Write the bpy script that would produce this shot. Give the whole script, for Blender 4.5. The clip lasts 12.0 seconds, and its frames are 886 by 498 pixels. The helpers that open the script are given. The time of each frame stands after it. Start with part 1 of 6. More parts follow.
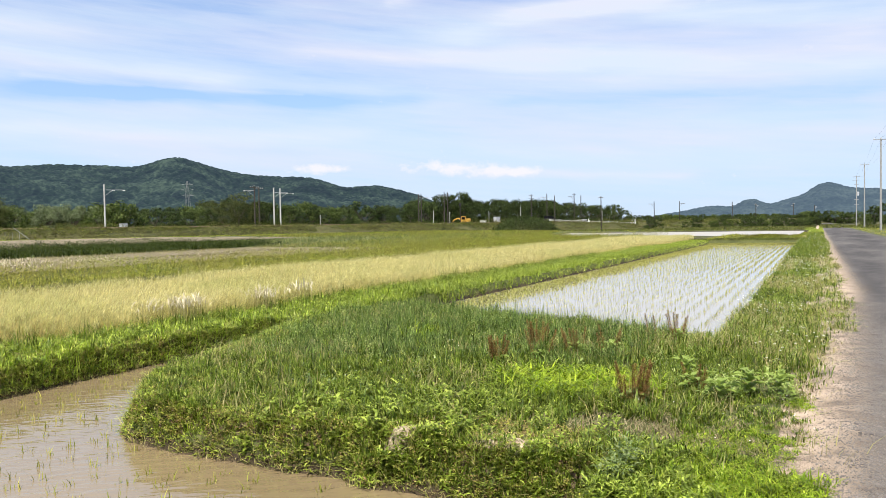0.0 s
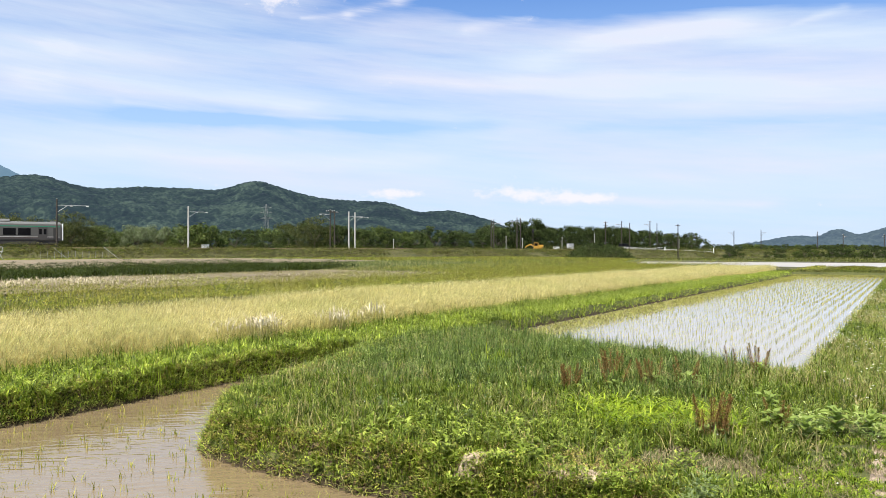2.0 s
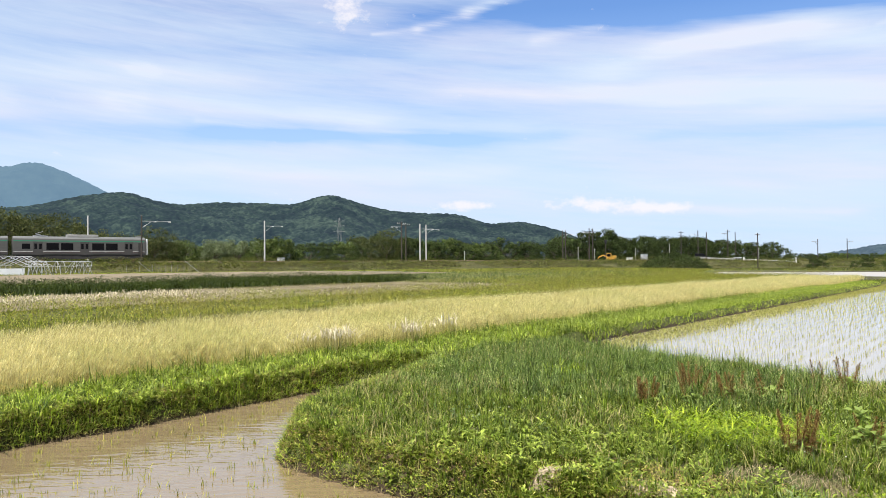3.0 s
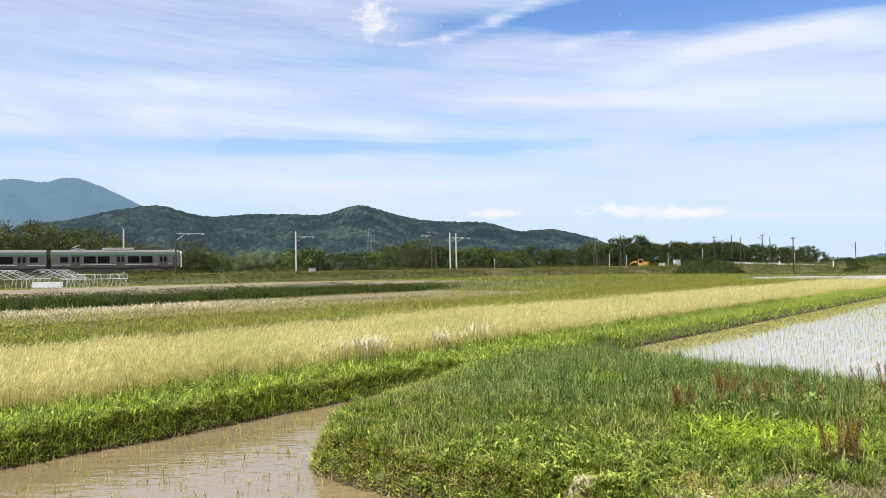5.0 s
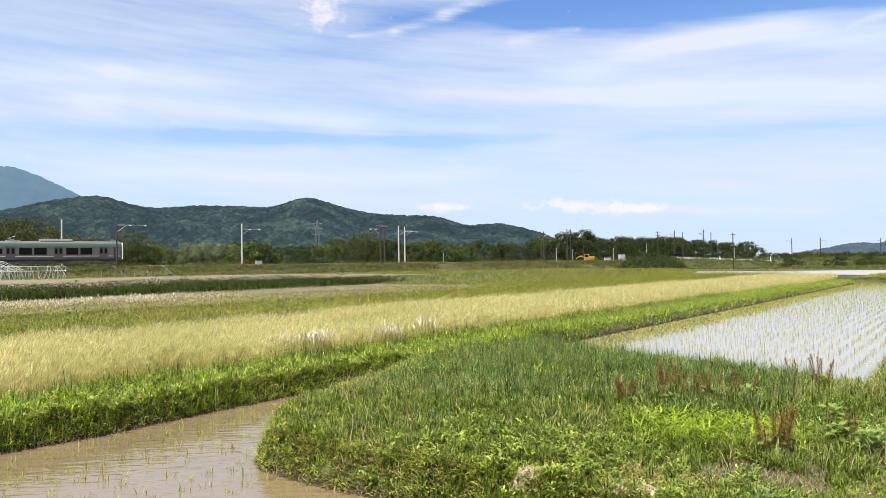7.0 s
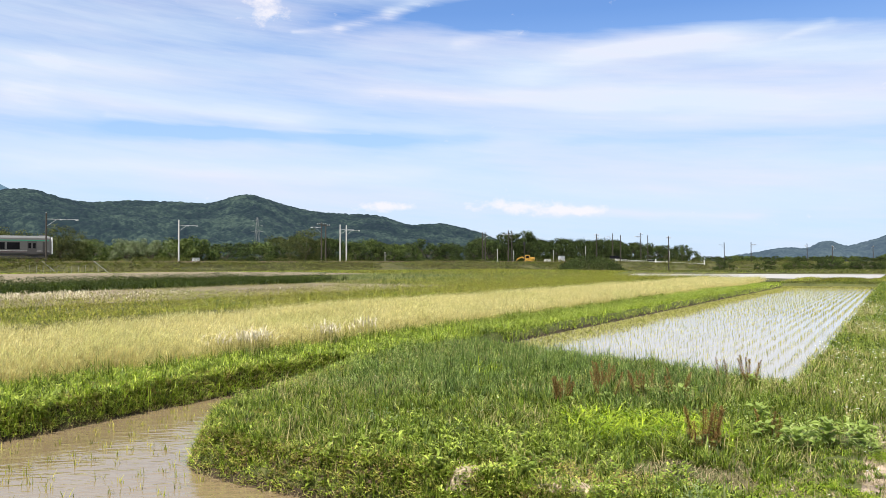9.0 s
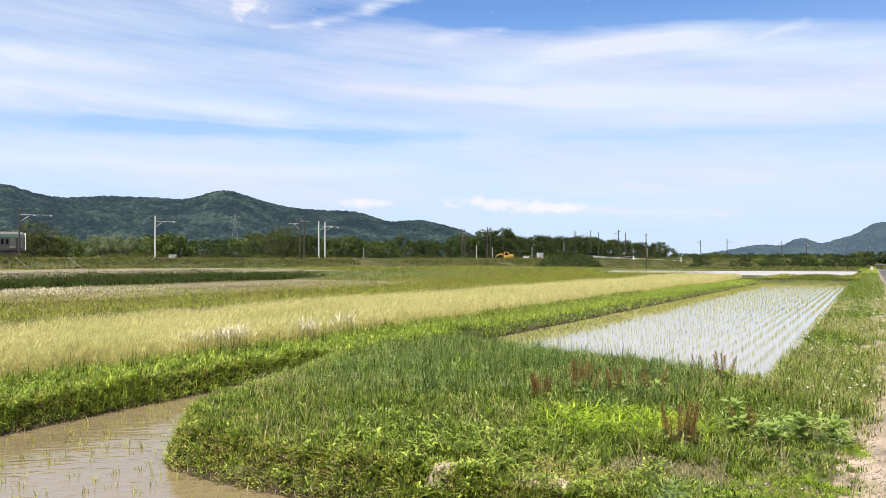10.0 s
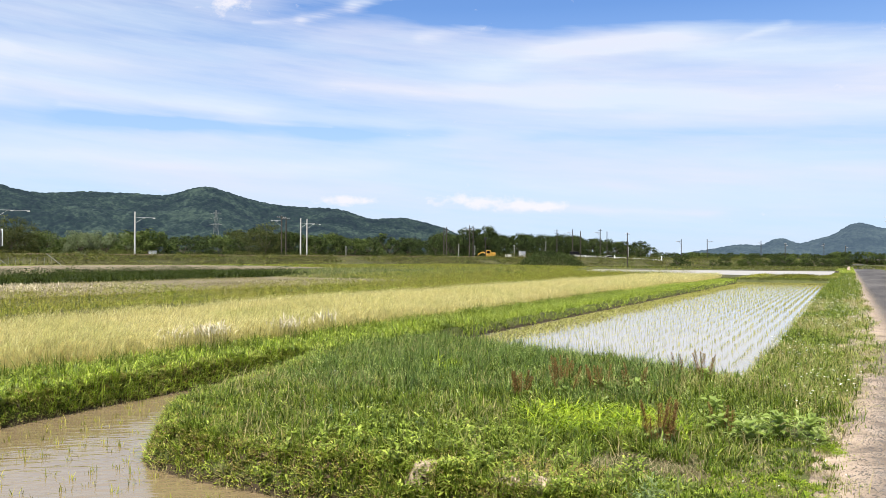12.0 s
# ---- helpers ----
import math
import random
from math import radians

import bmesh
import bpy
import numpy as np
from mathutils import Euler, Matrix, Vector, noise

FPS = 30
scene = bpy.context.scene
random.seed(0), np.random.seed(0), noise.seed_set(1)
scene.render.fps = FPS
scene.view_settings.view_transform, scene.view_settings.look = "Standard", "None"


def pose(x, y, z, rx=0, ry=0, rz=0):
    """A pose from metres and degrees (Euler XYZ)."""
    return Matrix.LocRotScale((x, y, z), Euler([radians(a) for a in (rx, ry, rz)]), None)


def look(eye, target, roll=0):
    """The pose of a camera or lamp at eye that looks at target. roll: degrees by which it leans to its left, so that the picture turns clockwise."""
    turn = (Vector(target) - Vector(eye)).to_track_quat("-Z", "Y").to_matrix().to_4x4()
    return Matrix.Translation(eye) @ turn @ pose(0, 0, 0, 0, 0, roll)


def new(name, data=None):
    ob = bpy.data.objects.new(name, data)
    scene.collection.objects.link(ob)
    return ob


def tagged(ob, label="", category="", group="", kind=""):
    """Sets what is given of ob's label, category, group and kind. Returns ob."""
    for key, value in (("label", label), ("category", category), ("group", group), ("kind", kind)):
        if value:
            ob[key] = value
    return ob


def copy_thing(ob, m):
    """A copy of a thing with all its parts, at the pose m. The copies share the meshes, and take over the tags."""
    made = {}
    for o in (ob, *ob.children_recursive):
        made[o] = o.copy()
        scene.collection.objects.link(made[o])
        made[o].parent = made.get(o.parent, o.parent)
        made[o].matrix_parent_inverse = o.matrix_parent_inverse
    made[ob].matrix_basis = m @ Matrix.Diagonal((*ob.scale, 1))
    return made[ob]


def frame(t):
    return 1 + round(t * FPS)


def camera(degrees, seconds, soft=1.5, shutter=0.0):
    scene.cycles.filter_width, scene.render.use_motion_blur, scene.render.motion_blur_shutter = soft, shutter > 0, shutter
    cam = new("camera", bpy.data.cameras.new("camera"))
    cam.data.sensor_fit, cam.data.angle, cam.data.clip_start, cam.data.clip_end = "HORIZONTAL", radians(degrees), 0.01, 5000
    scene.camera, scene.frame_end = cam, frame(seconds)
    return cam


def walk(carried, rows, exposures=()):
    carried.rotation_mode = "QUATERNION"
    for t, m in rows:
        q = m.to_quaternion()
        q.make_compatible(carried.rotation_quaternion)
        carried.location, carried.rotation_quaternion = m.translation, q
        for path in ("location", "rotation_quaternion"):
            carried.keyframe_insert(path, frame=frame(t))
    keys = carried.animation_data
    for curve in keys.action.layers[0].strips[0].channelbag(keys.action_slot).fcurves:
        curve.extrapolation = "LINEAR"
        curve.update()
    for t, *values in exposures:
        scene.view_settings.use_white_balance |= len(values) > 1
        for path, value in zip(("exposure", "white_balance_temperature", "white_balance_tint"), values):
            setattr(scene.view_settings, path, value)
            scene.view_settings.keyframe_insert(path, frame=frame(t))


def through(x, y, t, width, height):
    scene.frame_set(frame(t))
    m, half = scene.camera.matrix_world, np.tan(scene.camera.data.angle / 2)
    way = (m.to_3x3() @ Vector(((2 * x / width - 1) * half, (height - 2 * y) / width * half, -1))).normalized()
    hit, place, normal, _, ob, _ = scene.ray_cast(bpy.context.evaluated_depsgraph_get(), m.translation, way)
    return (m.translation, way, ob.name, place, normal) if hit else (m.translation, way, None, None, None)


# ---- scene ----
import functools

# ---------------------------------------------------------------- camera
# The camera stands beside the farm road and turns where it is.
cam = camera(59.6, 12.0, soft=0.55)
EYE = (0.0, 0.0, 1.9)
ROWS = [  # seconds, yaw to the left, pitch up, roll
    (0.0, 25.806, -1.730, -0.919),
    (0.5, 26.332, -1.492, -0.598),
    (1.0, 27.345, -1.042, -0.276),
    (1.5, 28.984, -0.433, -0.034),
    (2.0, 31.162, 0.189, 0.031),
    (2.5, 33.894, 0.735, -0.087),
    (3.0, 36.443, 1.076, -0.371),
    (3.5, 38.342, 1.367, -0.678),
    (4.3, 39.500, 1.640, -0.900),
    (5.5, 37.615, 1.735, -1.162),
    (6.0, 36.649, 1.551, -1.051),
    (6.5, 35.749, 1.331, -0.952),
    (7.0, 34.852, 1.193, -0.822),
    (9.0, 30.525, 1.136, -0.156),
    (9.5, 29.617, 1.003, -0.084),
    (10.0, 28.962, 0.887, -0.088),
    (10.5, 28.535, 0.800, 0.056),
    (11.0, 28.223, 0.761, 0.115),
    (11.5, 27.932, 0.753, 0.178),
    (12.0, 27.642, 0.742, 0.211),
]
SWAY = 0.0024  # metres to the left for each degree turned to the left
walk(cam, [(t, pose(EYE[0] - SWAY * (yaw - 30) * 0.86, EYE[1] - SWAY * (yaw - 30) * 0.5, EYE[2], 90 + pitch, 0, yaw - 0.008 * (yaw - 31.5)) @ pose(0, 0, 0, 0, 0, roll)) for t, yaw, pitch, roll in ROWS])

# ---------------------------------------------------------------- light
SUN_AZ, SUN_EL = 172.0, 60.0  # degrees from the road's direction to the right; height
EXPOSURE = 1.05
scene.view_settings.exposure = EXPOSURE


def node(tree, kind, *links, **props):
    """A node with its properties set and its inputs linked or given in order."""
    n = tree.nodes.new(kind)
    for key, value in props.items():
        setattr(n, key, value)
    for i, value in enumerate(links):
        if value is None:
            continue
        if isinstance(value, bpy.types.NodeSocket):
            tree.links.new(value, n.inputs[i])
        else:
            n.inputs[i].default_value = value
    return n


def calc(tree, op, *values):
    return node(tree, "ShaderNodeMath", *values, operation=op).outputs[0]


def ramp(tree, fac, *stops):
    n = node(tree, "ShaderNodeValToRGB", fac)
    els = n.color_ramp.elements
    while len(els) < len(stops):
        els.new(0.5)
    for e, (p, c) in zip(els, stops):
        e.position, e.color = p, (*c, 1) if len(c) == 3 else (c[0], c[0], c[0], 1)
    return n.outputs[0]


def mixcol(tree, fac, a, b, blend="MIX"):
    n = tree.nodes.new("ShaderNodeMix")
    n.data_type, n.blend_type = "RGBA", blend
    for i, value in ((0, fac), (6, a), (7, b)):
        if isinstance(value, bpy.types.NodeSocket):
            tree.links.new(value, n.inputs[i])
        else:
            n.inputs[i].default_value = value if i == 0 else (*value, 1)
    return n.outputs[2]


world = bpy.data.worlds.new("sky")
scene.world = world
world.use_nodes = True
wt = world.node_tree
wt.nodes.clear()
sky = node(wt, "ShaderNodeTexSky", sky_type="NISHITA", sun_disc=False, sun_elevation=radians(SUN_EL), sun_rotation=radians(SUN_AZ), air_density=1.0, dust_density=0.2, ozone_density=1.6)
direction = node(wt, "ShaderNodeTexCoord").outputs["Generated"]
sep = node(wt, "ShaderNodeSeparateXYZ", direction)
azim = calc(wt, "DEGREES", calc(wt, "ARCTAN2", sep.outputs[0], sep.outputs[1]))
elev = calc(wt, "DEGREES", calc(wt, "ARCSINE", sep.outputs[2]))


def sky_noise(sx, sy, shear, seed, detail=5.0, rough=0.55, distort=0.6):
    u = calc(wt, "MULTIPLY", azim, sx)
    v = calc(wt, "ADD", calc(wt, "MULTIPLY", elev, sy), calc(wt, "MULTIPLY", azim, shear))
    vec = node(wt, "ShaderNodeCombineXYZ", u, v, seed).outputs[0]
    return node(wt, "ShaderNodeTexNoise", vec, None, 1.0, detail, rough, 2.0, 0.0, distort).outputs[0]


def bump_at(a0, aw, e0, ew, slope=0.0):
    """A soft oval of sky round the azimuth a0 and the elevation e0."""
    da = calc(wt, "SUBTRACT", azim, a0)
    de = calc(wt, "SUBTRACT", calc(wt, "SUBTRACT", elev, e0), calc(wt, "MULTIPLY", da, slope))
    q = calc(wt, "ADD", calc(wt, "POWER", calc(wt, "ABSOLUTE", calc(wt, "DIVIDE", da, aw)), 2.0), calc(wt, "POWER", calc(wt, "ABSOLUTE", calc(wt, "DIVIDE", de, ew)), 2.0))
    return calc(wt, "EXPONENT", calc(wt, "MULTIPLY", q, -1.0))


def clamp01(v):
    return node(wt, "ShaderNodeClamp", v, 0.0, 1.0).outputs[0]


waver = calc(wt, "MULTIPLY_ADD", sky_noise(0.07, 0.20, 0.0, 1.7, 4.0, 0.55, 0.3), 1.8, -0.9)
elev_soft = calc(wt, "ADD", elev, waver)
elev_firm = calc(wt, "MULTIPLY_ADD", waver, 0.35, elev)


def streak(a0, e0, a1, e1, w0, w1, amount, height, taper=0.22):
    """A soft streak of sky between two directions, in degrees, its half width going from w0 to w1."""
    ux, uy = a1 - a0, e1 - e0
    q = 1.0 / (ux * ux + uy * uy)
    da, de = calc(wt, "SUBTRACT", azim, a0), calc(wt, "SUBTRACT", height, e0)
    t = clamp01(calc(wt, "MULTIPLY_ADD", da, ux * q, calc(wt, "MULTIPLY", de, uy * q)))
    px, py = calc(wt, "MULTIPLY_ADD", t, -ux, da), calc(wt, "MULTIPLY_ADD", t, -uy, de)
    wide = calc(wt, "MULTIPLY_ADD", t, w1 - w0, w0)
    px, py = calc(wt, "DIVIDE", calc(wt, "MULTIPLY", px, taper), wide), calc(wt, "DIVIDE", py, wide)
    d2 = calc(wt, "MULTIPLY_ADD", px, px, calc(wt, "MULTIPLY", py, py))
    return calc(wt, "MULTIPLY", calc(wt, "EXPONENT", calc(wt, "MULTIPLY", d2, -1.0)), amount)


def total(values):
    return functools.reduce(lambda p, q: calc(wt, "ADD", p, q), values)


# broad soft bands: gaps of blue (minus) and veils of white (plus)
BANDS = ((-75, 8.6, -47, 9.4, 0.9, 0.8, -0.30), (-52, 9.5, -36, 8.9, 0.55, 0.65, -0.36), (-36, 8.9, -28.5, 9.1, 0.65, 0.4, -0.30), (-20, 9.1, 2, 8.4, 0.5, 0.5, -0.20),
         (-37, 17.4, -23, 17.6, 1.2, 1.4, -0.42), (-23, 17.8, -10, 18.4, 1.5, 1.9, -0.60), (-10, 18.6, 6, 15.8, 2.0, 1.6, -0.70), (-70, 17.2, -50, 17.4, 1.1, 1.0, -0.06), (-68, 14.2, -40, 15.6, 0.8, 0.7, -0.12),
         (-24, 13.6, -18, 15.1, 0.8, 0.7, 0.26), (-18, 15.1, -12, 15.7, 0.7, 0.6, 0.30), (-12, 15.2, 2, 12.6, 0.9, 0.8, 0.26), (-60, 11.2, -42, 10.6, 0.7, 0.5, 0.26), (-35, 12.5, -18, 11.7, 0.5, 0.7, 0.26),
         (-18.5, 11.9, 2, 10.2, 1.1, 1.2, 0.24), (-58, 6.5, -33, 6.7, 0.6, 0.6, 0.24), (-68, 12.6, -52, 12.8, 0.9, 0.6, 0.14), (-24, 2.5, 6, 2.2, 2.2, 2.2, -0.22), (-22, 3.8, -9, 3.3, 0.35, 0.25, 0.30), (-60, 4.0, -30, 4.2, 0.9, 0.9, -0.10))
# small firm wisps
WISPS = ((-41.5, 16.6, -38.2, 17.0, 0.12, 0.30, 0.22), (-38.2, 17.0, -34.5, 17.9, 0.30, 0.42, 0.30), (-34.5, 17.9, -28.5, 20.2, 0.42, 0.50, 0.30), (-29.4, 15.9, -25.0, 16.7, 0.35, 0.50, 0.16), (-6.8, 15.0, -3.8, 15.7, 0.16, 0.30, 0.20), (-54, 10.15, -36, 9.45, 0.20, 0.14, 0.16),
         (-58.0, 13.3, -57.2, 13.3, 0.5, 0.5, 0.16), (-59.4, 11.1, -58.2, 11.1, 0.7, 0.7, 0.16), (-67.4, 10.7, -66.2, 10.7, 0.9, 0.8, 0.16))
veil = sky_noise(0.030, 0.30, 0.02, 3.1, 6.0, 0.55, 0.5)
fine = sky_noise(0.10, 0.95, 0.06, 8.4, 7.0, 0.62, 0.4)
threads = sky_noise(0.22, 2.6, 0.30, 2.2, 5.0, 0.6, 0.2)
grain = calc(wt, "MULTIPLY_ADD", veil, 0.75, calc(wt, "MULTIPLY_ADD", fine, 0.50, calc(wt, "MULTIPLY", threads, 0.16)))
cover = calc(wt, "ADD", calc(wt, "SUBTRACT", grain, 0.09), total([streak(*b, elev_soft) for b in BANDS]))
cover = calc(wt, "ADD", cover, calc(wt, "MULTIPLY", total([streak(*b, elev_firm, 0.7) for b in WISPS]), calc(wt, "MULTIPLY_ADD", threads, 1.8, calc(wt, "MULTIPLY_ADD", fine, 1.2, -0.6))))
cloud = ramp(wt, cover, (0.18, (0.0,)), (0.54, (0.55,)), (0.92, (1.0,)))
puff = sky_noise(0.75, 1.15, 0.0, 5.7, 8.0, 0.62, 0.3)
heaps = total([bump_at(-35.0, 2.6, 4.35, 0.42), bump_at(-25.6, 3.0, 4.3, 0.62), bump_at(-20.8, 2.6, 3.85, 0.42), bump_at(-43.4, 1.6, 18.4, 1.6)])
puffs = ramp(wt, calc(wt, "ADD", calc(wt, "MULTIPLY", puff, 1.25), calc(wt, "MULTIPLY_ADD", heaps, 0.52, -0.50)), (0.34, (0.0,)), (0.64, (1.0,)))
sky_clear = node(wt, "ShaderNodeVectorMath", sky.outputs[0], (0.100, 0.127, 0.168), operation="MULTIPLY").outputs[0]
low = ramp(wt, calc(wt, "DIVIDE", elev, 20.0), (0.0, (0.90,)), (0.35, (0.60,)), (0.9, (0.0,)))
sky_clear = mixcol(wt, low, sky_clear, (0.54, 0.71, 0.95))
tint = ramp(wt, sky_noise(0.05, 0.42, 0.03, 6.6, 3.0, 0.5, 0.4), (0.42, (0.0,)), (0.62, (1.0,)))
sky_all = mixcol(wt, cloud, sky_clear, mixcol(wt, tint, (0.725, 0.825, 0.965), (0.785, 0.815, 0.95)))
sky_all = mixcol(wt, calc(wt, "MULTIPLY", puffs, 0.8), sky_all, (0.95, 0.92, 0.965))
back = node(wt, "ShaderNodeBackground", sky_all, 0.505)
node(wt, "ShaderNodeOutputWorld", back.outputs[0])

sun_data = bpy.data.lights.new("sun", "SUN")
sun_data.energy, sun_data.angle, sun_data.color = 4.7, radians(0.53), (1.0, 0.95, 0.87)
sun = new("sun", sun_data)
a, e = radians(SUN_AZ), radians(SUN_EL)
sun.matrix_world = look((math.sin(a) * math.cos(e) * 50, math.cos(a) * math.cos(e) * 50, math.sin(e) * 50), (0, 0, 0))

# ---------------------------------------------------------------- materials


def material(name):
    m = bpy.data.materials.new(name)
    m.use_nodes = True
    t = m.node_tree
    t.nodes.clear()
    bsdf = t.nodes.new("ShaderNodeBsdfPrincipled")
    out = t.nodes.new("ShaderNodeOutputMaterial")
    t.links.new(bsdf.outputs[0], out.inputs[0])
    return m, t, bsdf, out


def put(t, bsdf, **values):
    for key, value in values.items():
        socket = bsdf.inputs[key.replace("_", " ")]
        if isinstance(value, bpy.types.NodeSocket):
            t.links.new(value, socket)
        else:
            socket.default_value = (*value, 1) if isinstance(value, tuple) and len(value) == 3 else value


def noise_of(t, scale, detail=4.0, rough=0.6, coord="Object", distort=0.0, stretch=None):
    vec = node(t, "ShaderNodeTexCoord").outputs[coord]
    if stretch:
        vec = node(t, "ShaderNodeVectorMath", vec, stretch, operation="MULTIPLY").outputs[0]
    return node(t, "ShaderNodeTexNoise", vec, None, scale, detail, rough, 2.0, 0.0, distort).outputs[0]


def bumped(t, bsdf, height, strength=0.3, distance=0.02):
    n = node(t, "ShaderNodeBump", strength, distance)
    t.links.new(height, n.inputs["Height"])
    t.links.new(n.outputs[0], bsdf.inputs["Normal"])


def leaf_material(name, *colours, through=0.35, rough=0.5, shine=0.15, patch=0.0, patch_colour=(0.2, 0.2, 0.05), patch_scale=0.6, clump=0.0, clump_scale=5.0):
    """Foliage whose pieces differ in colour and let some light through."""
    m, t, bsdf, out = material(name)
    rnd = node(t, "ShaderNodeNewGeometry").outputs["Random Per Island"]
    stops = [(i / max(1, len(colours) - 1), c) for i, c in enumerate(colours)]
    col = ramp(t, rnd, *stops)
    if patch:
        f = ramp(t, noise_of(t, patch_scale, 3.0), (0.45, (0.0,)), (0.62, (patch,)))
        col = mixcol(t, f, col, patch_colour)
    if clump:
        f = ramp(t, noise_of(t, clump_scale, 3.0, 0.65), (0.38, (1.0 - clump,)), (0.62, (1.0 + clump * 0.75,)))
        col = mixcol(t, 1.0, col, f, "MULTIPLY")
    put(t, bsdf, Base_Color=col, Roughness=rough)
    bsdf.inputs["Specular IOR Level"].default_value = shine
    tr = node(t, "ShaderNodeBsdfTranslucent", col)
    mix = node(t, "ShaderNodeMixShader", through, bsdf.outputs[0], tr.outputs[0])
    t.links.new(mix.outputs[0], out.inputs[0])
    return m


def surface(name, dark, light, scale=4.0, rough=0.85, metal=0.0, bump=0.2, depth=0.02, fine=40.0, spec=0.3, stretch=None):
    """An opaque surface with variation at two scales and a fine relief."""
    m, t, bsdf, out = material(name)
    big, small = noise_of(t, scale, 5.0, stretch=stretch), noise_of(t, fine, 3.0, stretch=stretch)
    f = calc(t, "ADD", calc(t, "MULTIPLY", big, 0.7), calc(t, "MULTIPLY", small, 0.3))
    col = ramp(t, f, (0.32, dark), (0.68, light))
    put(t, bsdf, Base_Color=col, Roughness=rough, Metallic=metal)
    bsdf.inputs["Specular IOR Level"].default_value = spec
    if bump:
        bumped(t, bsdf, f, bump, depth)
    return m


M_SOIL = surface("wet_soil", (0.030, 0.020, 0.011), (0.115, 0.082, 0.046), 1.5, 0.95, 0, 0.6, 0.03, 25)
def ground_material():
    m, t, bsdf, out = material("farm_ground")
    pos = node(t, "ShaderNodeSeparateXYZ", node(t, "ShaderNodeTexCoord").outputs["Object"])
    big, small = noise_of(t, 0.6, 5.0), noise_of(t, 14.0, 4.0)
    f = calc(t, "ADD", calc(t, "MULTIPLY", big, 0.5), calc(t, "MULTIPLY", small, 0.5))
    soil = ramp(t, f, (0.36, (0.036, 0.046, 0.011)), (0.52, (0.064, 0.074, 0.018)), (0.66, (0.125, 0.108, 0.050)))
    turf = ramp(t, f, (0.32, (0.030, 0.038, 0.010)), (0.68, (0.095, 0.100, 0.030)))
    wet = ramp(t, f, (0.38, (0.016, 0.011, 0.006)), (0.62, (0.060, 0.042, 0.022)))
    near = calc(t, "MULTIPLY", ramp(t, calc(t, "MULTIPLY_ADD", pos.outputs[0], 0.05, 1.0), (0.47, (0.0,)), (0.50, (1.0,))), ramp(t, calc(t, "MULTIPLY", pos.outputs[1], 0.01), (0.16, (1.0,)), (0.20, (0.0,))))
    low = ramp(t, calc(t, "ADD", pos.outputs[2], calc(t, "MULTIPLY", small, 0.08)), (0.09, (1.0,)), (0.17, (0.0,)))
    col = mixcol(t, low, mixcol(t, near, turf, soil), wet)
    put(t, bsdf, Base_Color=col, Roughness=0.92)
    bsdf.inputs["Specular IOR Level"].default_value = 0.25
    bumped(t, bsdf, f, 0.7, 0.05)
    return m


M_TURF = ground_material()
M_STRAW_FIELD = surface("stubble_ground", (0.110, 0.088, 0.054), (0.200, 0.162, 0.106), 0.25, 0.95, 0, 0.4, 0.05, 3)
def asphalt_material():
    """Worn asphalt that frays through gravel into pale sand at its edge."""
    m, t, bsdf, out = material("asphalt")
    big, mid, grit = noise_of(t, 0.5, 5.0, stretch=(1.0, 0.2, 1.0)), noise_of(t, 2.6, 5.0), noise_of(t, 70.0, 3.0, 0.7)
    f = calc(t, "ADD", calc(t, "MULTIPLY", big, 0.45), calc(t, "ADD", calc(t, "MULTIPLY", mid, 0.20), calc(t, "MULTIPLY", grit, 0.35)))
    col = ramp(t, f, (0.41, (0.026, 0.023, 0.022)), (0.50, (0.058, 0.053, 0.050)), (0.60, (0.125, 0.113, 0.102)))
    sand = ramp(t, calc(t, "ADD", calc(t, "MULTIPLY", mid, 0.55), calc(t, "MULTIPLY", grit, 0.45)), (0.41, (0.12, 0.092, 0.068)), (0.50, (0.28, 0.215, 0.155)), (0.60, (0.40, 0.315, 0.235)))
    pos = node(t, "ShaderNodeSeparateXYZ", node(t, "ShaderNodeTexCoord").outputs["Object"])
    edge = calc(t, "MINIMUM", calc(t, "MAXIMUM", calc(t, "MULTIPLY_ADD", pos.outputs[1], 0.044, -0.02), 0.16), 0.80)
    into = calc(t, "SUBTRACT", pos.outputs[0], edge)
    into = calc(t, "ADD", into, calc(t, "ADD", calc(t, "MULTIPLY_ADD", mid, 0.8, -0.40), calc(t, "MULTIPLY_ADD", grit, 1.6, -0.80)))
    put(t, bsdf, Base_Color=mixcol(t, ramp(t, calc(t, "MULTIPLY_ADD", into, 1.0, 0.5), (0.38, (1.0,)), (0.66, (0.0,))), col, sand), Roughness=0.9)
    bsdf.inputs["Specular IOR Level"].default_value = 0.25
    bumped(t, bsdf, calc(t, "ADD", grit, mid), 0.6, 0.010)
    return m


M_ASPHALT = asphalt_material()
M_STONE = surface("gravel_stone", (0.065, 0.057, 0.052), (0.21, 0.185, 0.165), 9, 0.9, 0, 0.2, 0.01, 60)
M_STRAW = leaf_material("dry_straw", (0.12, 0.095, 0.048), (0.22, 0.18, 0.10), (0.36, 0.30, 0.18), through=0.15, rough=0.8)
M_CLOD = surface("dry_clod", (0.20, 0.150, 0.100), (0.52, 0.415, 0.300), 14, 0.95, 0, 0.9, 0.02, 70)
M_STRAW_PALE = leaf_material("pale_straw", (0.26, 0.20, 0.13), (0.50, 0.42, 0.29), through=0.15, rough=0.8)
M_EMBANK = surface("embankment_turf", (0.035, 0.038, 0.012), (0.085, 0.078, 0.028), 0.25, 0.95, 0, 0.8, 0.2, 1.2)
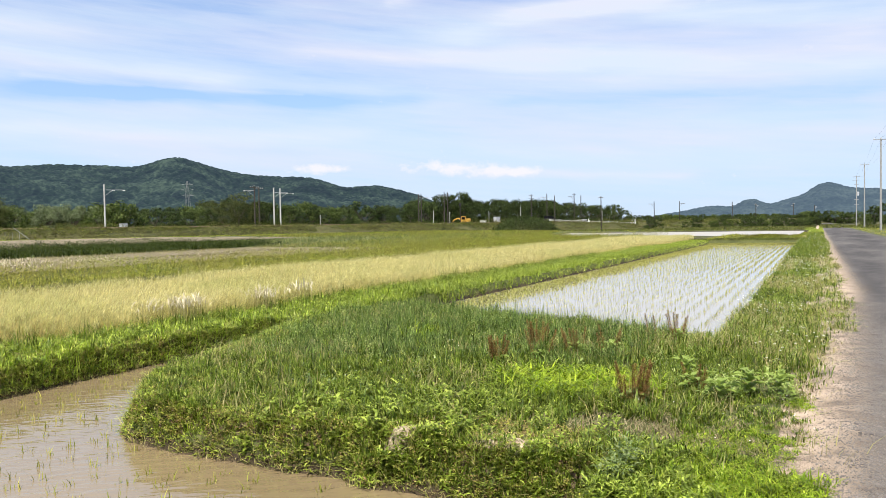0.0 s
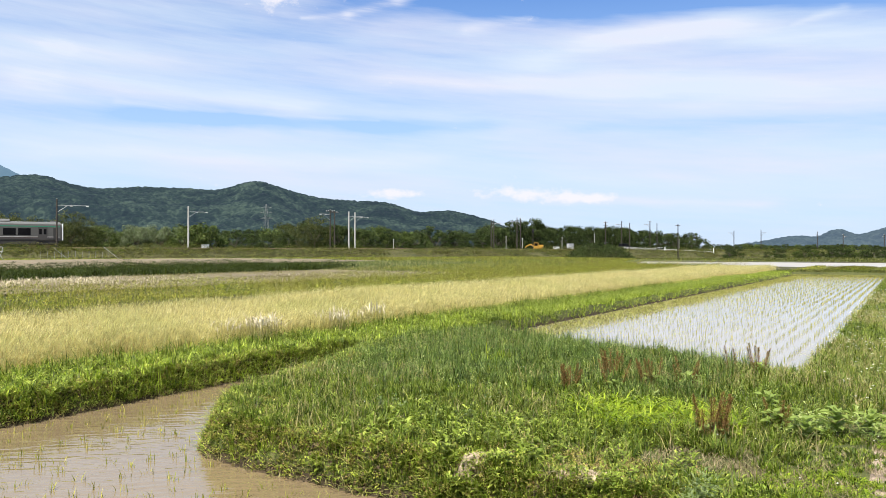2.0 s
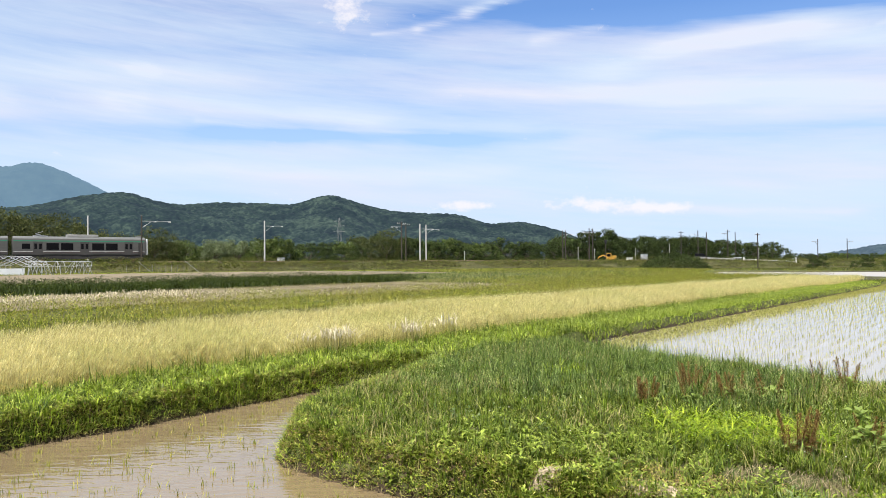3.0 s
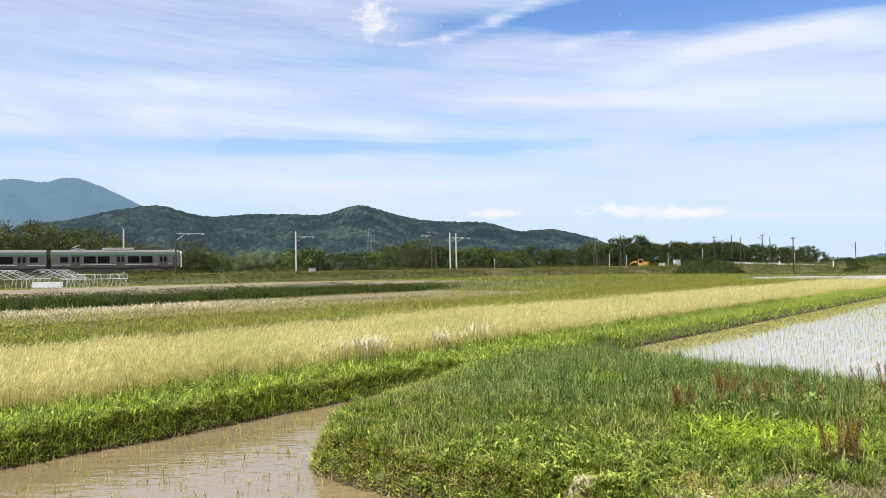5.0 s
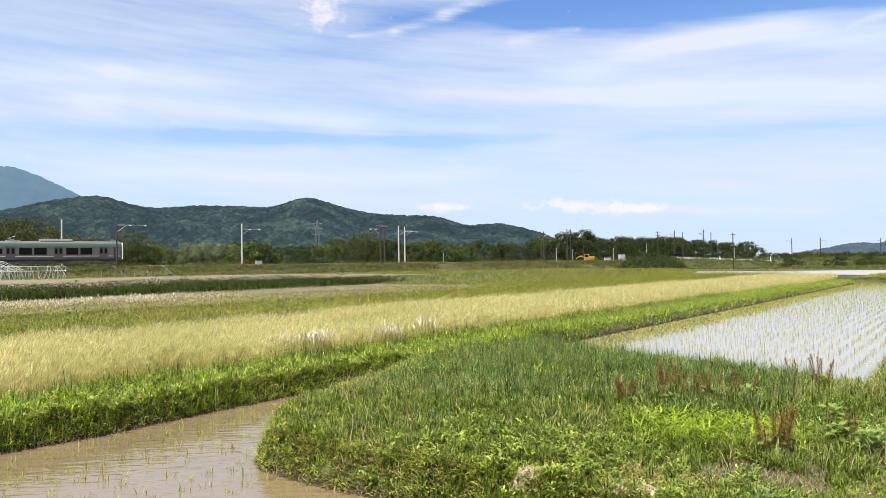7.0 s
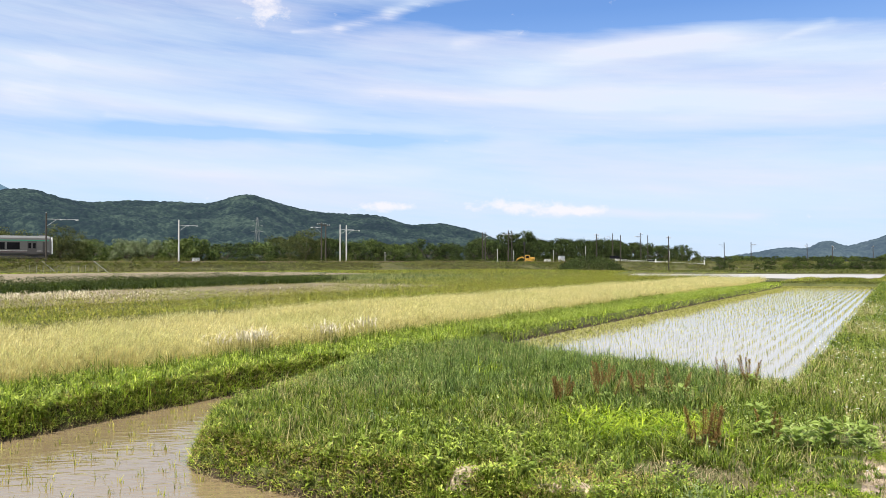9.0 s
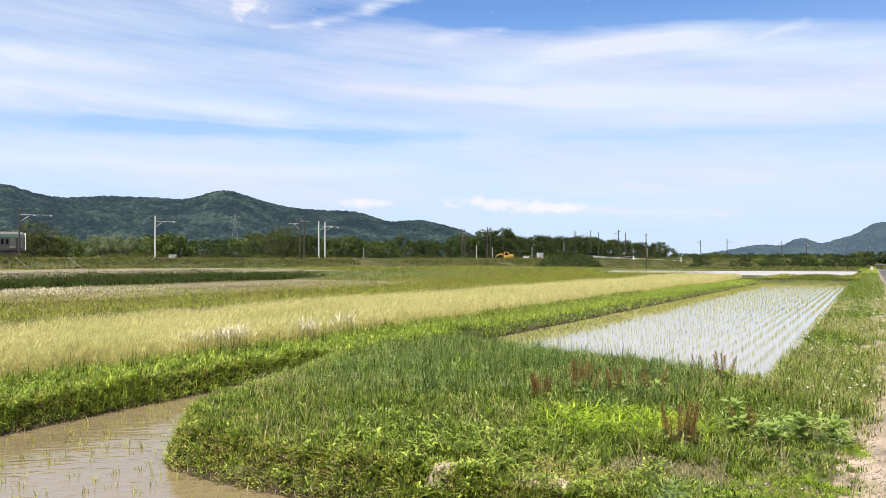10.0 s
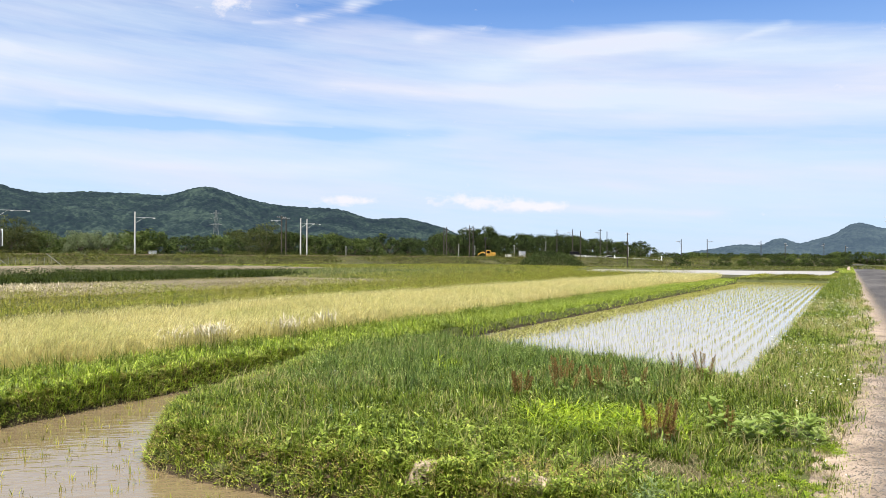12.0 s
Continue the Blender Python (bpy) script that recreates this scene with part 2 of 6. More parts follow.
M_BALLAST = surface("ballast", (0.055, 0.046, 0.037), (0.13, 0.11, 0.09), 0.4, 0.95, 0, 0.6, 0.05, 8)

M_GRASS = leaf_material("grass_blade", (0.040, 0.076, 0.006), (0.084, 0.134, 0.012), (0.135, 0.192, 0.018), (0.200, 0.250, 0.032), (0.29, 0.30, 0.070), through=0.42, clump=0.68, clump_scale=14, rough=0.5, shine=0.25)
M_GRASS_BLUE = leaf_material("tall_blue_grass", (0.038, 0.076, 0.014), (0.080, 0.135, 0.026), (0.125, 0.190, 0.040), (0.180, 0.240, 0.058), (0.25, 0.29, 0.095), through=0.42, patch=0.45, patch_colour=(0.095, 0.150, 0.018), patch_scale=1.6, clump=0.68, clump_scale=11, rough=0.5, shine=0.2)
M_GRASS_LIME = leaf_material("lime_grass", (0.10, 0.17, 0.007), (0.24, 0.33, 0.014), (0.38, 0.46, 0.036), through=0.42, clump=0.5, clump_scale=10, rough=0.5, shine=0.25)
M_SHORE = leaf_material("shore_weed", (0.163, 0.178, 0.031), (0.287, 0.310, 0.046), (0.403, 0.388, 0.093), (0.310, 0.209, 0.093), (0.202, 0.132, 0.070), through=0.35, rough=0.6, clump=0.55, clump_scale=12)
M_CLOVER = leaf_material("clover_leaf", (0.11, 0.19, 0.010), (0.20, 0.28, 0.018), (0.32, 0.38, 0.040), through=0.4, clump=0.5, clump_scale=9)
M_GRASS_BANK = leaf_material("bank_grass", (0.097, 0.165, 0.012), (0.213, 0.297, 0.022), (0.336, 0.420, 0.041), (0.542, 0.568, 0.129), through=0.42, clump=0.68, clump_scale=9, rough=0.48, shine=0.35)
M_GRASS_DRY = leaf_material("dry_grass", (0.264, 0.228, 0.084), (0.408, 0.348, 0.156), (0.192, 0.204, 0.060), through=0.25)
M_HERB = leaf_material("herb_leaf", (0.128, 0.188, 0.020), (0.231, 0.298, 0.037), (0.365, 0.425, 0.073), through=0.42, clump=0.55, clump_scale=11, rough=0.48, shine=0.4)
M_SILVER = leaf_material("pale_leaf", (0.11, 0.17, 0.045), (0.20, 0.26, 0.085), (0.26, 0.31, 0.14), through=0.42, rough=0.48, shine=0.42)
M_DOCK_LEAF = leaf_material("dock_leaf", (0.138, 0.213, 0.035), (0.275, 0.350, 0.075), (0.400, 0.463, 0.163), through=0.42, rough=0.48, shine=0.42)
M_FLOAT = leaf_material("floating_weed", (0.14, 0.16, 0.03), (0.26, 0.26, 0.07), (0.32, 0.29, 0.10), through=0.25, rough=0.7)
M_DOCK_SEED = leaf_material("dock_seed", (0.115, 0.060, 0.018), (0.185, 0.108, 0.035), (0.28, 0.185, 0.065), through=0.35, rough=0.9)
M_BARLEY = leaf_material("ripe_barley", (0.36, 0.305, 0.10), (0.54, 0.475, 0.18), (0.66, 0.59, 0.26), (0.80, 0.73, 0.39), (0.50, 0.49, 0.18), through=0.5, rough=0.8, patch=0.6, patch_colour=(0.42, 0.43, 0.14), patch_scale=0.5, clump=0.45, clump_scale=8)
M_BARLEY_STALK = leaf_material("barley_stalk", (0.550, 0.462, 0.176), (0.748, 0.649, 0.297), (0.594, 0.561, 0.209), through=0.5, rough=0.75, patch=0.6, patch_colour=(0.46, 0.33, 0.13), patch_scale=0.8, clump=0.45, clump_scale=8)
M_PLUME = leaf_material("white_plume", (0.52, 0.45, 0.31), (0.74, 0.67, 0.49), through=0.4, rough=0.9)
M_WEED = leaf_material("field_weed", (0.070, 0.105, 0.009), (0.150, 0.190, 0.017), (0.25, 0.27, 0.035), (0.38, 0.36, 0.085), through=0.4, patch=0.6, patch_colour=(0.25, 0.205, 0.055), patch_scale=0.22, clump=0.7, clump_scale=2.6)
M_MEADOW = leaf_material("meadow_grass", (0.055, 0.080, 0.018), (0.130, 0.165, 0.040), (0.23, 0.25, 0.085), (0.36, 0.35, 0.16), through=0.4, rough=0.7, clump=0.65, clump_scale=1.2)
M_PALE = leaf_material("pale_dry_grass", (0.11, 0.10, 0.045), (0.18, 0.16, 0.08), (0.27, 0.24, 0.13), through=0.3, rough=0.8, clump=0.4, clump_scale=0.6)
M_WEED_DARK = leaf_material("dark_weed", (0.034, 0.056, 0.007), (0.070, 0.098, 0.014), (0.125, 0.142, 0.026), (0.21, 0.200, 0.060), through=0.35, patch=0.45, patch_colour=(0.125, 0.105, 0.034), patch_scale=0.16, clump=0.68, clump_scale=1.2)
M_STRIP = leaf_material("strip_weed", (0.012, 0.024, 0.004), (0.032, 0.050, 0.007), (0.070, 0.088, 0.014), through=0.3, clump=0.5, clump_scale=0.9)
M_BUSH = leaf_material("bush_leaf", (0.040, 0.062, 0.009), (0.085, 0.112, 0.018), (0.145, 0.158, 0.032), (0.20, 0.190, 0.055), through=0.35, patch=0.4, patch_colour=(0.135, 0.108, 0.036), patch_scale=0.2, clump=0.65, clump_scale=1.2)
M_RICE = leaf_material("rice_seedling", (0.14, 0.17, 0.02), (0.30, 0.31, 0.05), (0.46, 0.41, 0.11), through=0.35)
M_FLOWER = leaf_material("white_petal", (0.80, 0.80, 0.74), (0.74, 0.76, 0.66), through=0.25)
M_FLOWER_Y = leaf_material("yellow_petal", (0.70, 0.55, 0.04), (0.62, 0.58, 0.08), through=0.25)
M_TREE = leaf_material("tree_leaf", (0.016, 0.028, 0.007), (0.036, 0.056, 0.013), (0.075, 0.096, 0.028), through=0.25, rough=0.7, clump=0.68, clump_scale=1.3)
M_TREE_PALE = leaf_material("willow_leaf", (0.07, 0.095, 0.035), (0.12, 0.15, 0.065), (0.18, 0.20, 0.11), through=0.25)
M_TREE_LIGHT = leaf_material("light_tree_leaf", (0.034, 0.058, 0.011), (0.070, 0.100, 0.021), (0.125, 0.150, 0.042), through=0.3, rough=0.7, clump=0.6, clump_scale=1.2)
M_TREE_OLIVE = leaf_material("olive_tree_leaf", (0.034, 0.044, 0.011), (0.060, 0.072, 0.019), (0.100, 0.105, 0.034), through=0.3, rough=0.7, clump=0.45, clump_scale=0.8)
M_BARK = surface("bark", (0.04, 0.03, 0.022), (0.12, 0.10, 0.075), 3, 0.95, 0, 0.6, 0.03, 20)

M_CONCRETE = surface("pole_concrete", (0.30, 0.295, 0.28), (0.46, 0.45, 0.42), 1.5, 0.85, 0, 0.15, 0.01, 30)
M_DARKPOLE = surface("weathered_pole", (0.022, 0.018, 0.015), (0.060, 0.050, 0.042), 1.5, 0.85, 0, 0.15, 0.01, 30)
M_POLE_GREY = surface("aged_pole_concrete", (0.20, 0.197, 0.19), (0.31, 0.305, 0.295), 1.5, 0.85, 0, 0.15, 0.01, 30)
M_GALV = surface("galvanised_steel", (0.22, 0.225, 0.23), (0.36, 0.365, 0.37), 3, 0.5, 0.5, 0.05, 0.005, 30)
M_INSUL = surface("white_insulator", (0.45, 0.45, 0.44), (0.62, 0.62, 0.60), 5, 0.5, 0, 0, 0, 30)
M_PYLON = surface("pylon_steel", (0.12, 0.13, 0.13), (0.22, 0.23, 0.23), 2, 0.6, 0.3, 0, 0, 30)
M_STEEL = surface("stainless_side", (0.072, 0.070, 0.064), (0.098, 0.095, 0.088), 0.6, 0.5, 0.2, 0.05, 0.005, 12, 0.4, (0.2, 1, 1))
M_STEEL_LOW = surface("shaded_steel", (0.045, 0.041, 0.039), (0.065, 0.060, 0.056), 0.6, 0.55, 0.2, 0.05, 0.005, 12, 0.4, (0.2, 1, 1))
M_ROOF = surface("train_roof", (0.085, 0.088, 0.085), (0.13, 0.132, 0.13), 0.5, 0.8, 0, 0.05, 0.01, 8)
M_GREEN = surface("green_band", (0.02, 0.16, 0.09), (0.03, 0.20, 0.11), 2, 0.45, 0, 0, 0, 20)
M_RED = surface("red_band", (0.055, 0.028, 0.026), (0.085, 0.042, 0.038), 2, 0.45, 0, 0, 0, 20)
M_UNDER = surface("underframe", (0.018, 0.017, 0.016), (0.045, 0.042, 0.04), 1, 0.8, 0, 0.1, 0.02, 10)
M_WHITE = surface("white_paint", (0.66, 0.66, 0.65), (0.80, 0.80, 0.79), 2, 0.45, 0, 0, 0, 20)
M_YELLOW = surface("machine_yellow", (0.34, 0.18, 0.022), (0.46, 0.26, 0.04), 2, 0.6, 0, 0, 0, 20)
M_BLACK = surface("black_rubber", (0.015, 0.015, 0.016), (0.035, 0.034, 0.034), 3, 0.75, 0, 0, 0, 20)
M_GLASS = surface("dark_window", (0.003, 0.003, 0.0035), (0.007, 0.007, 0.008), 1, 0.3, 0, 0, 0, 4, 0.08)
M_GREY = surface("grey_machine", (0.30, 0.31, 0.33), (0.46, 0.47, 0.49), 2, 0.6, 0, 0, 0, 20)
M_SHEET = surface("white_film", (0.62, 0.63, 0.64), (0.80, 0.80, 0.80), 1.2, 0.35, 0, 0.2, 0.05, 8)
M_RAIL = surface("rail_steel", (0.16, 0.10, 0.07), (0.28, 0.20, 0.15), 2, 0.5, 0.6, 0, 0, 20)


def water_material(name, mud, rough=0.04, wave=7.0, strength=0.12, gloss=0.5):
    m, t, bsdf, out = material(name)
    f = noise_of(t, 0.5, 4.0)
    put(t, bsdf, Base_Color=ramp(t, f, (0.3, tuple(c * 0.75 for c in mud)), (0.7, mud)), Roughness=rough, IOR=1.33 if gloss < 1 else 1.45)
    bsdf.inputs["Specular IOR Level"].default_value = gloss
    pos = node(t, "ShaderNodeSeparateXYZ", node(t, "ShaderNodeTexCoord").outputs["Object"])
    run = calc(t, "SUBTRACT", calc(t, "MULTIPLY", pos.outputs[1], 0.80), calc(t, "MULTIPLY", pos.outputs[0], 0.60))
    side = calc(t, "ADD", calc(t, "MULTIPLY", pos.outputs[0], 0.80), calc(t, "MULTIPLY", pos.outputs[1], 0.60))
    vec = node(t, "ShaderNodeCombineXYZ", calc(t, "MULTIPLY", run, 3.2), side, 0.0).outputs[0]
    h = calc(t, "ADD", node(t, "ShaderNodeTexNoise", vec, None, wave, 2.0, 0.5, 2.0, 0.0, 0.4).outputs[0], calc(t, "MULTIPLY", node(t, "ShaderNodeTexNoise", vec, None, wave * 0.35, 2.0, 0.5).outputs[0], 0.8))
    bumped(t, bsdf, h, strength, 0.02)
    return m


M_WATER_MUD = water_material("muddy_water", (0.188, 0.140, 0.078), 0.02, 3.2, 0.42, 1.0)
M_WATER = water_material("paddy_water", (0.30, 0.27, 0.215), 0.10, 3.0, 0.10)
M_WATER_FAR = water_material("far_paddy_water", (0.36, 0.32, 0.26), 0.30, 2.0, 0.25)


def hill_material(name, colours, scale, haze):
    """Far woods: crowns of many greens, with blue emission painting the haze of distance."""
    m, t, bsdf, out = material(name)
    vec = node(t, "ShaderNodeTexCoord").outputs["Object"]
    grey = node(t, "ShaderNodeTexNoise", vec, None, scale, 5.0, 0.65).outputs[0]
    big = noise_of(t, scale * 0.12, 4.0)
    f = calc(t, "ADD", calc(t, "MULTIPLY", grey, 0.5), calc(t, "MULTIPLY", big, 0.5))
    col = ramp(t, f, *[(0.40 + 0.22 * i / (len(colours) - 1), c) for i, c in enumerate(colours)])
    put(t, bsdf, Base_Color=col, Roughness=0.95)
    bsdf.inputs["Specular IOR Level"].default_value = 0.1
    # no haze in the air: the surface itself glows faintly blue instead
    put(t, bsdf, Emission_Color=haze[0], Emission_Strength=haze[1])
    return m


# last pair: colour and strength of the glow that stands in for haze
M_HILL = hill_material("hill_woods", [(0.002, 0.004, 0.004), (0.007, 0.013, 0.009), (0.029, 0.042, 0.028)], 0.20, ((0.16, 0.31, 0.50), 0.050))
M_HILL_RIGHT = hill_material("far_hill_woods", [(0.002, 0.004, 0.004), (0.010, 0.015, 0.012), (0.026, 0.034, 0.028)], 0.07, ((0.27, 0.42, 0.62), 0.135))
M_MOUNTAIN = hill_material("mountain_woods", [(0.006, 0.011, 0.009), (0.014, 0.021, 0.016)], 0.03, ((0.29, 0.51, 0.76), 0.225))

# ---------------------------------------------------------------- builders


def mesh_ob(name, verts, faces, mat, parent=None):
    """One mesh object from arrays: verts (n, 3); faces an array (m, 3 or 4), or a list of such arrays."""
    me = bpy.data.meshes.new(name)
    verts = np.asarray(verts, np.float32)
    groups = faces if isinstance(faces, list) else [faces]
    loops = np.concatenate([np.asarray(g, np.int32).ravel() for g in groups])
    sizes = np.concatenate([np.full(len(g), np.asarray(g).shape[1], np.int32) for g in groups])
    me.vertices.add(len(verts))
    me.vertices.foreach_set("co", verts.ravel())
    me.loops.add(len(loops))
    me.loops.foreach_set("vertex_index", loops)
    me.polygons.add(len(sizes))
    me.polygons.foreach_set("loop_start", np.concatenate([[0], np.cumsum(sizes)[:-1]]).astype(np.int32))
    me.update(calc_edges=True)
    me.validate()
    me.materials.append(mat)
    ob = new(name, me)
    if parent:
        ob.parent = parent
    return ob


def smooth(ob):
    ob.data.polygons.foreach_set("use_smooth", np.ones(len(ob.data.polygons), bool))
    return ob


def part(name, bm, mat, parent, label=""):
    me = bpy.data.meshes.new(name)
    bm.to_mesh(me)
    bm.free()
    me.materials.append(mat)
    ob = new(name, me)
    ob.parent = parent
    return tagged(ob, label)


def share(name, ob, parent, m):
    """Another piece on the same mesh."""
    o = new(name, ob.data)
    o.parent = parent
    o.matrix_basis = m
    return o


def box(bm, x0, y0, z0, x1, y1, z1, bevel=0.0, m=None):
    made = bmesh.ops.create_cube(bm, size=1.0)["verts"]
    bmesh.ops.scale(bm, vec=(x1 - x0, y1 - y0, z1 - z0), verts=made)
    bmesh.ops.translate(bm, vec=((x0 + x1) / 2, (y0 + y1) / 2, (z0 + z1) / 2), verts=made)
    if m:
        bmesh.ops.transform(bm, matrix=m, verts=made)
    if bevel:
        edges = list({e for v in made for e in v.link_edges})
        bmesh.ops.bevel(bm, geom=edges, offset=bevel, segments=2, affect="EDGES", profile=0.6)
    return bm


def rod(bm, a, b, r0, r1=None, n=10):
    """A tapered round rod from a to b."""
    a, b = Vector(a), Vector(b)
    made = bmesh.ops.create_cone(bm, cap_ends=True, segments=n, radius1=r0, radius2=r0 if r1 is None else r1, depth=(b - a).length)["verts"]
    turn = (b - a).to_track_quat("Z", "Y").to_matrix().to_4x4()
    bmesh.ops.transform(bm, matrix=Matrix.Translation((a + b) / 2) @ turn, verts=made)
    return bm


def empty(name, m, label, category, group=""):
    ob = new(name)
    ob.matrix_basis = m
    return tagged(ob, label, category, group)


RNG = np.random.default_rng(7)


def sm(a):
    a = np.clip(a, 0, 1)
    return a * a * (3 - 2 * a)


def lattice(x, y, seed):
    """Smooth value noise in 0..1 for arrays."""
    xi, yi = np.floor(x).astype(np.int64), np.floor(y).astype(np.int64)
    fx, fy = sm(x - xi), sm(y - yi)

    def h(i, j):
        n = (i * 374761393 + j * 668265263 + seed * 144665) & 0x7FFFFFFF
        n = ((n ^ (n >> 13)) * 1274126177) & 0x7FFFFFFF
        return ((n ^ (n >> 16)) & 0xFFFF) / 65535.0
    return (h(xi, yi) * (1 - fx) + h(xi + 1, yi) * fx) * (1 - fy) + (h(xi, yi + 1) * (1 - fx) + h(xi + 1, yi + 1) * fx) * fy


def fractal(x, y, seed, octaves=4):
    return sum(lattice(x * 2 ** k, y * 2 ** k, seed + k) * 0.5 ** (k + 1) for k in range(octaves)) / (1 - 0.5 ** octaves)


# ---------------------------------------------------------------- the lie of the land
RAIL_POINT, RAIL_TURN = np.array([-118.0, 72.0]), radians(21.5)
RAIL_DIR = np.array([math.sin(RAIL_TURN), math.cos(RAIL_TURN)])
RAIL_SIDE = np.array([RAIL_DIR[1], -RAIL_DIR[0]])  # towards the fields
RAIL_Z = 2.55


def rail_xy(u, off):
    return RAIL_POINT[0] + RAIL_DIR[0] * u + RAIL_SIDE[0] * off, RAIL_POINT[1] + RAIL_DIR[1] * u + RAIL_SIDE[1] * off


def rail_uv(x, y):
    qx, qy = x - RAIL_POINT[0], y - RAIL_POINT[1]
    return qx * RAIL_DIR[0] + qy * RAIL_DIR[1], qx * RAIL_SIDE[0] + qy * RAIL_SIDE[1]


def mound_inside(x, y):
    """Metres from the muddy paddy's shore into the grassy mound (minus: in the water)."""
    edge = np.interp(y, [4.6, 4.8, 5.2, 6.2, 7.5, 9.0, 10.9], [-4.9, -5.45, -6.08, -6.68, -7.05, -7.42, -8.3])
    wob = (fractal(x * 1.7, y * 1.7, 5, 3) - 0.5) * 0.35
    d1 = (x - edge) * 0.87 + wob
    shore = np.where(x > -1.2, 4.80 - (x + 1.2) * 30, 4.80)
    d2 = (y - shore) + wob * 0.8
    return np.minimum(d1, d2) - 0.12 * np.exp(-((d1 - d2) / 0.5) ** 2)


def water_depth(x, y):
    """Metres inside the nearest paddy's water (minus: on land)."""
    wob = (fractal(x * 0.9, y * 0.9, 11, 3) - 0.5) * 0.3
    muddy = np.minimum.reduce([x + 8.35 + wob, 11.2 - y, -mound_inside(x, y), y + 14])
    near_edge = 14.0 - (x + 8.0) * 0.45
    planted = np.minimum.reduce([x + 8.05 + wob * 0.7, -1.32 - x + wob * 0.4, y - near_edge + wob, 67.3 - y])
    far = np.minimum.reduce([x + 46 - (150 - y) * 0.25, -1.2 - x, y - 101.5, 149 - y])
    return np.maximum.reduce([muddy, planted, far])


def plain(x, y):
    u, off = rail_uv(x, y)
    return 0.1 + 0.6 * sm((90 - off) / 78) * sm((140 - u) / 70)


def land(x, y):
    """The ground's height."""
    x, y = np.asarray(x, float), np.asarray(y, float)
    w = water_depth(x, y)
    top = 0.31 + 0.07 * np.exp(-((x + 3.6) / 2.6) ** 2 - ((y - 8.5) / 2.6) ** 2) + (fractal(x * 1.3, y * 1.3, 3) - 0.5) * 0.10
    near = sm((x + 10.4) / 0.9) * sm((72 - y) / 2.0) + sm((x + 1.9) / 0.5) * sm((y - 70) / 2) * sm((160 - y) / 40)
    near = np.clip(near, 0, 1)
    rest = plain(x, y) + (fractal(x * 0.3, y * 0.3, 21) - 0.5) * 0.10
    top = top - 0.04 * sm((-7.9 - x) / 0.4)
    z = rest + (top - rest) * near
    road = sm((x - 0.05) / 0.5) * sm((8.5 - x) / 3.0)
    z = z + (0.345 - z) * road
    return np.where(w > 0, -np.minimum(w * 0.9, 0.12), z * sm(-w / 0.20))


def sheet(name, xs, ys, height, mat, keep=None):
    """A grid over xs and ys at the given height."""
    X, Y = np.meshgrid(xs, ys, indexing="ij")
    Z = height(X, Y)
    n, m = X.shape
    i = np.arange(n * m).reshape(n, m)
    f = np.stack([i[:-1, :-1], i[1:, :-1], i[1:, 1:], i[:-1, 1:]], -1).reshape(-1, 4)
    if keep is not None:
        c = (X.ravel()[f].mean(1), Y.ravel()[f].mean(1))
        f = f[keep(*c)]
        used, inv = np.unique(f, return_inverse=True)
        return smooth(mesh_ob(name, np.stack([X, Y, Z], -1).reshape(-1, 3)[used], inv.reshape(-1, 4), mat))
    return smooth(mesh_ob(name, np.stack([X, Y, Z], -1).reshape(-1, 3), f, mat))


def steps(*spans):
    return np.unique(np.round(np.concatenate([np.arange(a, b, s) for a, b, s in spans]), 4))


far_out = np.array([250, 350, 500, 750, 1100, 1700, 2600, 4400.0])
gx = np.concatenate([-far_out[::-1], steps((-230, -60, 8), (-60, -14, 2.0), (-14, -9.2, 0.3), (-9.2, 1.0, 0.11), (1, 12, 0.8), (12, 60, 6), (60, 240, 25)), far_out])
gy = np.concatenate([-far_out[::-1], steps((-230, -20, 20), (-20, -9, 1.0), (-9, 3, 0.25), (3, 15, 0.11), (15, 72, 0.5), (72, 160, 1.5), (160, 240, 8)), far_out])
ground = tagged(sheet("ground", gx, gy, land, M_TURF), "low grassy farmland with damp soil between rice paddies", "ground", kind="structure")


def flat(z):
    return lambda X, Y: np.full_like(X, z)


def shore(x, y):
    return water_depth(x, y) > -0.6


tagged(sheet("water_muddy_paddy", steps((-9.6, 0, 0.4)), steps((-14, 12.2, 0.4)), flat(0.0), M_WATER_MUD, lambda x, y: x < 0), "shallow muddy brown water of a flooded rice paddy", "water", kind="structure")
tagged(sheet("water_planted_paddy", steps((-9.0, -0.8, 0.4)), steps((10, 68, 0.5)), flat(0.004), M_WATER, lambda x, y: (y > 12.0) | (x > -6)), "still shallow paddy water mirroring the pale sky", "water", kind="structure")
tagged(sheet("water_far_paddy", steps((-50, 0, 2.0)), steps((100, 151, 2.0)), flat(0.0), M_WATER_FAR, lambda x, y: shore(x, y)), "flooded empty paddy shining white in the distance", "water", kind="structure")

# fields beyond the barley, in strips along the paddies
def strip(name, x0, x1, y0, y1, mat, label, lift=0.03):
    return tagged(sheet(name, np.linspace(x0, x1, 8), np.linspace(y0, y1, 40), lambda X, Y: land(X, Y) + lift + 0.04, mat), label, "field", kind="structure")


strip("bare_field", -103, -66, 16, 92, M_STRAW_FIELD, "bare pale brown field of dry stubble")
strip("dry_field", -46, -31, 2, 56, M_STRAW_FIELD, "narrow strip of dry brown field")

# the road
def road_z(X, Y):
    return 0.36 + 0.02 * (1 - ((X - 2.9) / 2.2) ** 2) + 0 * Y


road = tagged(sheet("road", np.linspace(0.85, 5.0, 12), np.concatenate([np.arange(-30, 30, 0.5), np.arange(30, 400, 5.0)]), lambda X, Y: road_z(X, Y), M_ASPHALT), "narrow worn grey asphalt farm road", "road", kind="structure")


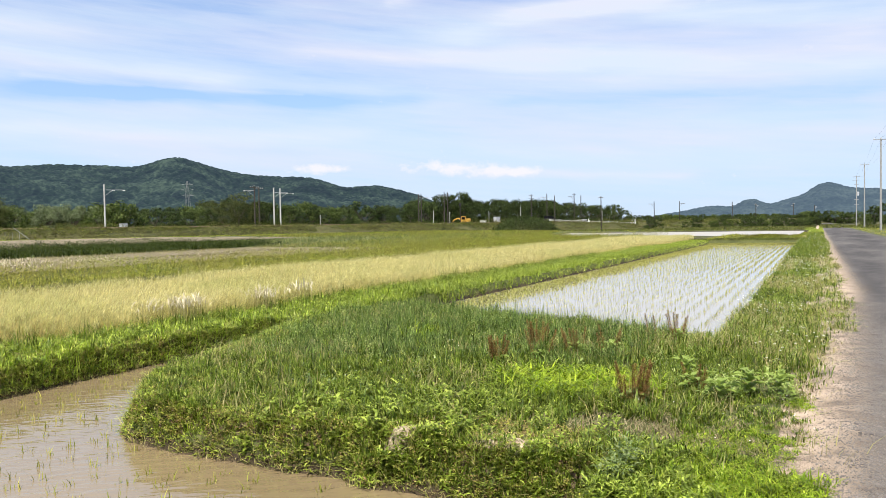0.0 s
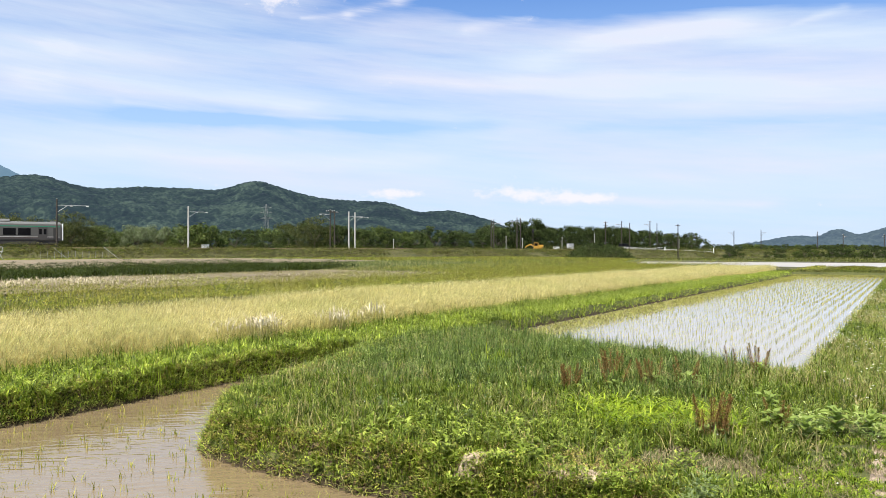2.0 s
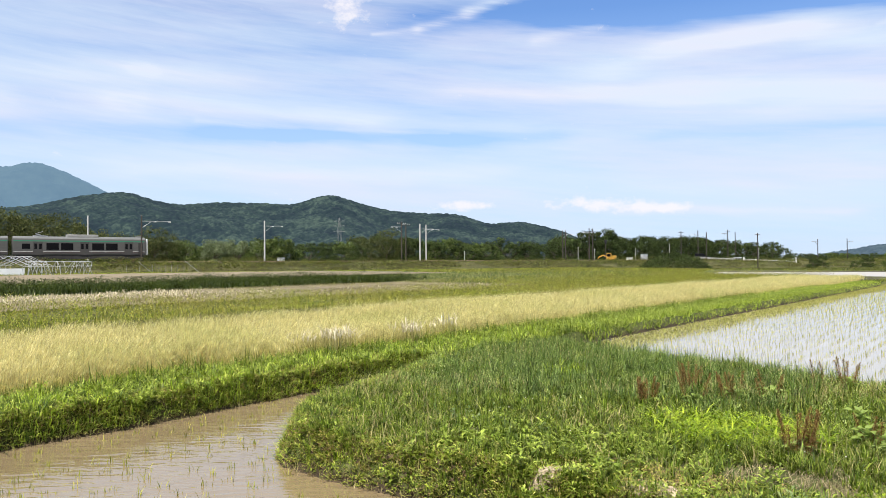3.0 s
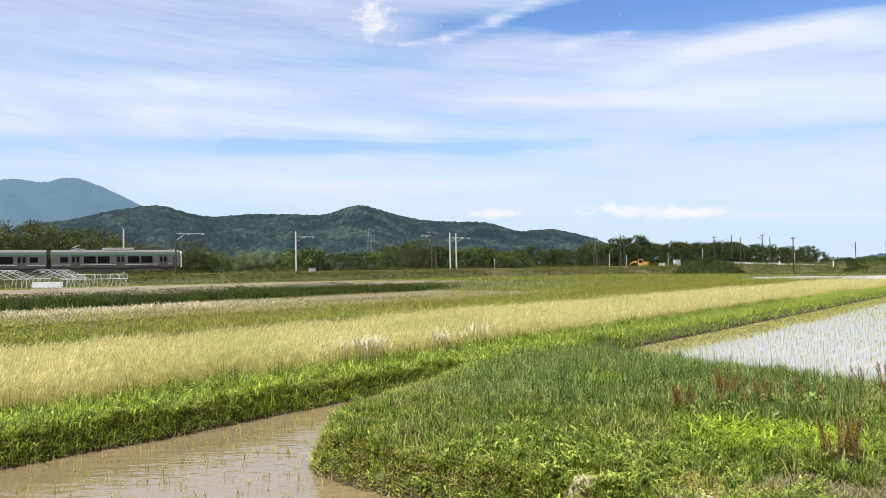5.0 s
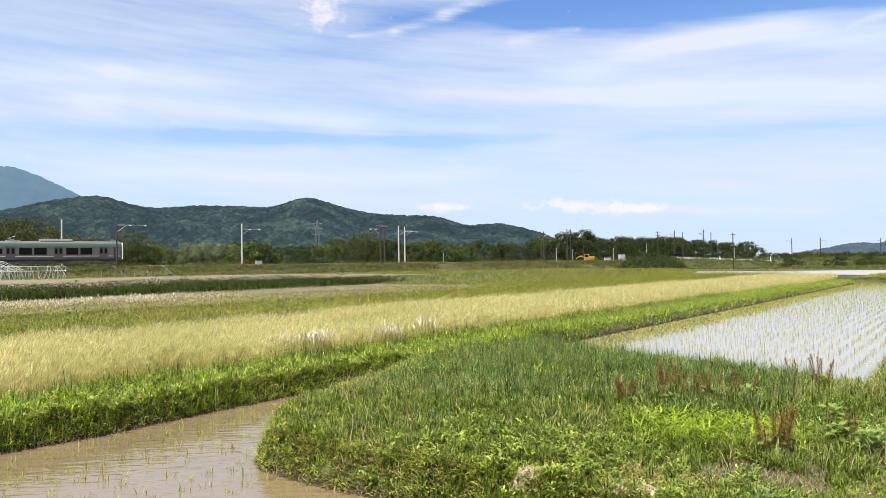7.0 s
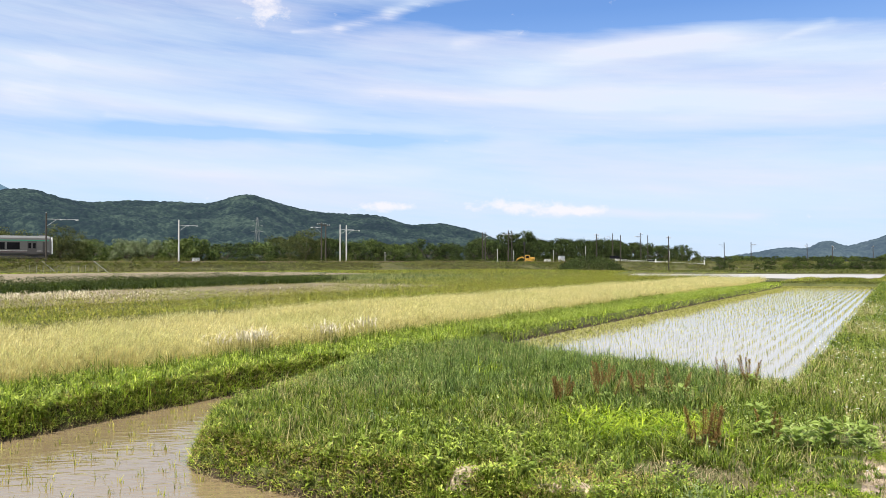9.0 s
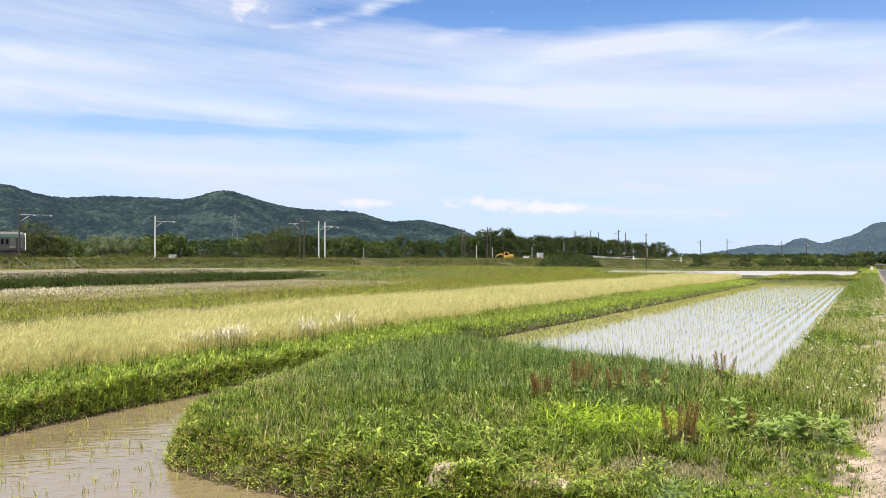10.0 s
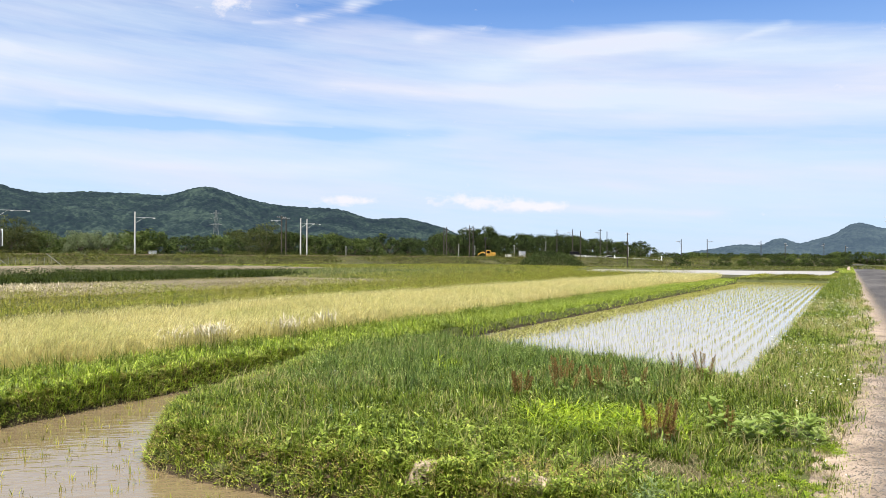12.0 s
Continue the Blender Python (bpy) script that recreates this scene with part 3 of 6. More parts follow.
def verge_z(X, Y):
    rough = (fractal(X * 3, Y * 3, 31) - 0.5) * 0.016 + (fractal(X * 14, Y * 14, 32, 2) - 0.5) * 0.008
    out = sm((X - 0.55) / 0.35)
    return (0.372 + rough) * (1 - out) + (road_z(X, Y) + 0.005) * out - 0.05 * sm((0.2 - X) / 0.4) - 0.03 * sm((X - 1.14) / 0.05)


tagged(sheet("road_shoulder", np.concatenate([np.arange(-0.25, 0.95, 0.04), np.arange(0.95, 1.21, 0.05)]), np.concatenate([np.arange(-30, 2.0, 0.25), np.arange(2.0, 20, 0.05), np.arange(20, 60, 0.5), np.arange(60, 230, 4.0)]), verge_z, M_ASPHALT), "sandy dirt shoulder with loose gravel beside the road", "shoulder", kind="structure")

# ---------------------------------------------------------------- the railway
EMB_U = np.concatenate([np.arange(-160, 330, 2.5), np.arange(330, 700, 20.0)])


def along(name, offs, zs, us, mat, label, category, wobble=0.0, seed=1):
    """A profile of offsets and heights drawn out along the line."""
    offs, zs = np.array(offs, float), np.array(zs, float)
    U, O = np.meshgrid(us, offs, indexing="ij")
    X, Y = rail_xy(U, O)
    Z = np.broadcast_to(zs, U.shape) + (fractal(U * 0.25, O * 0.4, seed) - 0.5) * wobble
    n, m = U.shape
    i = np.arange(n * m).reshape(n, m)
    f = np.stack([i[:-1, :-1], i[1:, :-1], i[1:, 1:], i[:-1, 1:]], -1).reshape(-1, 4)
    return tagged(smooth(mesh_ob(name, np.stack([X, Y, Z], -1).reshape(-1, 3), f, mat)), label, category, kind="structure")


along("railway_embankment", [-60, -30, -14, -9, -7.5, -5.5, -3.5, 0, 3.5, 5.5, 6.5, 7.5, 8.5, 9.5, 10.5, 11.5, 13], [-0.6, 0.6, 1.2, 1.6, 2.0, 2.2, 2.25, 2.25, 2.25, 2.2, 1.95, 1.65, 1.35, 1.0, 0.7, 0.45, -0.2], EMB_U, M_EMBANK, "low weedy railway embankment across the fields", "embankment", 0.35)
along("ballast", [-3.6, -2.8, 0, 2.8, 3.6], [2.1, 2.38, 2.40, 2.38, 2.1], EMB_U, M_BALLAST, "brown crushed stone ballast under the track", "ballast", 0.05)
for off in (-0.535, 0.535):
    along("rail", [off - 0.035, off - 0.035, off + 0.035, off + 0.035], [2.40, RAIL_Z, RAIL_Z, 2.40], EMB_U, M_RAIL, "rusty steel rail of the railway", "rail")


def rail_pose(u, off=0.0, z=RAIL_Z, turn=0.0):
    x, y = rail_xy(u, off)
    return pose(float(x), float(y), z, 0, 0, 90 - 21.5 + turn)


# One carriage: x along it, the driver's cab at minus x.
def carriage(label):
    car = empty("train_car", Matrix(), label, "train", "carriages of the train")
    L, W = 9.75, 1.475
    bm = bmesh.new()
    prof = [(-1.40, 0.95), (-W, 1.15), (-W, 2.9), (-1.40, 3.30), (-1.1, 3.52), (-0.5, 3.64), (0.5, 3.64), (1.1, 3.52), (1.40, 3.30), (W, 2.9), (W, 1.15), (1.40, 0.95)]
    rings = []
    for x, k in ((-L, 0.94), (-L + 0.35, 1.0), (L - 0.08, 1.0), (L, 0.97)):
        rings.append([bm.verts.new((x, y * k, 0.95 + (z - 0.95) * (k if z > 1.2 else 1))) for y, z in prof])
    for a, b in zip(rings, rings[1:]):
        for j in range(len(prof)):
            bm.faces.new((a[j], a[(j + 1) % len(prof)], b[(j + 1) % len(prof)], b[j]))
    bm.faces.new(rings[0])
    bm.faces.new(rings[-1][::-1])
    bmesh.ops.recalc_face_normals(bm, faces=bm.faces)
    part("body", bm, M_STEEL, car, "brushed stainless steel car body")
    bm = bmesh.new()
    roofp = [(-1.37, 3.335), (-1.08, 3.55), (-0.5, 3.67), (0.5, 3.67), (1.08, 3.55), (1.37, 3.335)]
    rr = [[bm.verts.new((x, y, z)) for y, z in roofp] for x in (-L + 0.3, L - 0.05)]
    for j in range(5):
        bm.faces.new((rr[0][j], rr[0][j + 1], rr[1][j + 1], rr[1][j]))
    part("roof", bm, M_ROOF, car, "grey train roof")
    for side in (-1, 1):
        y0 = side * W
        def panel(bm, x0, x1, z0, z1, d=0.012, bevel=0.0):
            return box(bm, x0, min(y0, y0 + side * d), z0, x1, max(y0, y0 + side * d), z1, bevel)
        part("waist_band", panel(bmesh.new(), -L + 0.4, L - 0.1, 1.44, 1.52), M_CONCRETE, car, "pale stripe under the windows")
        part("red_stripe", panel(bmesh.new(), -L + 0.4, L - 0.1, 1.36, 1.40), M_RED, car, "thin dark red stripe")
        part("green_stripe", panel(bmesh.new(), -L + 0.4, L - 0.1, 2.93, 3.06, -0.03), M_GREEN, car, "green stripe below the roof")
        part("lower_panel", panel(bmesh.new(), -L + 0.4, L - 0.1, 1.16, 1.34, 0.008), M_STEEL_LOW, car, "darker lower side panel")
        part("skirt", box(bmesh.new(), -L + 0.5, min(side * 1.38, side * 1.30), 0.42, L - 0.5, max(side * 1.38, side * 1.30), 0.95), M_UNDER, car, "dark underfloor skirt")
        for x in (-6.9, -0.3, 6.3):  # doors of two leaves
            door = part("door", panel(bmesh.new(), x - 0.66, x + 0.66, 1.0, 2.88, 0.02, 0.006), M_STEEL_LOW, car, "sliding door of two leaves")
            for dx in (-0.33, 0.33):
                part("door_window", panel(bmesh.new(), x + dx - 0.19, x + dx + 0.19, 1.85, 2.62, 0.03, 0.008), M_GLASS, door)
        for x0, x1 in ((-5.2, -3.45), (-3.15, -1.4), (1.35, 3.1), (3.4, 5.15)):
            part("window", panel(bmesh.new(), x0, x1, 1.72, 2.70, 0.024, 0.01), M_GLASS, car, "dark tinted window")
        part("window", panel(bmesh.new(), 7.4, 8.5, 1.85, 2.6, 0.024, 0.01), M_GLASS, car, "dark tinted window")
        part("cab_door", panel(bmesh.new(), -9.05, -8.4, 1.0, 2.8, 0.02, 0.006), M_UNDER, car, "dark cab door")
    part("cab_front", box(bmesh.new(), -L - 0.10, -1.40, 1.0, -L + 0.06, 1.40, 3.45, 0.05), M_WHITE, car, "white rounded cab front")
    part("windscreen", box(bmesh.new(), -L - 0.125, -1.2, 2.0, -L - 0.08, 1.2, 2.95, 0.02), M_GLASS, car, "dark windscreen")
    part("roof_cooler", box(bmesh.new(), -2.4, -0.95, 3.62, 2.2, 0.95, 3.98, 0.06), M_POLE_GREY, car, "long grey air conditioner")
    part("roof_box", box(bmesh.new(), -9.2, -0.5, 3.60, -8.3, 0.5, 3.85, 0.04), M_ROOF, car)
    for x in (-6.8, 6.8):
        bogie = part("bogie", box(bmesh.new(), x - 1.6, -1.15, 0.35, x + 1.6, 1.15, 0.75, 0.05), M_UNDER, car, "dark wheel bogie")
        for dx in (-1.05, 1.05):
            for s in (-0.535, 0.535):
                part("wheel", rod(bmesh.new(), (x + dx, s - 0.06, 0.43), (x + dx, s + 0.06, 0.43), 0.43, n=16), M_RAIL, bogie)
    bm = bmesh.new()
    for k in range(6):
        box(bm, -4.6 + k * 1.55, -1.1, 0.45, -3.4 + k * 1.55, 1.1, 0.95, 0.03)
    part("equipment", bm, M_UNDER, car, "dark underfloor boxes")
    return car


TRAIN_U = -117.4
first = carriage("stainless commuter train carriage with green stripe and dark windows")
for k in range(6):
    turn = 0 if k % 2 == 0 else 180
    m = rail_pose(TRAIN_U + 9.95 + 20.1 * k, 0, RAIL_Z, turn)
    car = first if k == 0 else copy_thing(first, m)
    if k == 0:
        car.matrix_basis = m
    car.scale = (1.0, 1.0, 1.09)
    if k % 2:
        bm = bmesh.new()
        for s in (-0.75, 0.75):
            rod(bm, (5.2, s, 3.7), (6.6, s, 4.05), 0.03)
            rod(bm, (6.6, s, 4.05), (5.6, s, 4.35), 0.03)
        rod(bm, (5.6, -0.9, 4.35), (5.6, 0.9, 4.35), 0.035)
        for s in (-0.6, 0.6):
            box(bm, 4.9, s - 0.1, 3.6, 6.9, s + 0.1, 3.78, 0.02)
        part("pantograph", bm, M_GALV, car, "folded steel pantograph")


# masts along the line
def mast(x, y, z, h, mat, label, r=0.15, arm=0.0, arm_z=0.9, cross=0, group="railway masts"):
    """A round pole with, where given, a bracket arm or cross bars."""
    ob = empty("railway_mast", pose(float(x), float(y), z, 0, 0, 90 - 21.5), label, "pole", group)
    part("shaft", rod(bmesh.new(), (0, 0, -0.4), (0, 0, h), r, r * 0.75, 12), mat, ob)
    part("cap", rod(bmesh.new(), (0, 0, h), (0, 0, h + 0.06), r * 0.85, r * 0.6, 12), M_GALV, ob)
    if arm:
        bm = bmesh.new()
        s = 1 if arm > 0 else -1
        rod(bm, (0, 0, h * arm_z), (arm, 0, h * arm_z + 0.05), 0.05)
        rod(bm, (0, 0, h * arm_z - 1.1), (s * 1.5, 0, h * arm_z), 0.035)
        part("bracket", bm, M_GALV, ob, "grey steel bracket arm")
        for q in (0.45, 0.95):
            part("insulator", rod(bmesh.new(), (arm * q - 0.2, 0, h * arm_z - 0.06), (arm * q + 0.2, 0, h * arm_z - 0.06), 0.06, 0.06, 10), M_INSUL, ob, "white insulator")
    for k in range(cross):
        zz = h - 0.35 - 0.75 * k
        bm = box(bmesh.new(), -0.95, -0.05, zz - 0.05, 0.95, 0.05, zz + 0.05)
        part("crossbar", bm, mat, ob)
        for q in (-0.85, -0.4, 0.4, 0.85):
            part("insulator", rod(bmesh.new(), (q, 0, zz + 0.05), (q, 0, zz + 0.22), 0.05, 0.035, 8), M_INSUL, ob)
    return ob


WHITE_MAST, DARK_MAST = "white concrete railway mast with a bracket arm", "dark weathered railway mast beside the track"
for u, off, z, h, mat, arm, cross in (
        (1.35, 4.6, 2.0, 8.0, M_DARKPOLE, 4.6, 0), (25.5, -6, 2.0, 8.2, M_CONCRETE, 3.6, 0), (-5.2, -6, 2.0, 8.3, M_CONCRETE, 0, 0),
        (49.3, 4.6, 2.0, 8.0, M_DARKPOLE, -2.2, 1), (56.2, -6, 2.0, 8.4, M_DARKPOLE, 0, 1), (59.65, -6, 2.0, 8.3, M_CONCRETE, 3.4, 0), (62.35, -8, 1.9, 8.4, M_CONCRETE, 3.4, 0),
        (91.0, 4.6, 2.0, 7.1, M_DARKPOLE, 0, 0), (98.2, -4.6, 2.0, 7.6, M_DARKPOLE, 3.0, 0), (98.1, 4.6, 2.0, 7.7, M_DARKPOLE, 0, 0), (107.8, -4.6, 2.0, 8.2, M_DARKPOLE, -3.2, 0),
        (141.0, -6, 2.0, 8.2, M_DARKPOLE, 0, 2), (146.1, -4.6, 2.0, 8.4, M_DARKPOLE, -2.5, 0), (137.7, 5, 2.0, 7.4, M_DARKPOLE, 0, 0), (158.5, -4.6, 2.0, 8.8, M_DARKPOLE, -2.6, 1), (167.5, -9, 2.0, 8.4, M_DARKPOLE, 0, 0),
        (201.1, -4.6, 2.0, 6.7, M_DARKPOLE, -3.0, 0), (201.3, 4.6, 2.0, 6.6, M_DARKPOLE, 3.0, 0), (254.7, -4.6, 2.0, 7.2, M_DARKPOLE, -2.0, 0), (254.5, 4.6, 2.0, 6.1, M_DARKPOLE, 2.0, 1),
        (308.7, -4.6, 2.0, 7.0, M_DARKPOLE, -2.0, 1), (307.2, 4.6, 2.0, 6.0, M_DARKPOLE, 2.0, 0)):
    px, py = rail_xy(u, off)
    mast(px, py, z, h, mat, WHITE_MAST if mat is M_CONCRETE else DARK_MAST, 0.17 if mat is M_CONCRETE else 0.14, arm, 0.88, cross)
# one pole stands out in the field before the line
mast(-49.0, 192.7, 0.05, 8.6, M_DARKPOLE, "dark wooden pole standing in the field before the railway", 0.14, 0, 0.9, 1, "field poles")

# lattice pylon behind the line
def pylon(x, y, z, h):
    ob = empty("pylon", pose(x, y, z, 0, 0, 20), "grey steel lattice pylon behind the trees", "pylon")
    bm = bmesh.new()
    levels = [(0, 1.15), (0.3, 0.95), (0.55, 0.72), (0.75, 0.55), (1.0, 0.15)]
    for (a, wa), (b, wb) in zip(levels, levels[1:]):
        for sx, sy in ((-1, -1), (1, -1), (1, 1), (-1, 1)):
            rod(bm, (sx * wa, sy * wa, a * h), (sx * wb, sy * wb, b * h), 0.055, 0.055, 5)
            rod(bm, (sx * wa, sy * wa, a * h), (-sy * wb, sx * wb, b * h), 0.035, 0.035, 5)
    part("lattice", bm, M_PYLON, ob)
    for q, w in ((0.72, 2.5), (0.83, 2.6), (0.93, 2.2)):
        bm = bmesh.new()
        rod(bm, (-w, 0, q * h), (w, 0, q * h), 0.055, 0.055, 5)
        rod(bm, (-w, 0, q * h), (0, 0, q * h + 0.7), 0.035, 0.035, 5)
        rod(bm, (w, 0, q * h), (0, 0, q * h + 0.7), 0.035, 0.035, 5)
        part("crossarm", bm, M_PYLON, ob)


pylon(-219.0, 226.5, 0.5, 20.2)


# utility poles beside the road
def utility_pole(x, y, h, bars, extra=False):
    ob = empty("utility_pole", pose(x, y, 0.2), "tall grey concrete utility pole beside the road", "pole", "utility poles along the road")
    part("shaft", rod(bmesh.new(), (0, 0, -0.4), (0, 0, h), 0.16, 0.09, 14), M_POLE_GREY, ob)
    for k in range(bars):
        zz = h - 0.25 - 0.9 * k
        bar = part("crossarm", box(bmesh.new(), -0.9, -0.12, zz - 0.05, 0.9, -0.02, zz + 0.05), M_GALV, ob)
        for q in (-0.8, 0.0, 0.8):
            part("insulator", rod(bmesh.new(), (q, -0.07, zz + 0.05), (q, -0.07, zz + 0.25), 0.06, 0.04, 8), M_INSUL, bar)
    if extra:
        part("transformer", rod(bmesh.new(), (0.35, 0, h * 0.60), (0.35, 0, h * 0.68), 0.26, 0.26, 14), M_GREY, ob, "grey pole transformer")
        bm = bmesh.new()
        for zz in (0.42, 0.52, 0.82):
            box(bm, -0.5, -0.1, h * zz, 0.5, -0.02, h * zz + 0.12)
        part("bracket", bm, M_GALV, ob)
    return ob


utility_pole(7.7, 119.8, 12.6, 1)
utility_pole(9.2, 191.6, 13.7, 1)
utility_pole(9.1, 227.5, 12.9, 2, True)

def power_line(points, label):
    """Sagging wires from pole to pole."""
    ob = empty("power_line", Matrix(), label, "power line", "power lines along the road")
    for dx in (-0.8, 0.0, 0.8):
        bm = bmesh.new()
        for p, q in zip(points, points[1:]):
            at = [Vector(p).lerp(Vector(q), k / 8) + Vector((dx, -0.07, -1.2 * 4 * (k / 8) * (1 - k / 8))) for k in range(9)]
            for c, d in zip(at, at[1:]):
                rod(bm, c, d, 0.006, 0.006, 4)
        part("wire", bm, M_UNDER, ob)


power_line([(6.5, 55.0, 12.6), (7.7, 119.8, 12.8), (9.2, 191.6, 13.9), (9.1, 227.5, 13.1)], "thin dark wires sagging between the utility poles")

# ---------------------------------------------------------------- hills
def ridge(name, azims, heights, widths, r_top, r0, r1, da, dr, mat, label, crown, seed, rough):
    """A wooded hill: rounded summits side by side, seen over the plain from the origin."""
    lo, hi = azims[0] - 9, azims[-1] + 7
    A, R = np.meshgrid(np.arange(lo, hi, da), np.arange(r0, r1, dr), indexing="ij")
    H = sum(h * np.exp(-0.5 * ((A - c) / w) ** 2) for c, h, w in zip(azims, heights, widths))
    X, Y = R * np.sin(np.radians(A)), R * np.cos(np.radians(A))
    up = sm((R - r0) / (r_top - r0)) * sm((r1 + 0.35 * (r_top - r0) - R) / (r1 + 0.35 * (r_top - r0) - r_top))
    spur = (fractal(X / 130, Y / 130, seed, 3) - 0.5) * rough
    Z = (H + 2) * up + spur * up * (1 - up) * 2.6
    cs = crown
    best = np.zeros_like(Z)
    ix, iy = np.floor(X / cs).astype(np.int64), np.floor(Y / cs).astype(np.int64)
    for dx in (-1, 0, 1):
        for dy in (-1, 0, 1):
            i, j = ix + dx, iy + dy
            h = (i * 73856093 ^ j * 19349663 ^ seed * 83492791) & 0xFFFFFF
            jx, jy, jr = (h & 255) / 255.0, ((h >> 8) & 255) / 255.0, 0.55 + ((h >> 16) & 255) / 255.0 * 0.5
            d2 = ((X / cs - i - jx) ** 2 + (Y / cs - j - jy) ** 2) / jr ** 2
            best = np.maximum(best, np.sqrt(np.clip(1 - d2, 0, 1)) * jr)
    Z = Z + best * crown * 0.95 * sm(H / 12) * sm(up * 12) - 3 * (1 - sm(up * 6))
    n, m = X.shape
    i = np.arange(n * m).reshape(n, m)
    f = np.stack([i[:-1, :-1], i[:-1, 1:], i[1:, 1:], i[1:, :-1]], -1).reshape(-1, 4)
    return tagged(smooth(mesh_ob(name, np.stack([X, Y, Z], -1).reshape(-1, 3), f, mat)), label, "hill", kind="structure")


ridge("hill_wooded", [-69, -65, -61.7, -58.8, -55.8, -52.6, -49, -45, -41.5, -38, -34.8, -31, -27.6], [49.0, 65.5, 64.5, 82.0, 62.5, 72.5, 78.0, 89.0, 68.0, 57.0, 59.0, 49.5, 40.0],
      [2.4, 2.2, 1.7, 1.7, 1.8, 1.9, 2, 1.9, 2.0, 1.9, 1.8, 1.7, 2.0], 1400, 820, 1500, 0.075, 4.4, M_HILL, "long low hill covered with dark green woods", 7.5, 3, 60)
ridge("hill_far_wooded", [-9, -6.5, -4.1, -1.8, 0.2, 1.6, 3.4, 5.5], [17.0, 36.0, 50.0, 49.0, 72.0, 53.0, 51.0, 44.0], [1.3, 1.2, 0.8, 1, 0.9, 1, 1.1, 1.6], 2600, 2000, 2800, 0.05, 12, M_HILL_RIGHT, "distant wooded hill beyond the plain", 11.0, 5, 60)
ridge("mountain_far", [-80, -76, -72, -69.5, -67.6, -66, -64.4, -62.8, -61.2, -59, -56.5], [272, 253, 201, 217, 232, 213, 297, 213, 223, 201, 109], [3.5, 3, 2.2, 1.6, 1.2, 1.1, 1.1, 1.1, 1.3, 1.6, 2.0], 4000, 3000, 4250, 0.15, 40, M_MOUNTAIN, "high mountain with blue-grey haze put in as a glow", 11.0, 8, 200)
ridge("mountain_near", [-82, -76, -71, -67], [240, 230, 220, 190], [4, 3.2, 2.6, 2.2], 3000, 2300, 3150, 0.15, 30, M_MOUNTAIN, "foothill with blue-grey haze put in as a glow", 11.0, 9, 160)

# ---------------------------------------------------------------- plants: builders
def blades(name, x, y, z, h, w, mat, lean=0.25, bend=0.35, label="", category="grass", tip=0.0, seed=1, wind=(0.0, 0.0), simple=False, droop=0.45, even=False):
    """Many curved blades as one mesh: five corners each, or three where they are far off."""
    g = np.random.default_rng(seed)
    n = len(x)
    az = g.uniform(0, 2 * np.pi, n)
    s = np.stack([np.cos(az), np.sin(az), np.zeros(n)], -1)
    d = np.stack([-np.sin(az), np.cos(az), np.zeros(n)], -1)
    ln, bd = g.normal(0, lean, n), np.abs(g.normal(bend, bend * 0.5, n))
    if even:
        bd = np.clip(bd, 0.65, 1.1)
    P = np.stack([x, y, z], -1)
    rows = []
    tip = 0.0 if simple else tip
    if simple:
        along_blade = ((0.0, 1.0), (1.0, 0.0))
    elif droop > 0.6:
        along_blade = ((0.0, 0.6), (0.35, 1.0), (0.7, 0.9), (1.0, tip))
    else:
        along_blade = ((0.0, 0.7), (0.55, 1.0), (1.0, tip))
    for t, k in along_blade:
        c = P + d * (h * (ln * t + bd * t * t))[:, None]
        c[:, :2] += np.array(wind) * (h * t * t)[:, None]
        c[:, 2] += h * (t - droop * np.minimum(bd, 1.0) * t * t)
        if t == 1.0 and tip == 0:
            rows.append(c)
        else:
            rows += [c - s * (w * k / 2)[:, None], c + s * (w * k / 2)[:, None]]
    k = len(rows)
    V = np.stack(rows, 1).reshape(-1, 3)
    b = (np.arange(n) * k)[:, None]
    F = [b + np.array([[q, q + 1, q + 3, q + 2]]) for q in range(0, k - 3, 2)]
    if k % 2:
        F.append(b + np.array([[k - 3, k - 2, k - 1]]))
    ob = mesh_ob(name, V, F, mat)
    return tagged(ob, label, category, kind="stuff") if label else ob


def leaves(name, x, y, z, size, mat, label="", category="plant", droop=0.4, aspect=0.4, seed=1, up=0.6, flat_leaf=False):
    """Many pointed, folded leaves as one mesh, each set off in its own direction."""
    g = np.random.default_rng(seed)
    n = len(x)
    az = g.uniform(0, 2 * np.pi, n)
    d = np.stack([np.cos(az), np.sin(az), np.zeros(n)], -1)
    s = np.stack([-np.sin(az), np.cos(az), np.zeros(n)], -1)
    P = np.stack([x, y, z], -1)
    rise = g.uniform(0.1, 1.0, n) * up
    a = P
    mid = P + d * (size * 0.45)[:, None] + np.array([0, 0, 1.0]) * (size * 0.45 * rise)[:, None]
    end = P + d * size[:, None] + np.array([0, 0, 1.0]) * (size * (rise - droop))[:, None]
    fold = np.array([0, 0, 1.0]) * (size * 0.08)[:, None]
    l, r = mid + s * (size * aspect / 2)[:, None] + fold, mid - s * (size * aspect / 2)[:, None] + fold
    V = np.stack([a, r, end, l, mid], 1)
    if flat_leaf:
        ob = mesh_ob(name, V[:, :4].reshape(-1, 3), np.arange(n * 4).reshape(-1, 4), mat)
        return tagged(ob, label, category, kind="stuff") if label else ob
    V = V.reshape(-1, 3)
    b = (np.arange(n) * 5)[:, None]
    F = np.concatenate([b + np.array([[0, 1, 4]]), b + np.array([[1, 2, 4]]), b + np.array([[2, 3, 4]]), b + np.array([[3, 0, 4]])])
    ob = mesh_ob(name, V, F, mat)
    return tagged(ob, label, category, kind="stuff") if label else ob


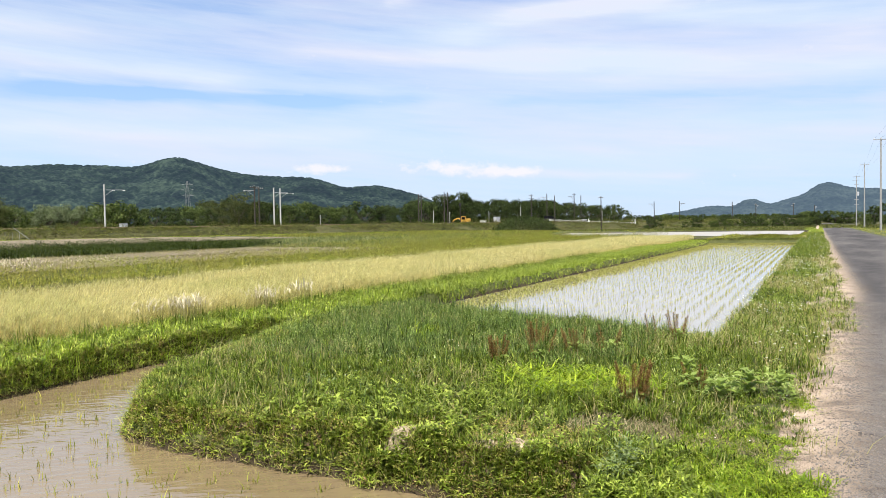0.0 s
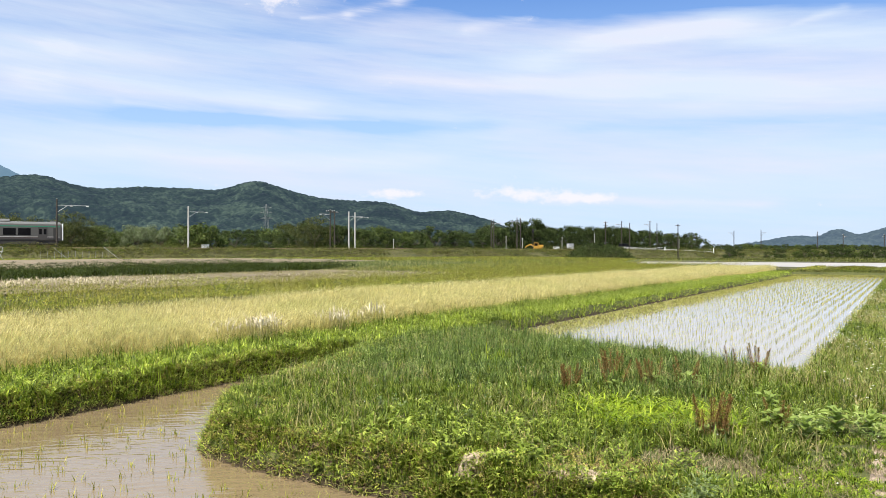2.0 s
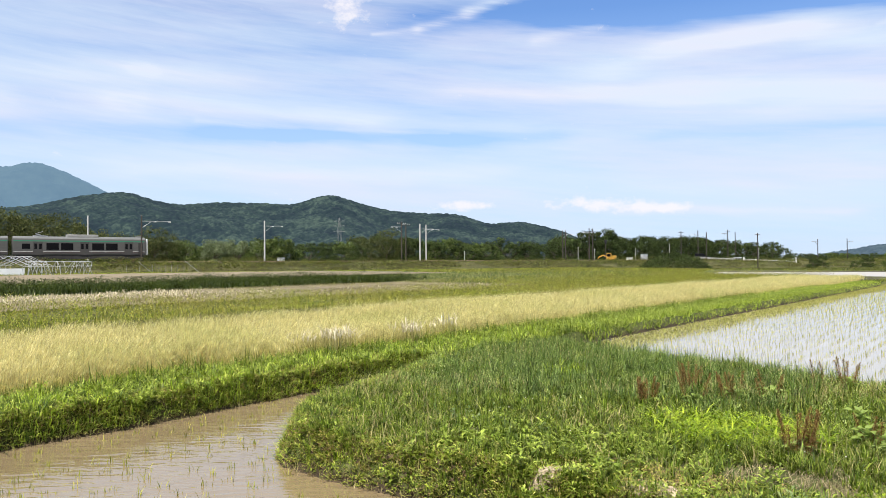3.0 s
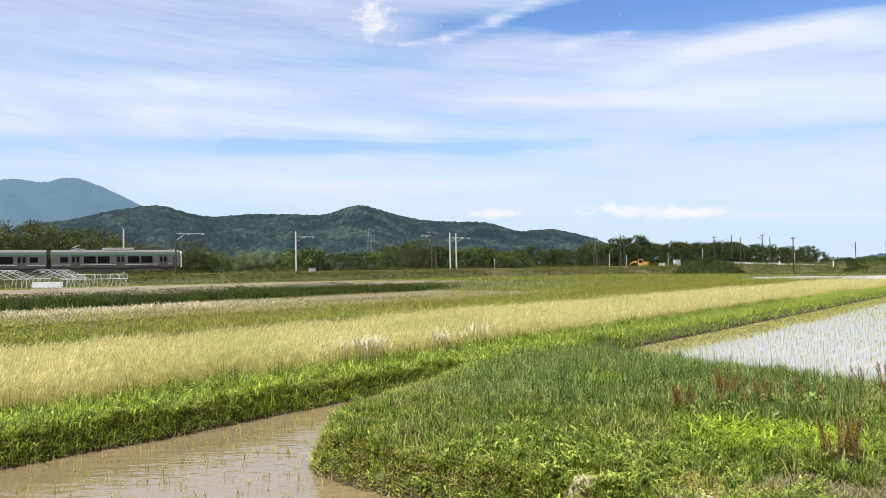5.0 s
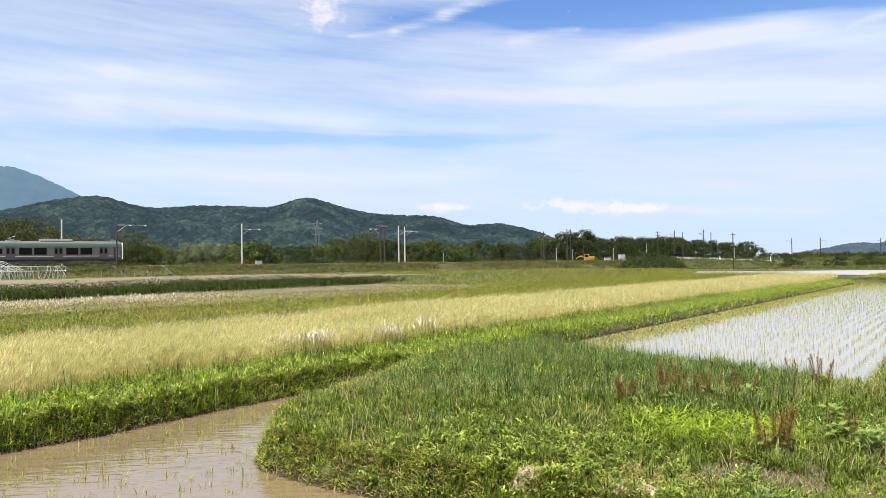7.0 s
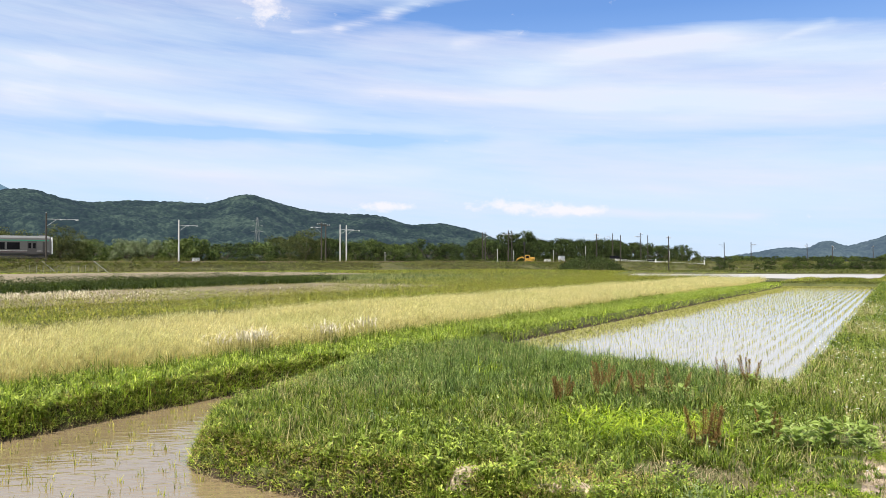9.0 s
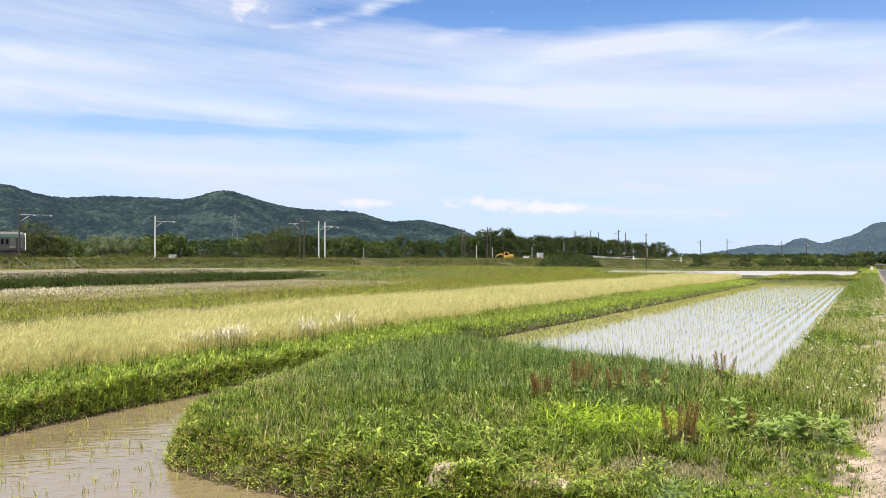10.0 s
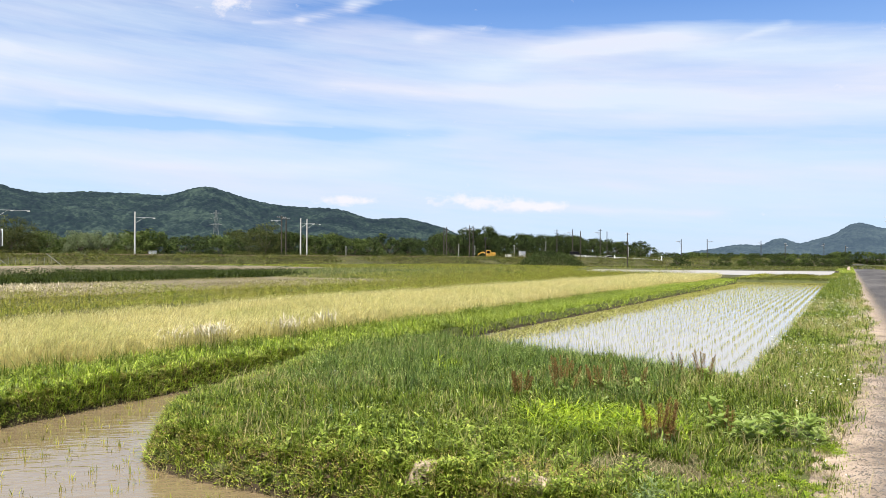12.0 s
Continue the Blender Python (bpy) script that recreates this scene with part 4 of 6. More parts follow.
def scatter(n, x0, x1, y0, y1, keep, seed):
    g = np.random.default_rng(seed)
    x, y = g.uniform(x0, x1, n), g.uniform(y0, y1, n)
    k = keep(x, y) & (water_depth(x, y) < -0.03)
    return x[k], y[k], land(x[k], y[k])


def clumped(n, count, x0, x1, y0, y1, keep, spread, seed):
    """Points gathered round random centres."""
    g = np.random.default_rng(seed)
    cx, cy = g.uniform(x0, x1, count), g.uniform(y0, y1, count)
    i = g.integers(0, count, n)
    x, y = cx[i] + g.normal(0, spread, n), cy[i] + g.normal(0, spread, n)
    k = keep(x, y) & (water_depth(x, y) < -0.02)
    return x[k], y[k], land(x[k], y[k])


def tuft(x, y, cell, seed):
    """1 in the middle of the tuft a point belongs to, falling to 0 at its border."""
    ix, iy = np.floor(x / cell).astype(np.int64), np.floor(y / cell).astype(np.int64)
    best = np.zeros(len(x))
    for dx in (-1, 0, 1):
        for dy in (-1, 0, 1):
            i, j = ix + dx, iy + dy
            h = (i * 73856093 ^ j * 19349663 ^ seed * 83492791) & 0xFFFFFF
            size = 0.45 + ((h >> 16) & 255) / 255.0 * 0.45
            d = np.hypot(x / cell - i - (h & 255) / 255.0, y / cell - j - ((h >> 8) & 255) / 255.0) / size
            best = np.maximum(best, np.clip(1 - d * d, 0, 1) * (0.5 + size * 0.6))
    return np.clip(best, 0, 1)


def rnd(n, a, b, seed):
    return np.random.default_rng(seed).uniform(a, b, n)


# ---------------------------------------------------------------- the mound and the verges
BARE = ((-2.80, 5.12, 0.25), (-1.86, 5.04, 0.17), (-2.04, 4.96, 0.07), (-3.95, 5.75, 0.07))


def bare(x, y):
    return np.max([np.exp(-((x - a) ** 2 + (y - b) ** 2) / r ** 2) for a, b, r in BARE], 0)


def on_mound(x, y):
    return (mound_inside(x, y) > 0.05) & (x < 0.10 + 0.4 * (fractal(y * 1.1, y * 0 + 1, 48) - 0.5) + 0.30 * (lattice(x * 40, y * 40, 49) - 0.6)) & (bare(x, y) < 0.45 + 0.3 * lattice(x * 20, y * 20, 3))


def lime_zone(x, y):
    """The patch of bright arching grass."""
    return np.exp(-(((x + 1.98) / 0.76) ** 2 + ((y - 7.0) / 0.62) ** 2) ** 2)


def dry_zone(x, y):
    """The thin, brownish, trodden patch of the mound."""
    d = 1.15 * np.exp(-((x + 1.15) / 1.3) ** 2 - ((y - 5.75) / 0.75) ** 2) + 0.6 * np.exp(-((x + 0.1) / 0.5) ** 2 - ((y - 7.6) / 1.5) ** 2)
    return np.clip(d + 0.9 * (fractal(x * 1.4, y * 1.4, 66) - 0.55), 0, 1)


def back_zone(x, y):
    """How far the tall bluish grass of the mound's back has taken over."""
    return sm((y - 6.6 - 0.25 * (x + 4) + 1.6 * (fractal(x * 0.8, y * 0.8, 61) - 0.5)) / 1.5) * sm((-1.3 - x + 1.2 * (fractal(x, y, 62) - 0.5)) / 1.0)


x, y, z = scatter(180000, -9.2, 0.3, 4.4, 14.5, lambda x, y: on_mound(x, y) & (lattice(x * 7, y * 7, 5) > back_zone(x, y) * 0.6 - 0.05) & (lattice(x * 9, y * 9, 15) > np.maximum(dry_zone(x, y) * 0.85, lime_zone(x, y) * 0.8)) & ((tuft(x, y, 0.24, 4) > 0.10 + 0.2 * lattice(x * 50, y * 50, 6)) | (lattice(x * 40, y * 40, 16) > 0.72)), 1)
f = fractal(x * 1.1, y * 1.1, 71)
blades("short_grass", x, y, z, rnd(len(x), 0.04, 0.19, 2) * (0.12 + 0.7 * f + 1.15 * tuft(x, y, 0.24, 4)) * (0.5 + 0.5 * sm(mound_inside(x, y) / 0.9)) * (1 - 0.6 * sm((x + 1.1) / 0.6) * sm((8.6 - y) / 1.0)), rnd(len(x), 0.004, 0.012, 3), M_GRASS, 0.38, 0.55, "short tangled green grass on the mound", droop=0.5)
x, y, z = scatter(120000, -6.6, 0.2, 4.4, 7.2, lambda x, y: on_mound(x, y) & (lattice(x * 9, y * 9, 15) > np.maximum(dry_zone(x, y) * 0.9, lime_zone(x, y) * 0.8)) & ((tuft(x, y, 0.35, 9) > 0.15) | (lattice(x * 40, y * 40, 16) > 0.8)), 36)
blades("short_grass", x, y, z, rnd(len(x), 0.04, 0.16, 35) * (0.3 + 1.1 * tuft(x, y, 0.35, 9)) * (1 - 0.6 * sm((x + 1.1) / 0.6)), rnd(len(x), 0.005, 0.012, 33), M_GRASS, 0.38, 0.55, "bright short grass on the front of the mound", seed=22, droop=0.5)
x, y, z = scatter(130000, -9.2, -0.9, 6.2, 14.5, lambda x, y: on_mound(x, y) & (lattice(x * 6, y * 6, 7) < back_zone(x, y) - lime_zone(x, y)) & (tuft(x, y, 0.32, 12) > 0.12), 4)
blades("tall_grass", x, y, z, rnd(len(x), 0.08, 0.26, 5) * (0.12 + 0.45 * fractal(x * 0.9, y * 0.9, 67) + 1.05 * tuft(x, y, 0.32, 12)) * (0.4 + 0.6 * sm(mound_inside(x, y) / 1.6)), rnd(len(x), 0.005, 0.010, 6), M_GRASS_BLUE, 0.36, 0.62, "tall bluish green meadow grass on the mound", seed=2, droop=0.5)
x, y, z = scatter(3000, -7.5, -0.8, 7.0, 13.5, lambda x, y: on_mound(x, y) & (lattice(x * 2, y * 2, 8) < back_zone(x, y)), 7)
blades("flowering_grass", x, y, z, rnd(len(x), 0.24, 0.46, 8) * (1 - 0.45 * sm((-5.8 - x) / 1.5)), rnd(len(x), 0.003, 0.005, 9), M_GRASS_BLUE, 0.12, 0.22, "tall thin flowering grass stalks", seed=3)
x, y, z = scatter(34000, -8.6, 0.3, 4.4, 13, lambda x, y: on_mound(x, y) & (fractal(x * 0.9, y * 0.9, 77) > 0.52), 10)
blades("dry_grass", x, y, z, rnd(len(x), 0.06, 0.26, 11), rnd(len(x), 0.003, 0.006, 12), M_GRASS_DRY, 0.5, 0.5, "dry yellowed grass among the green", seed=4)
x, y, z = clumped(2800, 80, -2.9, -1.35, 6.3, 7.75, lambda x, y: (lime_zone(x, y) > 0.30) & on_mound(x, y), 0.10, 13)
blades("lime_grass", x, y, z, rnd(len(x), 0.18, 0.36, 14), rnd(len(x), 0.010, 0.018, 15), M_GRASS_LIME, 0.12, 0.9, "bright yellow-green arching grass tuft", seed=5, droop=0.74, even=True)
x, y, z = clumped(160, 4, -4.9, -4.7, 9.2, 9.5, on_mound, 0.12, 16)
blades("lime_grass", x, y, z, rnd(len(x), 0.2, 0.34, 17), rnd(len(x), 0.008, 0.014, 18), M_GRASS_LIME, 0.3, 0.8, "small bright yellow-green grass tuft", seed=6, droop=0.8)


def weeds(name, count, region, keep, stems, height, size, mat, label, seed, aspect=0.36, lean=0.5, pairs=7):
    """Leafy plants: several leaning stems each, with leaves all the way up."""
    g = np.random.default_rng(seed)
    cx, cy = g.uniform(region[0], region[1], count), g.uniform(region[2], region[3], count)
    k = keep(cx, cy) & (water_depth(cx, cy) < -0.05)
    cx, cy = cx[k], cy[k]
    tall = g.uniform(*height, len(cx))
    p = np.repeat(np.arange(len(cx)), stems)
    az, out, hh = g.uniform(0, 2 * np.pi, len(p)), np.abs(g.normal(0, lean, len(p))), tall[p] * g.uniform(0.6, 1.1, len(p))
    q = np.repeat(np.arange(len(p)), pairs)
    t = (np.tile(np.arange(pairs), len(p)) + g.uniform(0.2, 1.0, len(q))) / pairs
    x = cx[p[q]] + np.cos(az[q]) * out[q] * hh[q] * t + g.normal(0, 0.008, len(q))
    y = cy[p[q]] + np.sin(az[q]) * out[q] * hh[q] * t + g.normal(0, 0.008, len(q))
    big = (tall[p[q]] / max(height)) ** 0.5
    leaves(name, x, y, land(cx, cy)[p[q]] + hh[q] * t, g.uniform(*size, len(q)) * big * (1.1 - 0.45 * t), mat, label, "weed", 0.35, aspect, seed + 2, 1.1)


weeds("leafy_weed", 130, (-4.2, -2.3, 4.9, 6.3), on_mound, 6, (0.08, 0.17), (0.055, 0.10), M_HERB, "light green leafy weeds on the front of the mound", 100, 0.46)
weeds("leafy_weed", 60, (-3.1, -0.9, 4.8, 5.6), on_mound, 6, (0.06, 0.13), (0.05, 0.09), M_HERB, "light green leafy weeds on the front of the mound", 102, 0.46)
weeds("leafy_weed", 170, (-6.6, -1.3, 5.4, 7.4), lambda x, y: on_mound(x, y) & (fractal(x * 0.8, y * 0.8, 91) > 0.5), 5, (0.06, 0.14), (0.045, 0.085), M_HERB, "scattered light green leafy weeds on the mound", 105, 0.4)
weeds("low_weed", 3000, (-6.6, -1.2, 4.6, 6.0), lambda x, y: on_mound(x, y) & (mound_inside(x, y) < 0.75), 6, (0.03, 0.09), (0.016, 0.038), M_SHORE, "low yellow-green weeds along the mound's edge", 110, 0.6, 0.9, 6)
weeds("low_weed", 1100, (-7.9, -5.0, 4.7, 9.5), lambda x, y: on_mound(x, y) & (mound_inside(x, y) < 0.6), 6, (0.03, 0.09), (0.018, 0.04), M_SHORE, "low yellow-green weeds along the mound's edge", 112, 0.5, 0.9, 6)
weeds("leafy_weed", 120, (-1.9, -0.5, 4.25, 5.0), on_mound, 6, (0.09, 0.18), (0.04, 0.08), M_HERB, "bright leafy weeds beside the road shoulder", 120, 0.34)
weeds("leafy_weed", 420, (-8.5, -0.2, 7.2, 12.5), on_mound, 5, (0.14, 0.26), (0.03, 0.06), M_DOCK_LEAF, "green leafy weeds among the tall grass", 130, 0.36)
weeds("silver_weed", 9, (-1.32, -0.95, 4.55, 4.95), on_mound, 7, (0.20, 0.30), (0.05, 0.09), M_SILVER, "pale silvery leaved weeds", 140, 0.28, 0.35, 9)
weeds("silver_weed", 7, (-4.5, -3.3, 6.0, 6.8), on_mound, 4, (0.10, 0.16), (0.05, 0.08), M_SILVER, "pale silvery leaved weeds", 144, 0.6, 0.4, 5)
weeds("leafy_weed", 14, (-0.95, -0.15, 6.9, 7.8), on_mound, 6, (0.14, 0.27), (0.06, 0.11), M_DOCK_LEAF, "broad grey-green leaves of a weed clump", 146, 0.36, 0.5, 6)
weeds("clover", 500, (-0.9, 0.1, 4.9, 6.1), on_mound, 6, (0.02, 0.06), (0.014, 0.030), M_CLOVER, "thin yellow-green clover by the shoulder", 158, 0.6, 1.2, 6)
weeds("clover", 360, (-0.80, 0.08, 4.2, 4.95), on_mound, 6, (0.03, 0.09), (0.018, 0.042), M_CLOVER, "thick mat of yellow-green clover by the shoulder", 150, 0.5, 1.0, 6)
weeds("clover", 800, (-0.6, 0.12, 6.0, 7.8), lambda x, y: on_mound(x, y) & (fractal(x * 2.2, y * 1.4, 159) > 0.50), 6, (0.02, 0.06), (0.014, 0.030), M_CLOVER, "flat mat of yellow-green clover by the shoulder", 155, 0.7, 1.4, 6)
x, y, z = scatter(2600, -1.0, 0.15, 4.2, 5.1, on_mound, 183)
blades("lime_grass", x, y, z, rnd(len(x), 0.05, 0.17, 184), rnd(len(x), 0.005, 0.009, 185), M_CLOVER, 0.45, 0.8, "fresh yellow-green grass by the shoulder", seed=23, droop=0.7)
x, y, z = scatter(42000, -3.2, 0.3, 4.6, 9.0, lambda x, y: on_mound(x, y) & (lattice(x * 9, y * 9, 16) < dry_zone(x, y) * 0.9), 180)
blades("dead_grass", x, y, z, rnd(len(x), 0.02, 0.08, 181), rnd(len(x), 0.003, 0.006, 182), M_STRAW, 0.9, 0.7, "brown dead grass and litter on thin ground", seed=19)

x, y, z = scatter(26000, -1.2, 0.15, -9, 4.3, lambda x, y: (x < 0.0 + 0.5 * (fractal(y * 1.1, y * 0 + 1, 48) - 0.5) + 0.3 * (lattice(x * 40, y * 40, 49) - 0.6)) & (tuft(x, y, 0.35, 29) > 0.1), 186)
blades("short_grass", x, y, z, rnd(len(x), 0.04, 0.16, 187) * (0.3 + 1.0 * tuft(x, y, 0.35, 29)), rnd(len(x), 0.005, 0.011, 188), M_GRASS, 0.5, 0.9, "short green grass on the verge beside the paddy", seed=24, droop=0.6)

# the road verge, with its white flowers
def on_verge(x, y):
    return (x < 0.50 - 0.36 * sm((14 - y) / 5) + 0.5 * (fractal(y * 0.7, y * 0 + 3, 46) - 0.5) + 0.35 * (lattice(x * 30, y * 30, 47) - 0.6)) & (x > -1.45)


x, y, z = scatter(40000, -1.4, 0.7, 9.5, 34, on_verge, 20)
blades("verge_grass", x, y, z, rnd(len(x), 0.06, 0.22, 21) * (0.4 + 0.9 * tuft(x, y, 0.4, 25)), rnd(len(x), 0.006, 0.013, 22), M_GRASS, 0.5, 0.9, "green grass on the verge between paddy and road", seed=7, droop=0.7)
weeds("verge_weed", 380, (-1.3, 0.4, 9.5, 30), on_verge, 6, (0.08, 0.2), (0.03, 0.065), M_HERB, "leafy weeds on the road verge", 190, 0.4)
x, y, z = scatter(26000, -1.4, 0.7, 8.6, 34, lambda x, y: on_verge(x, y) & (fractal(x, y, 55) > 0.49), 23)
blades("dry_grass", x, y, z, rnd(len(x), 0.10, 0.28, 24), rnd(len(x), 0.004, 0.009, 25), M_GRASS_DRY, 0.5, 0.9, "dry pale grass on the road verge", seed=8, droop=0.7)
x, y, z = scatter(30000, -1.4, 0.75, 34, 100, on_verge, 26)
blades("verge_grass", x, y, z, rnd(len(x), 0.14, 0.36, 27), rnd(len(x), 0.012, 0.024, 28), M_GRASS, 0.45, 0.6, "green grass on the far part of the road verge", seed=9, simple=True)
x, y, z = scatter(16000, -2.0, 0.7, 100, 190, lambda x, y: x < 0.7, 29)
blades("verge_grass", x, y, z, rnd(len(x), 0.10, 0.28, 30), rnd(len(x), 0.03, 0.06, 31), M_GRASS_BANK, 0.35, 0.45, "green grass on the far part of the road verge", seed=10, simple=True)
for seed, n, (ya, yb), mat, label in ((200, 560, (8.5, 30), M_FLOWER, "small white flowers on the road verge"), (210, 120, (12, 60), M_FLOWER_Y, "small yellow flowers on the road verge"), (220, 300, (28, 80), M_FLOWER, "small white flowers along the verge")):
    x, y, z = clumped(n, 26, -1.2, 0.4, ya, yb, on_verge, 0.35, seed)
    n = len(x)
    q = np.repeat(np.arange(n), 7)
    leaves("wild_flower", x[q], y[q], z[q] + rnd(n, 0.16, 0.34, seed + 1)[q], np.full(len(q), 0.017) * (1 + 0.6 * (ya > 20)), mat, label, "flower", 0.2, 0.7, seed + 2, 0.3)
x, y, z = clumped(45, 14, -6, 0.0, 5.0, 9.0, on_mound, 0.3, 230)
q = np.repeat(np.arange(len(x)), 9)
leaves("clover_flower", x[q], y[q], z[q] + rnd(len(x), 0.10, 0.22, 231)[q], np.full(len(q), 0.007), M_FLOWER, "small white clover heads", "flower", 0.2, 0.7, 232, 1.2)

# the bank between the muddy paddy and the barley
def on_bank(x, y):
    return (x < -7.85) & (x > -10.4)


x, y, z = scatter(52000, -10.1, -7.95, -1.5, 17, lambda x, y: on_bank(x, y) & (tuft(x, y, 0.55, 17) > 0.05 + 0.3 * lattice(x * 40, y * 40, 18)), 40)
blades("bank_grass", x, y, z, rnd(len(x), 0.10, 0.28, 42) * (0.30 + 1.0 * tuft(x, y, 0.55, 17)), rnd(len(x), 0.007, 0.017, 43), M_GRASS_BANK, 0.4, 0.65, "thick green grass tufts hanging over the paddy bank", seed=11, droop=0.65)
x, y, z = scatter(24000, -10.0, -7.9, -1.5, 17, on_bank, 39)
blades("bank_grass", x, y, z, rnd(len(x), 0.04, 0.14, 38), rnd(len(x), 0.004, 0.009, 37), M_GRASS, 0.6, 0.6, "short green grass on the paddy bank", seed=21)
x, y, z = clumped(36000, 1000, -10.0, -8.0, 16, 50, on_bank, 0.16, 174)
leaves("bank_weed", x, y, z + rnd(len(x), 0.02, 0.22, 175), rnd(len(x), 0.03, 0.07, 176), M_HERB, "leafy green weeds on the long bank", "weed", 0.3, 0.35, 177, 1.2, flat_leaf=True)
x, y, z = scatter(16000, -9.9, -6.0, 10.6, 19.5, lambda x, y: land(x, y) > 0.02, 192)
blades("bank_grass", x, y, z, rnd(len(x), 0.06, 0.22, 193) * (0.4 + 0.9 * tuft(x, y, 0.4, 17)), rnd(len(x), 0.006, 0.014, 194), M_GRASS, 0.5, 0.9, "green grass where the mound meets the bank", seed=25, droop=0.6)
x, y, z = scatter(16000, -9.1, -8.2, -1.5, 12.5, on_bank, 195)
blades("bank_grass", x, y, z, rnd(len(x), 0.05, 0.18, 196), rnd(len(x), 0.006, 0.014, 197), M_GRASS_BANK, 0.6, 0.9, "green grass on the bank's slope to the water", seed=26, droop=0.6)
weeds("low_weed", 1100, (-8.9, -8.3, -1, 12), on_bank, 6, (0.04, 0.12), (0.025, 0.055), M_SHORE, "yellow-green weeds along the bank's foot", 178, 0.45, 0.9, 6)
weeds("bank_weed", 620, (-10.0, -8.3, -1, 16), on_bank, 6, (0.10, 0.26), (0.06, 0.12), M_HERB, "leafy green weeds on the paddy bank", 170, 0.34)
x, y, z = scatter(12000, -10.3, -7.9, -1.5, 17, lambda x, y: on_bank(x, y) & (fractal(x, y, 44) > 0.5), 45)
blades("bank_grass", x, y, z, rnd(len(x), 0.10, 0.24, 46), rnd(len(x), 0.008, 0.016, 47), M_GRASS_BLUE, 0.3, 0.5, "coarse bluish grass tufts on the bank", seed=12)
x, y, z = scatter(40000, -10.0, -7.9, 17, 68, on_bank, 48)
blades("bank_grass", x, y, z, rnd(len(x), 0.07, 0.22, 49), rnd(len(x), 0.014, 0.030, 50), M_GRASS_BANK, 0.4, 0.5, "green grass on the long bank beside the planted paddy", seed=13, simple=True)
x2, y2, z2 = scatter(16000, -12, -1.0, 67, 73, lambda x, y: x < 9, 52)
blades("headland_grass", x2, y2, z2, rnd(len(x2), 0.08, 0.24, 53), rnd(len(x2), 0.02, 0.05, 54), M_WEED_DARK, 0.35, 0.4, "dark green grass on the strip behind the planted paddy", seed=14, simple=True)

# low plants all over the steep shores
g = np.random.default_rng(320)
x, y = g.uniform(-9.1, -1.0, 1100000), g.uniform(-1.5, 12, 1100000)
w = water_depth(x, y)
k = (w > -0.32) & (w < 0.01 - 0.05 * lattice(x * 6, y * 6, 321))
x, y = x[k], y[k]
z = land(x, y)
third = len(x) // 3
a, b, c = np.arange(0, third), np.arange(third, third + third // 2), np.arange(third + third // 2, len(x))
leaves("shore_weeds", x[a], y[a], z[a] + rnd(len(a), -0.01, 0.05, 322), rnd(len(a), 0.018, 0.045, 323), M_SHORE, "low olive and yellow weeds on the steep shore", "weed", 0.35, 0.5, 324, 1.0)
leaves("shore_weeds", x[b], y[b], z[b] + rnd(len(b), 0.0, 0.07, 325), rnd(len(b), 0.025, 0.06, 326), M_HERB, "light green leafy weeds on the steep shore", "weed", 0.35, 0.42, 327, 1.0)
blades("shore_grass", x[c], y[c], z[c] - 0.01, rnd(len(c), 0.04, 0.14, 328), rnd(len(c), 0.004, 0.009, 329), M_GRASS_BANK, 0.6, 0.8, "short grass on the steep shore", seed=27, droop=0.6)

# roots and straw along the shores
g = np.random.default_rng(300)
x, y = g.uniform(-9, -0.5, 160000), g.uniform(1, 12, 160000)
w = water_depth(x, y)
k = (w > -0.22) & (w < 0.02) & ((y < 11.6))
x, y, w = x[k], y[k], w[k]
blades("shore_roots", x, y, np.maximum(land(x, y), -0.02) - 0.01, rnd(len(x), 0.03, 0.12, 301), rnd(len(x), 0.004, 0.010, 302), M_GRASS_DRY, 0.8, 0.6, "dry roots and old grass hanging over the muddy shore", seed=15)

g = np.random.default_rng(310)
x, y = g.uniform(-9, -0.6, 120000), g.uniform(0, 12, 120000)
w = water_depth(x, y)
k = (w > -0.20) & (w < 0.01) & (y < 11.6)
x, y = x[k][:14000], y[k][:14000]
n = len(x)
c = np.array([[-1, -1, -1], [1, -1, -1], [1, 1, -1], [-1, 1, -1], [-0.7, -0.7, 1], [0.7, -0.7, 1], [0.7, 0.7, 1], [-0.7, 0.7, 1.0]])
q = np.array([[0, 1, 5, 4], [1, 2, 6, 5], [2, 3, 7, 6], [3, 0, 4, 7], [4, 5, 6, 7]])
V = np.stack([x, y, np.maximum(land(x, y), -0.01)], -1)[:, None] + c[None] * (g.uniform(0.004, 0.016, (n, 1)) * g.uniform(0.5, 1.2, (n, 3)))[:, None] * g.uniform(0.7, 1.3, (n, 8, 1))
tagged(mesh_ob("soil_crumbs", V.reshape(-1, 3), (np.arange(n)[:, None, None] * 8 + q[None]).reshape(-1, 4), M_SOIL), "dark crumbly wet soil along the muddy shore", "soil", kind="stuff")

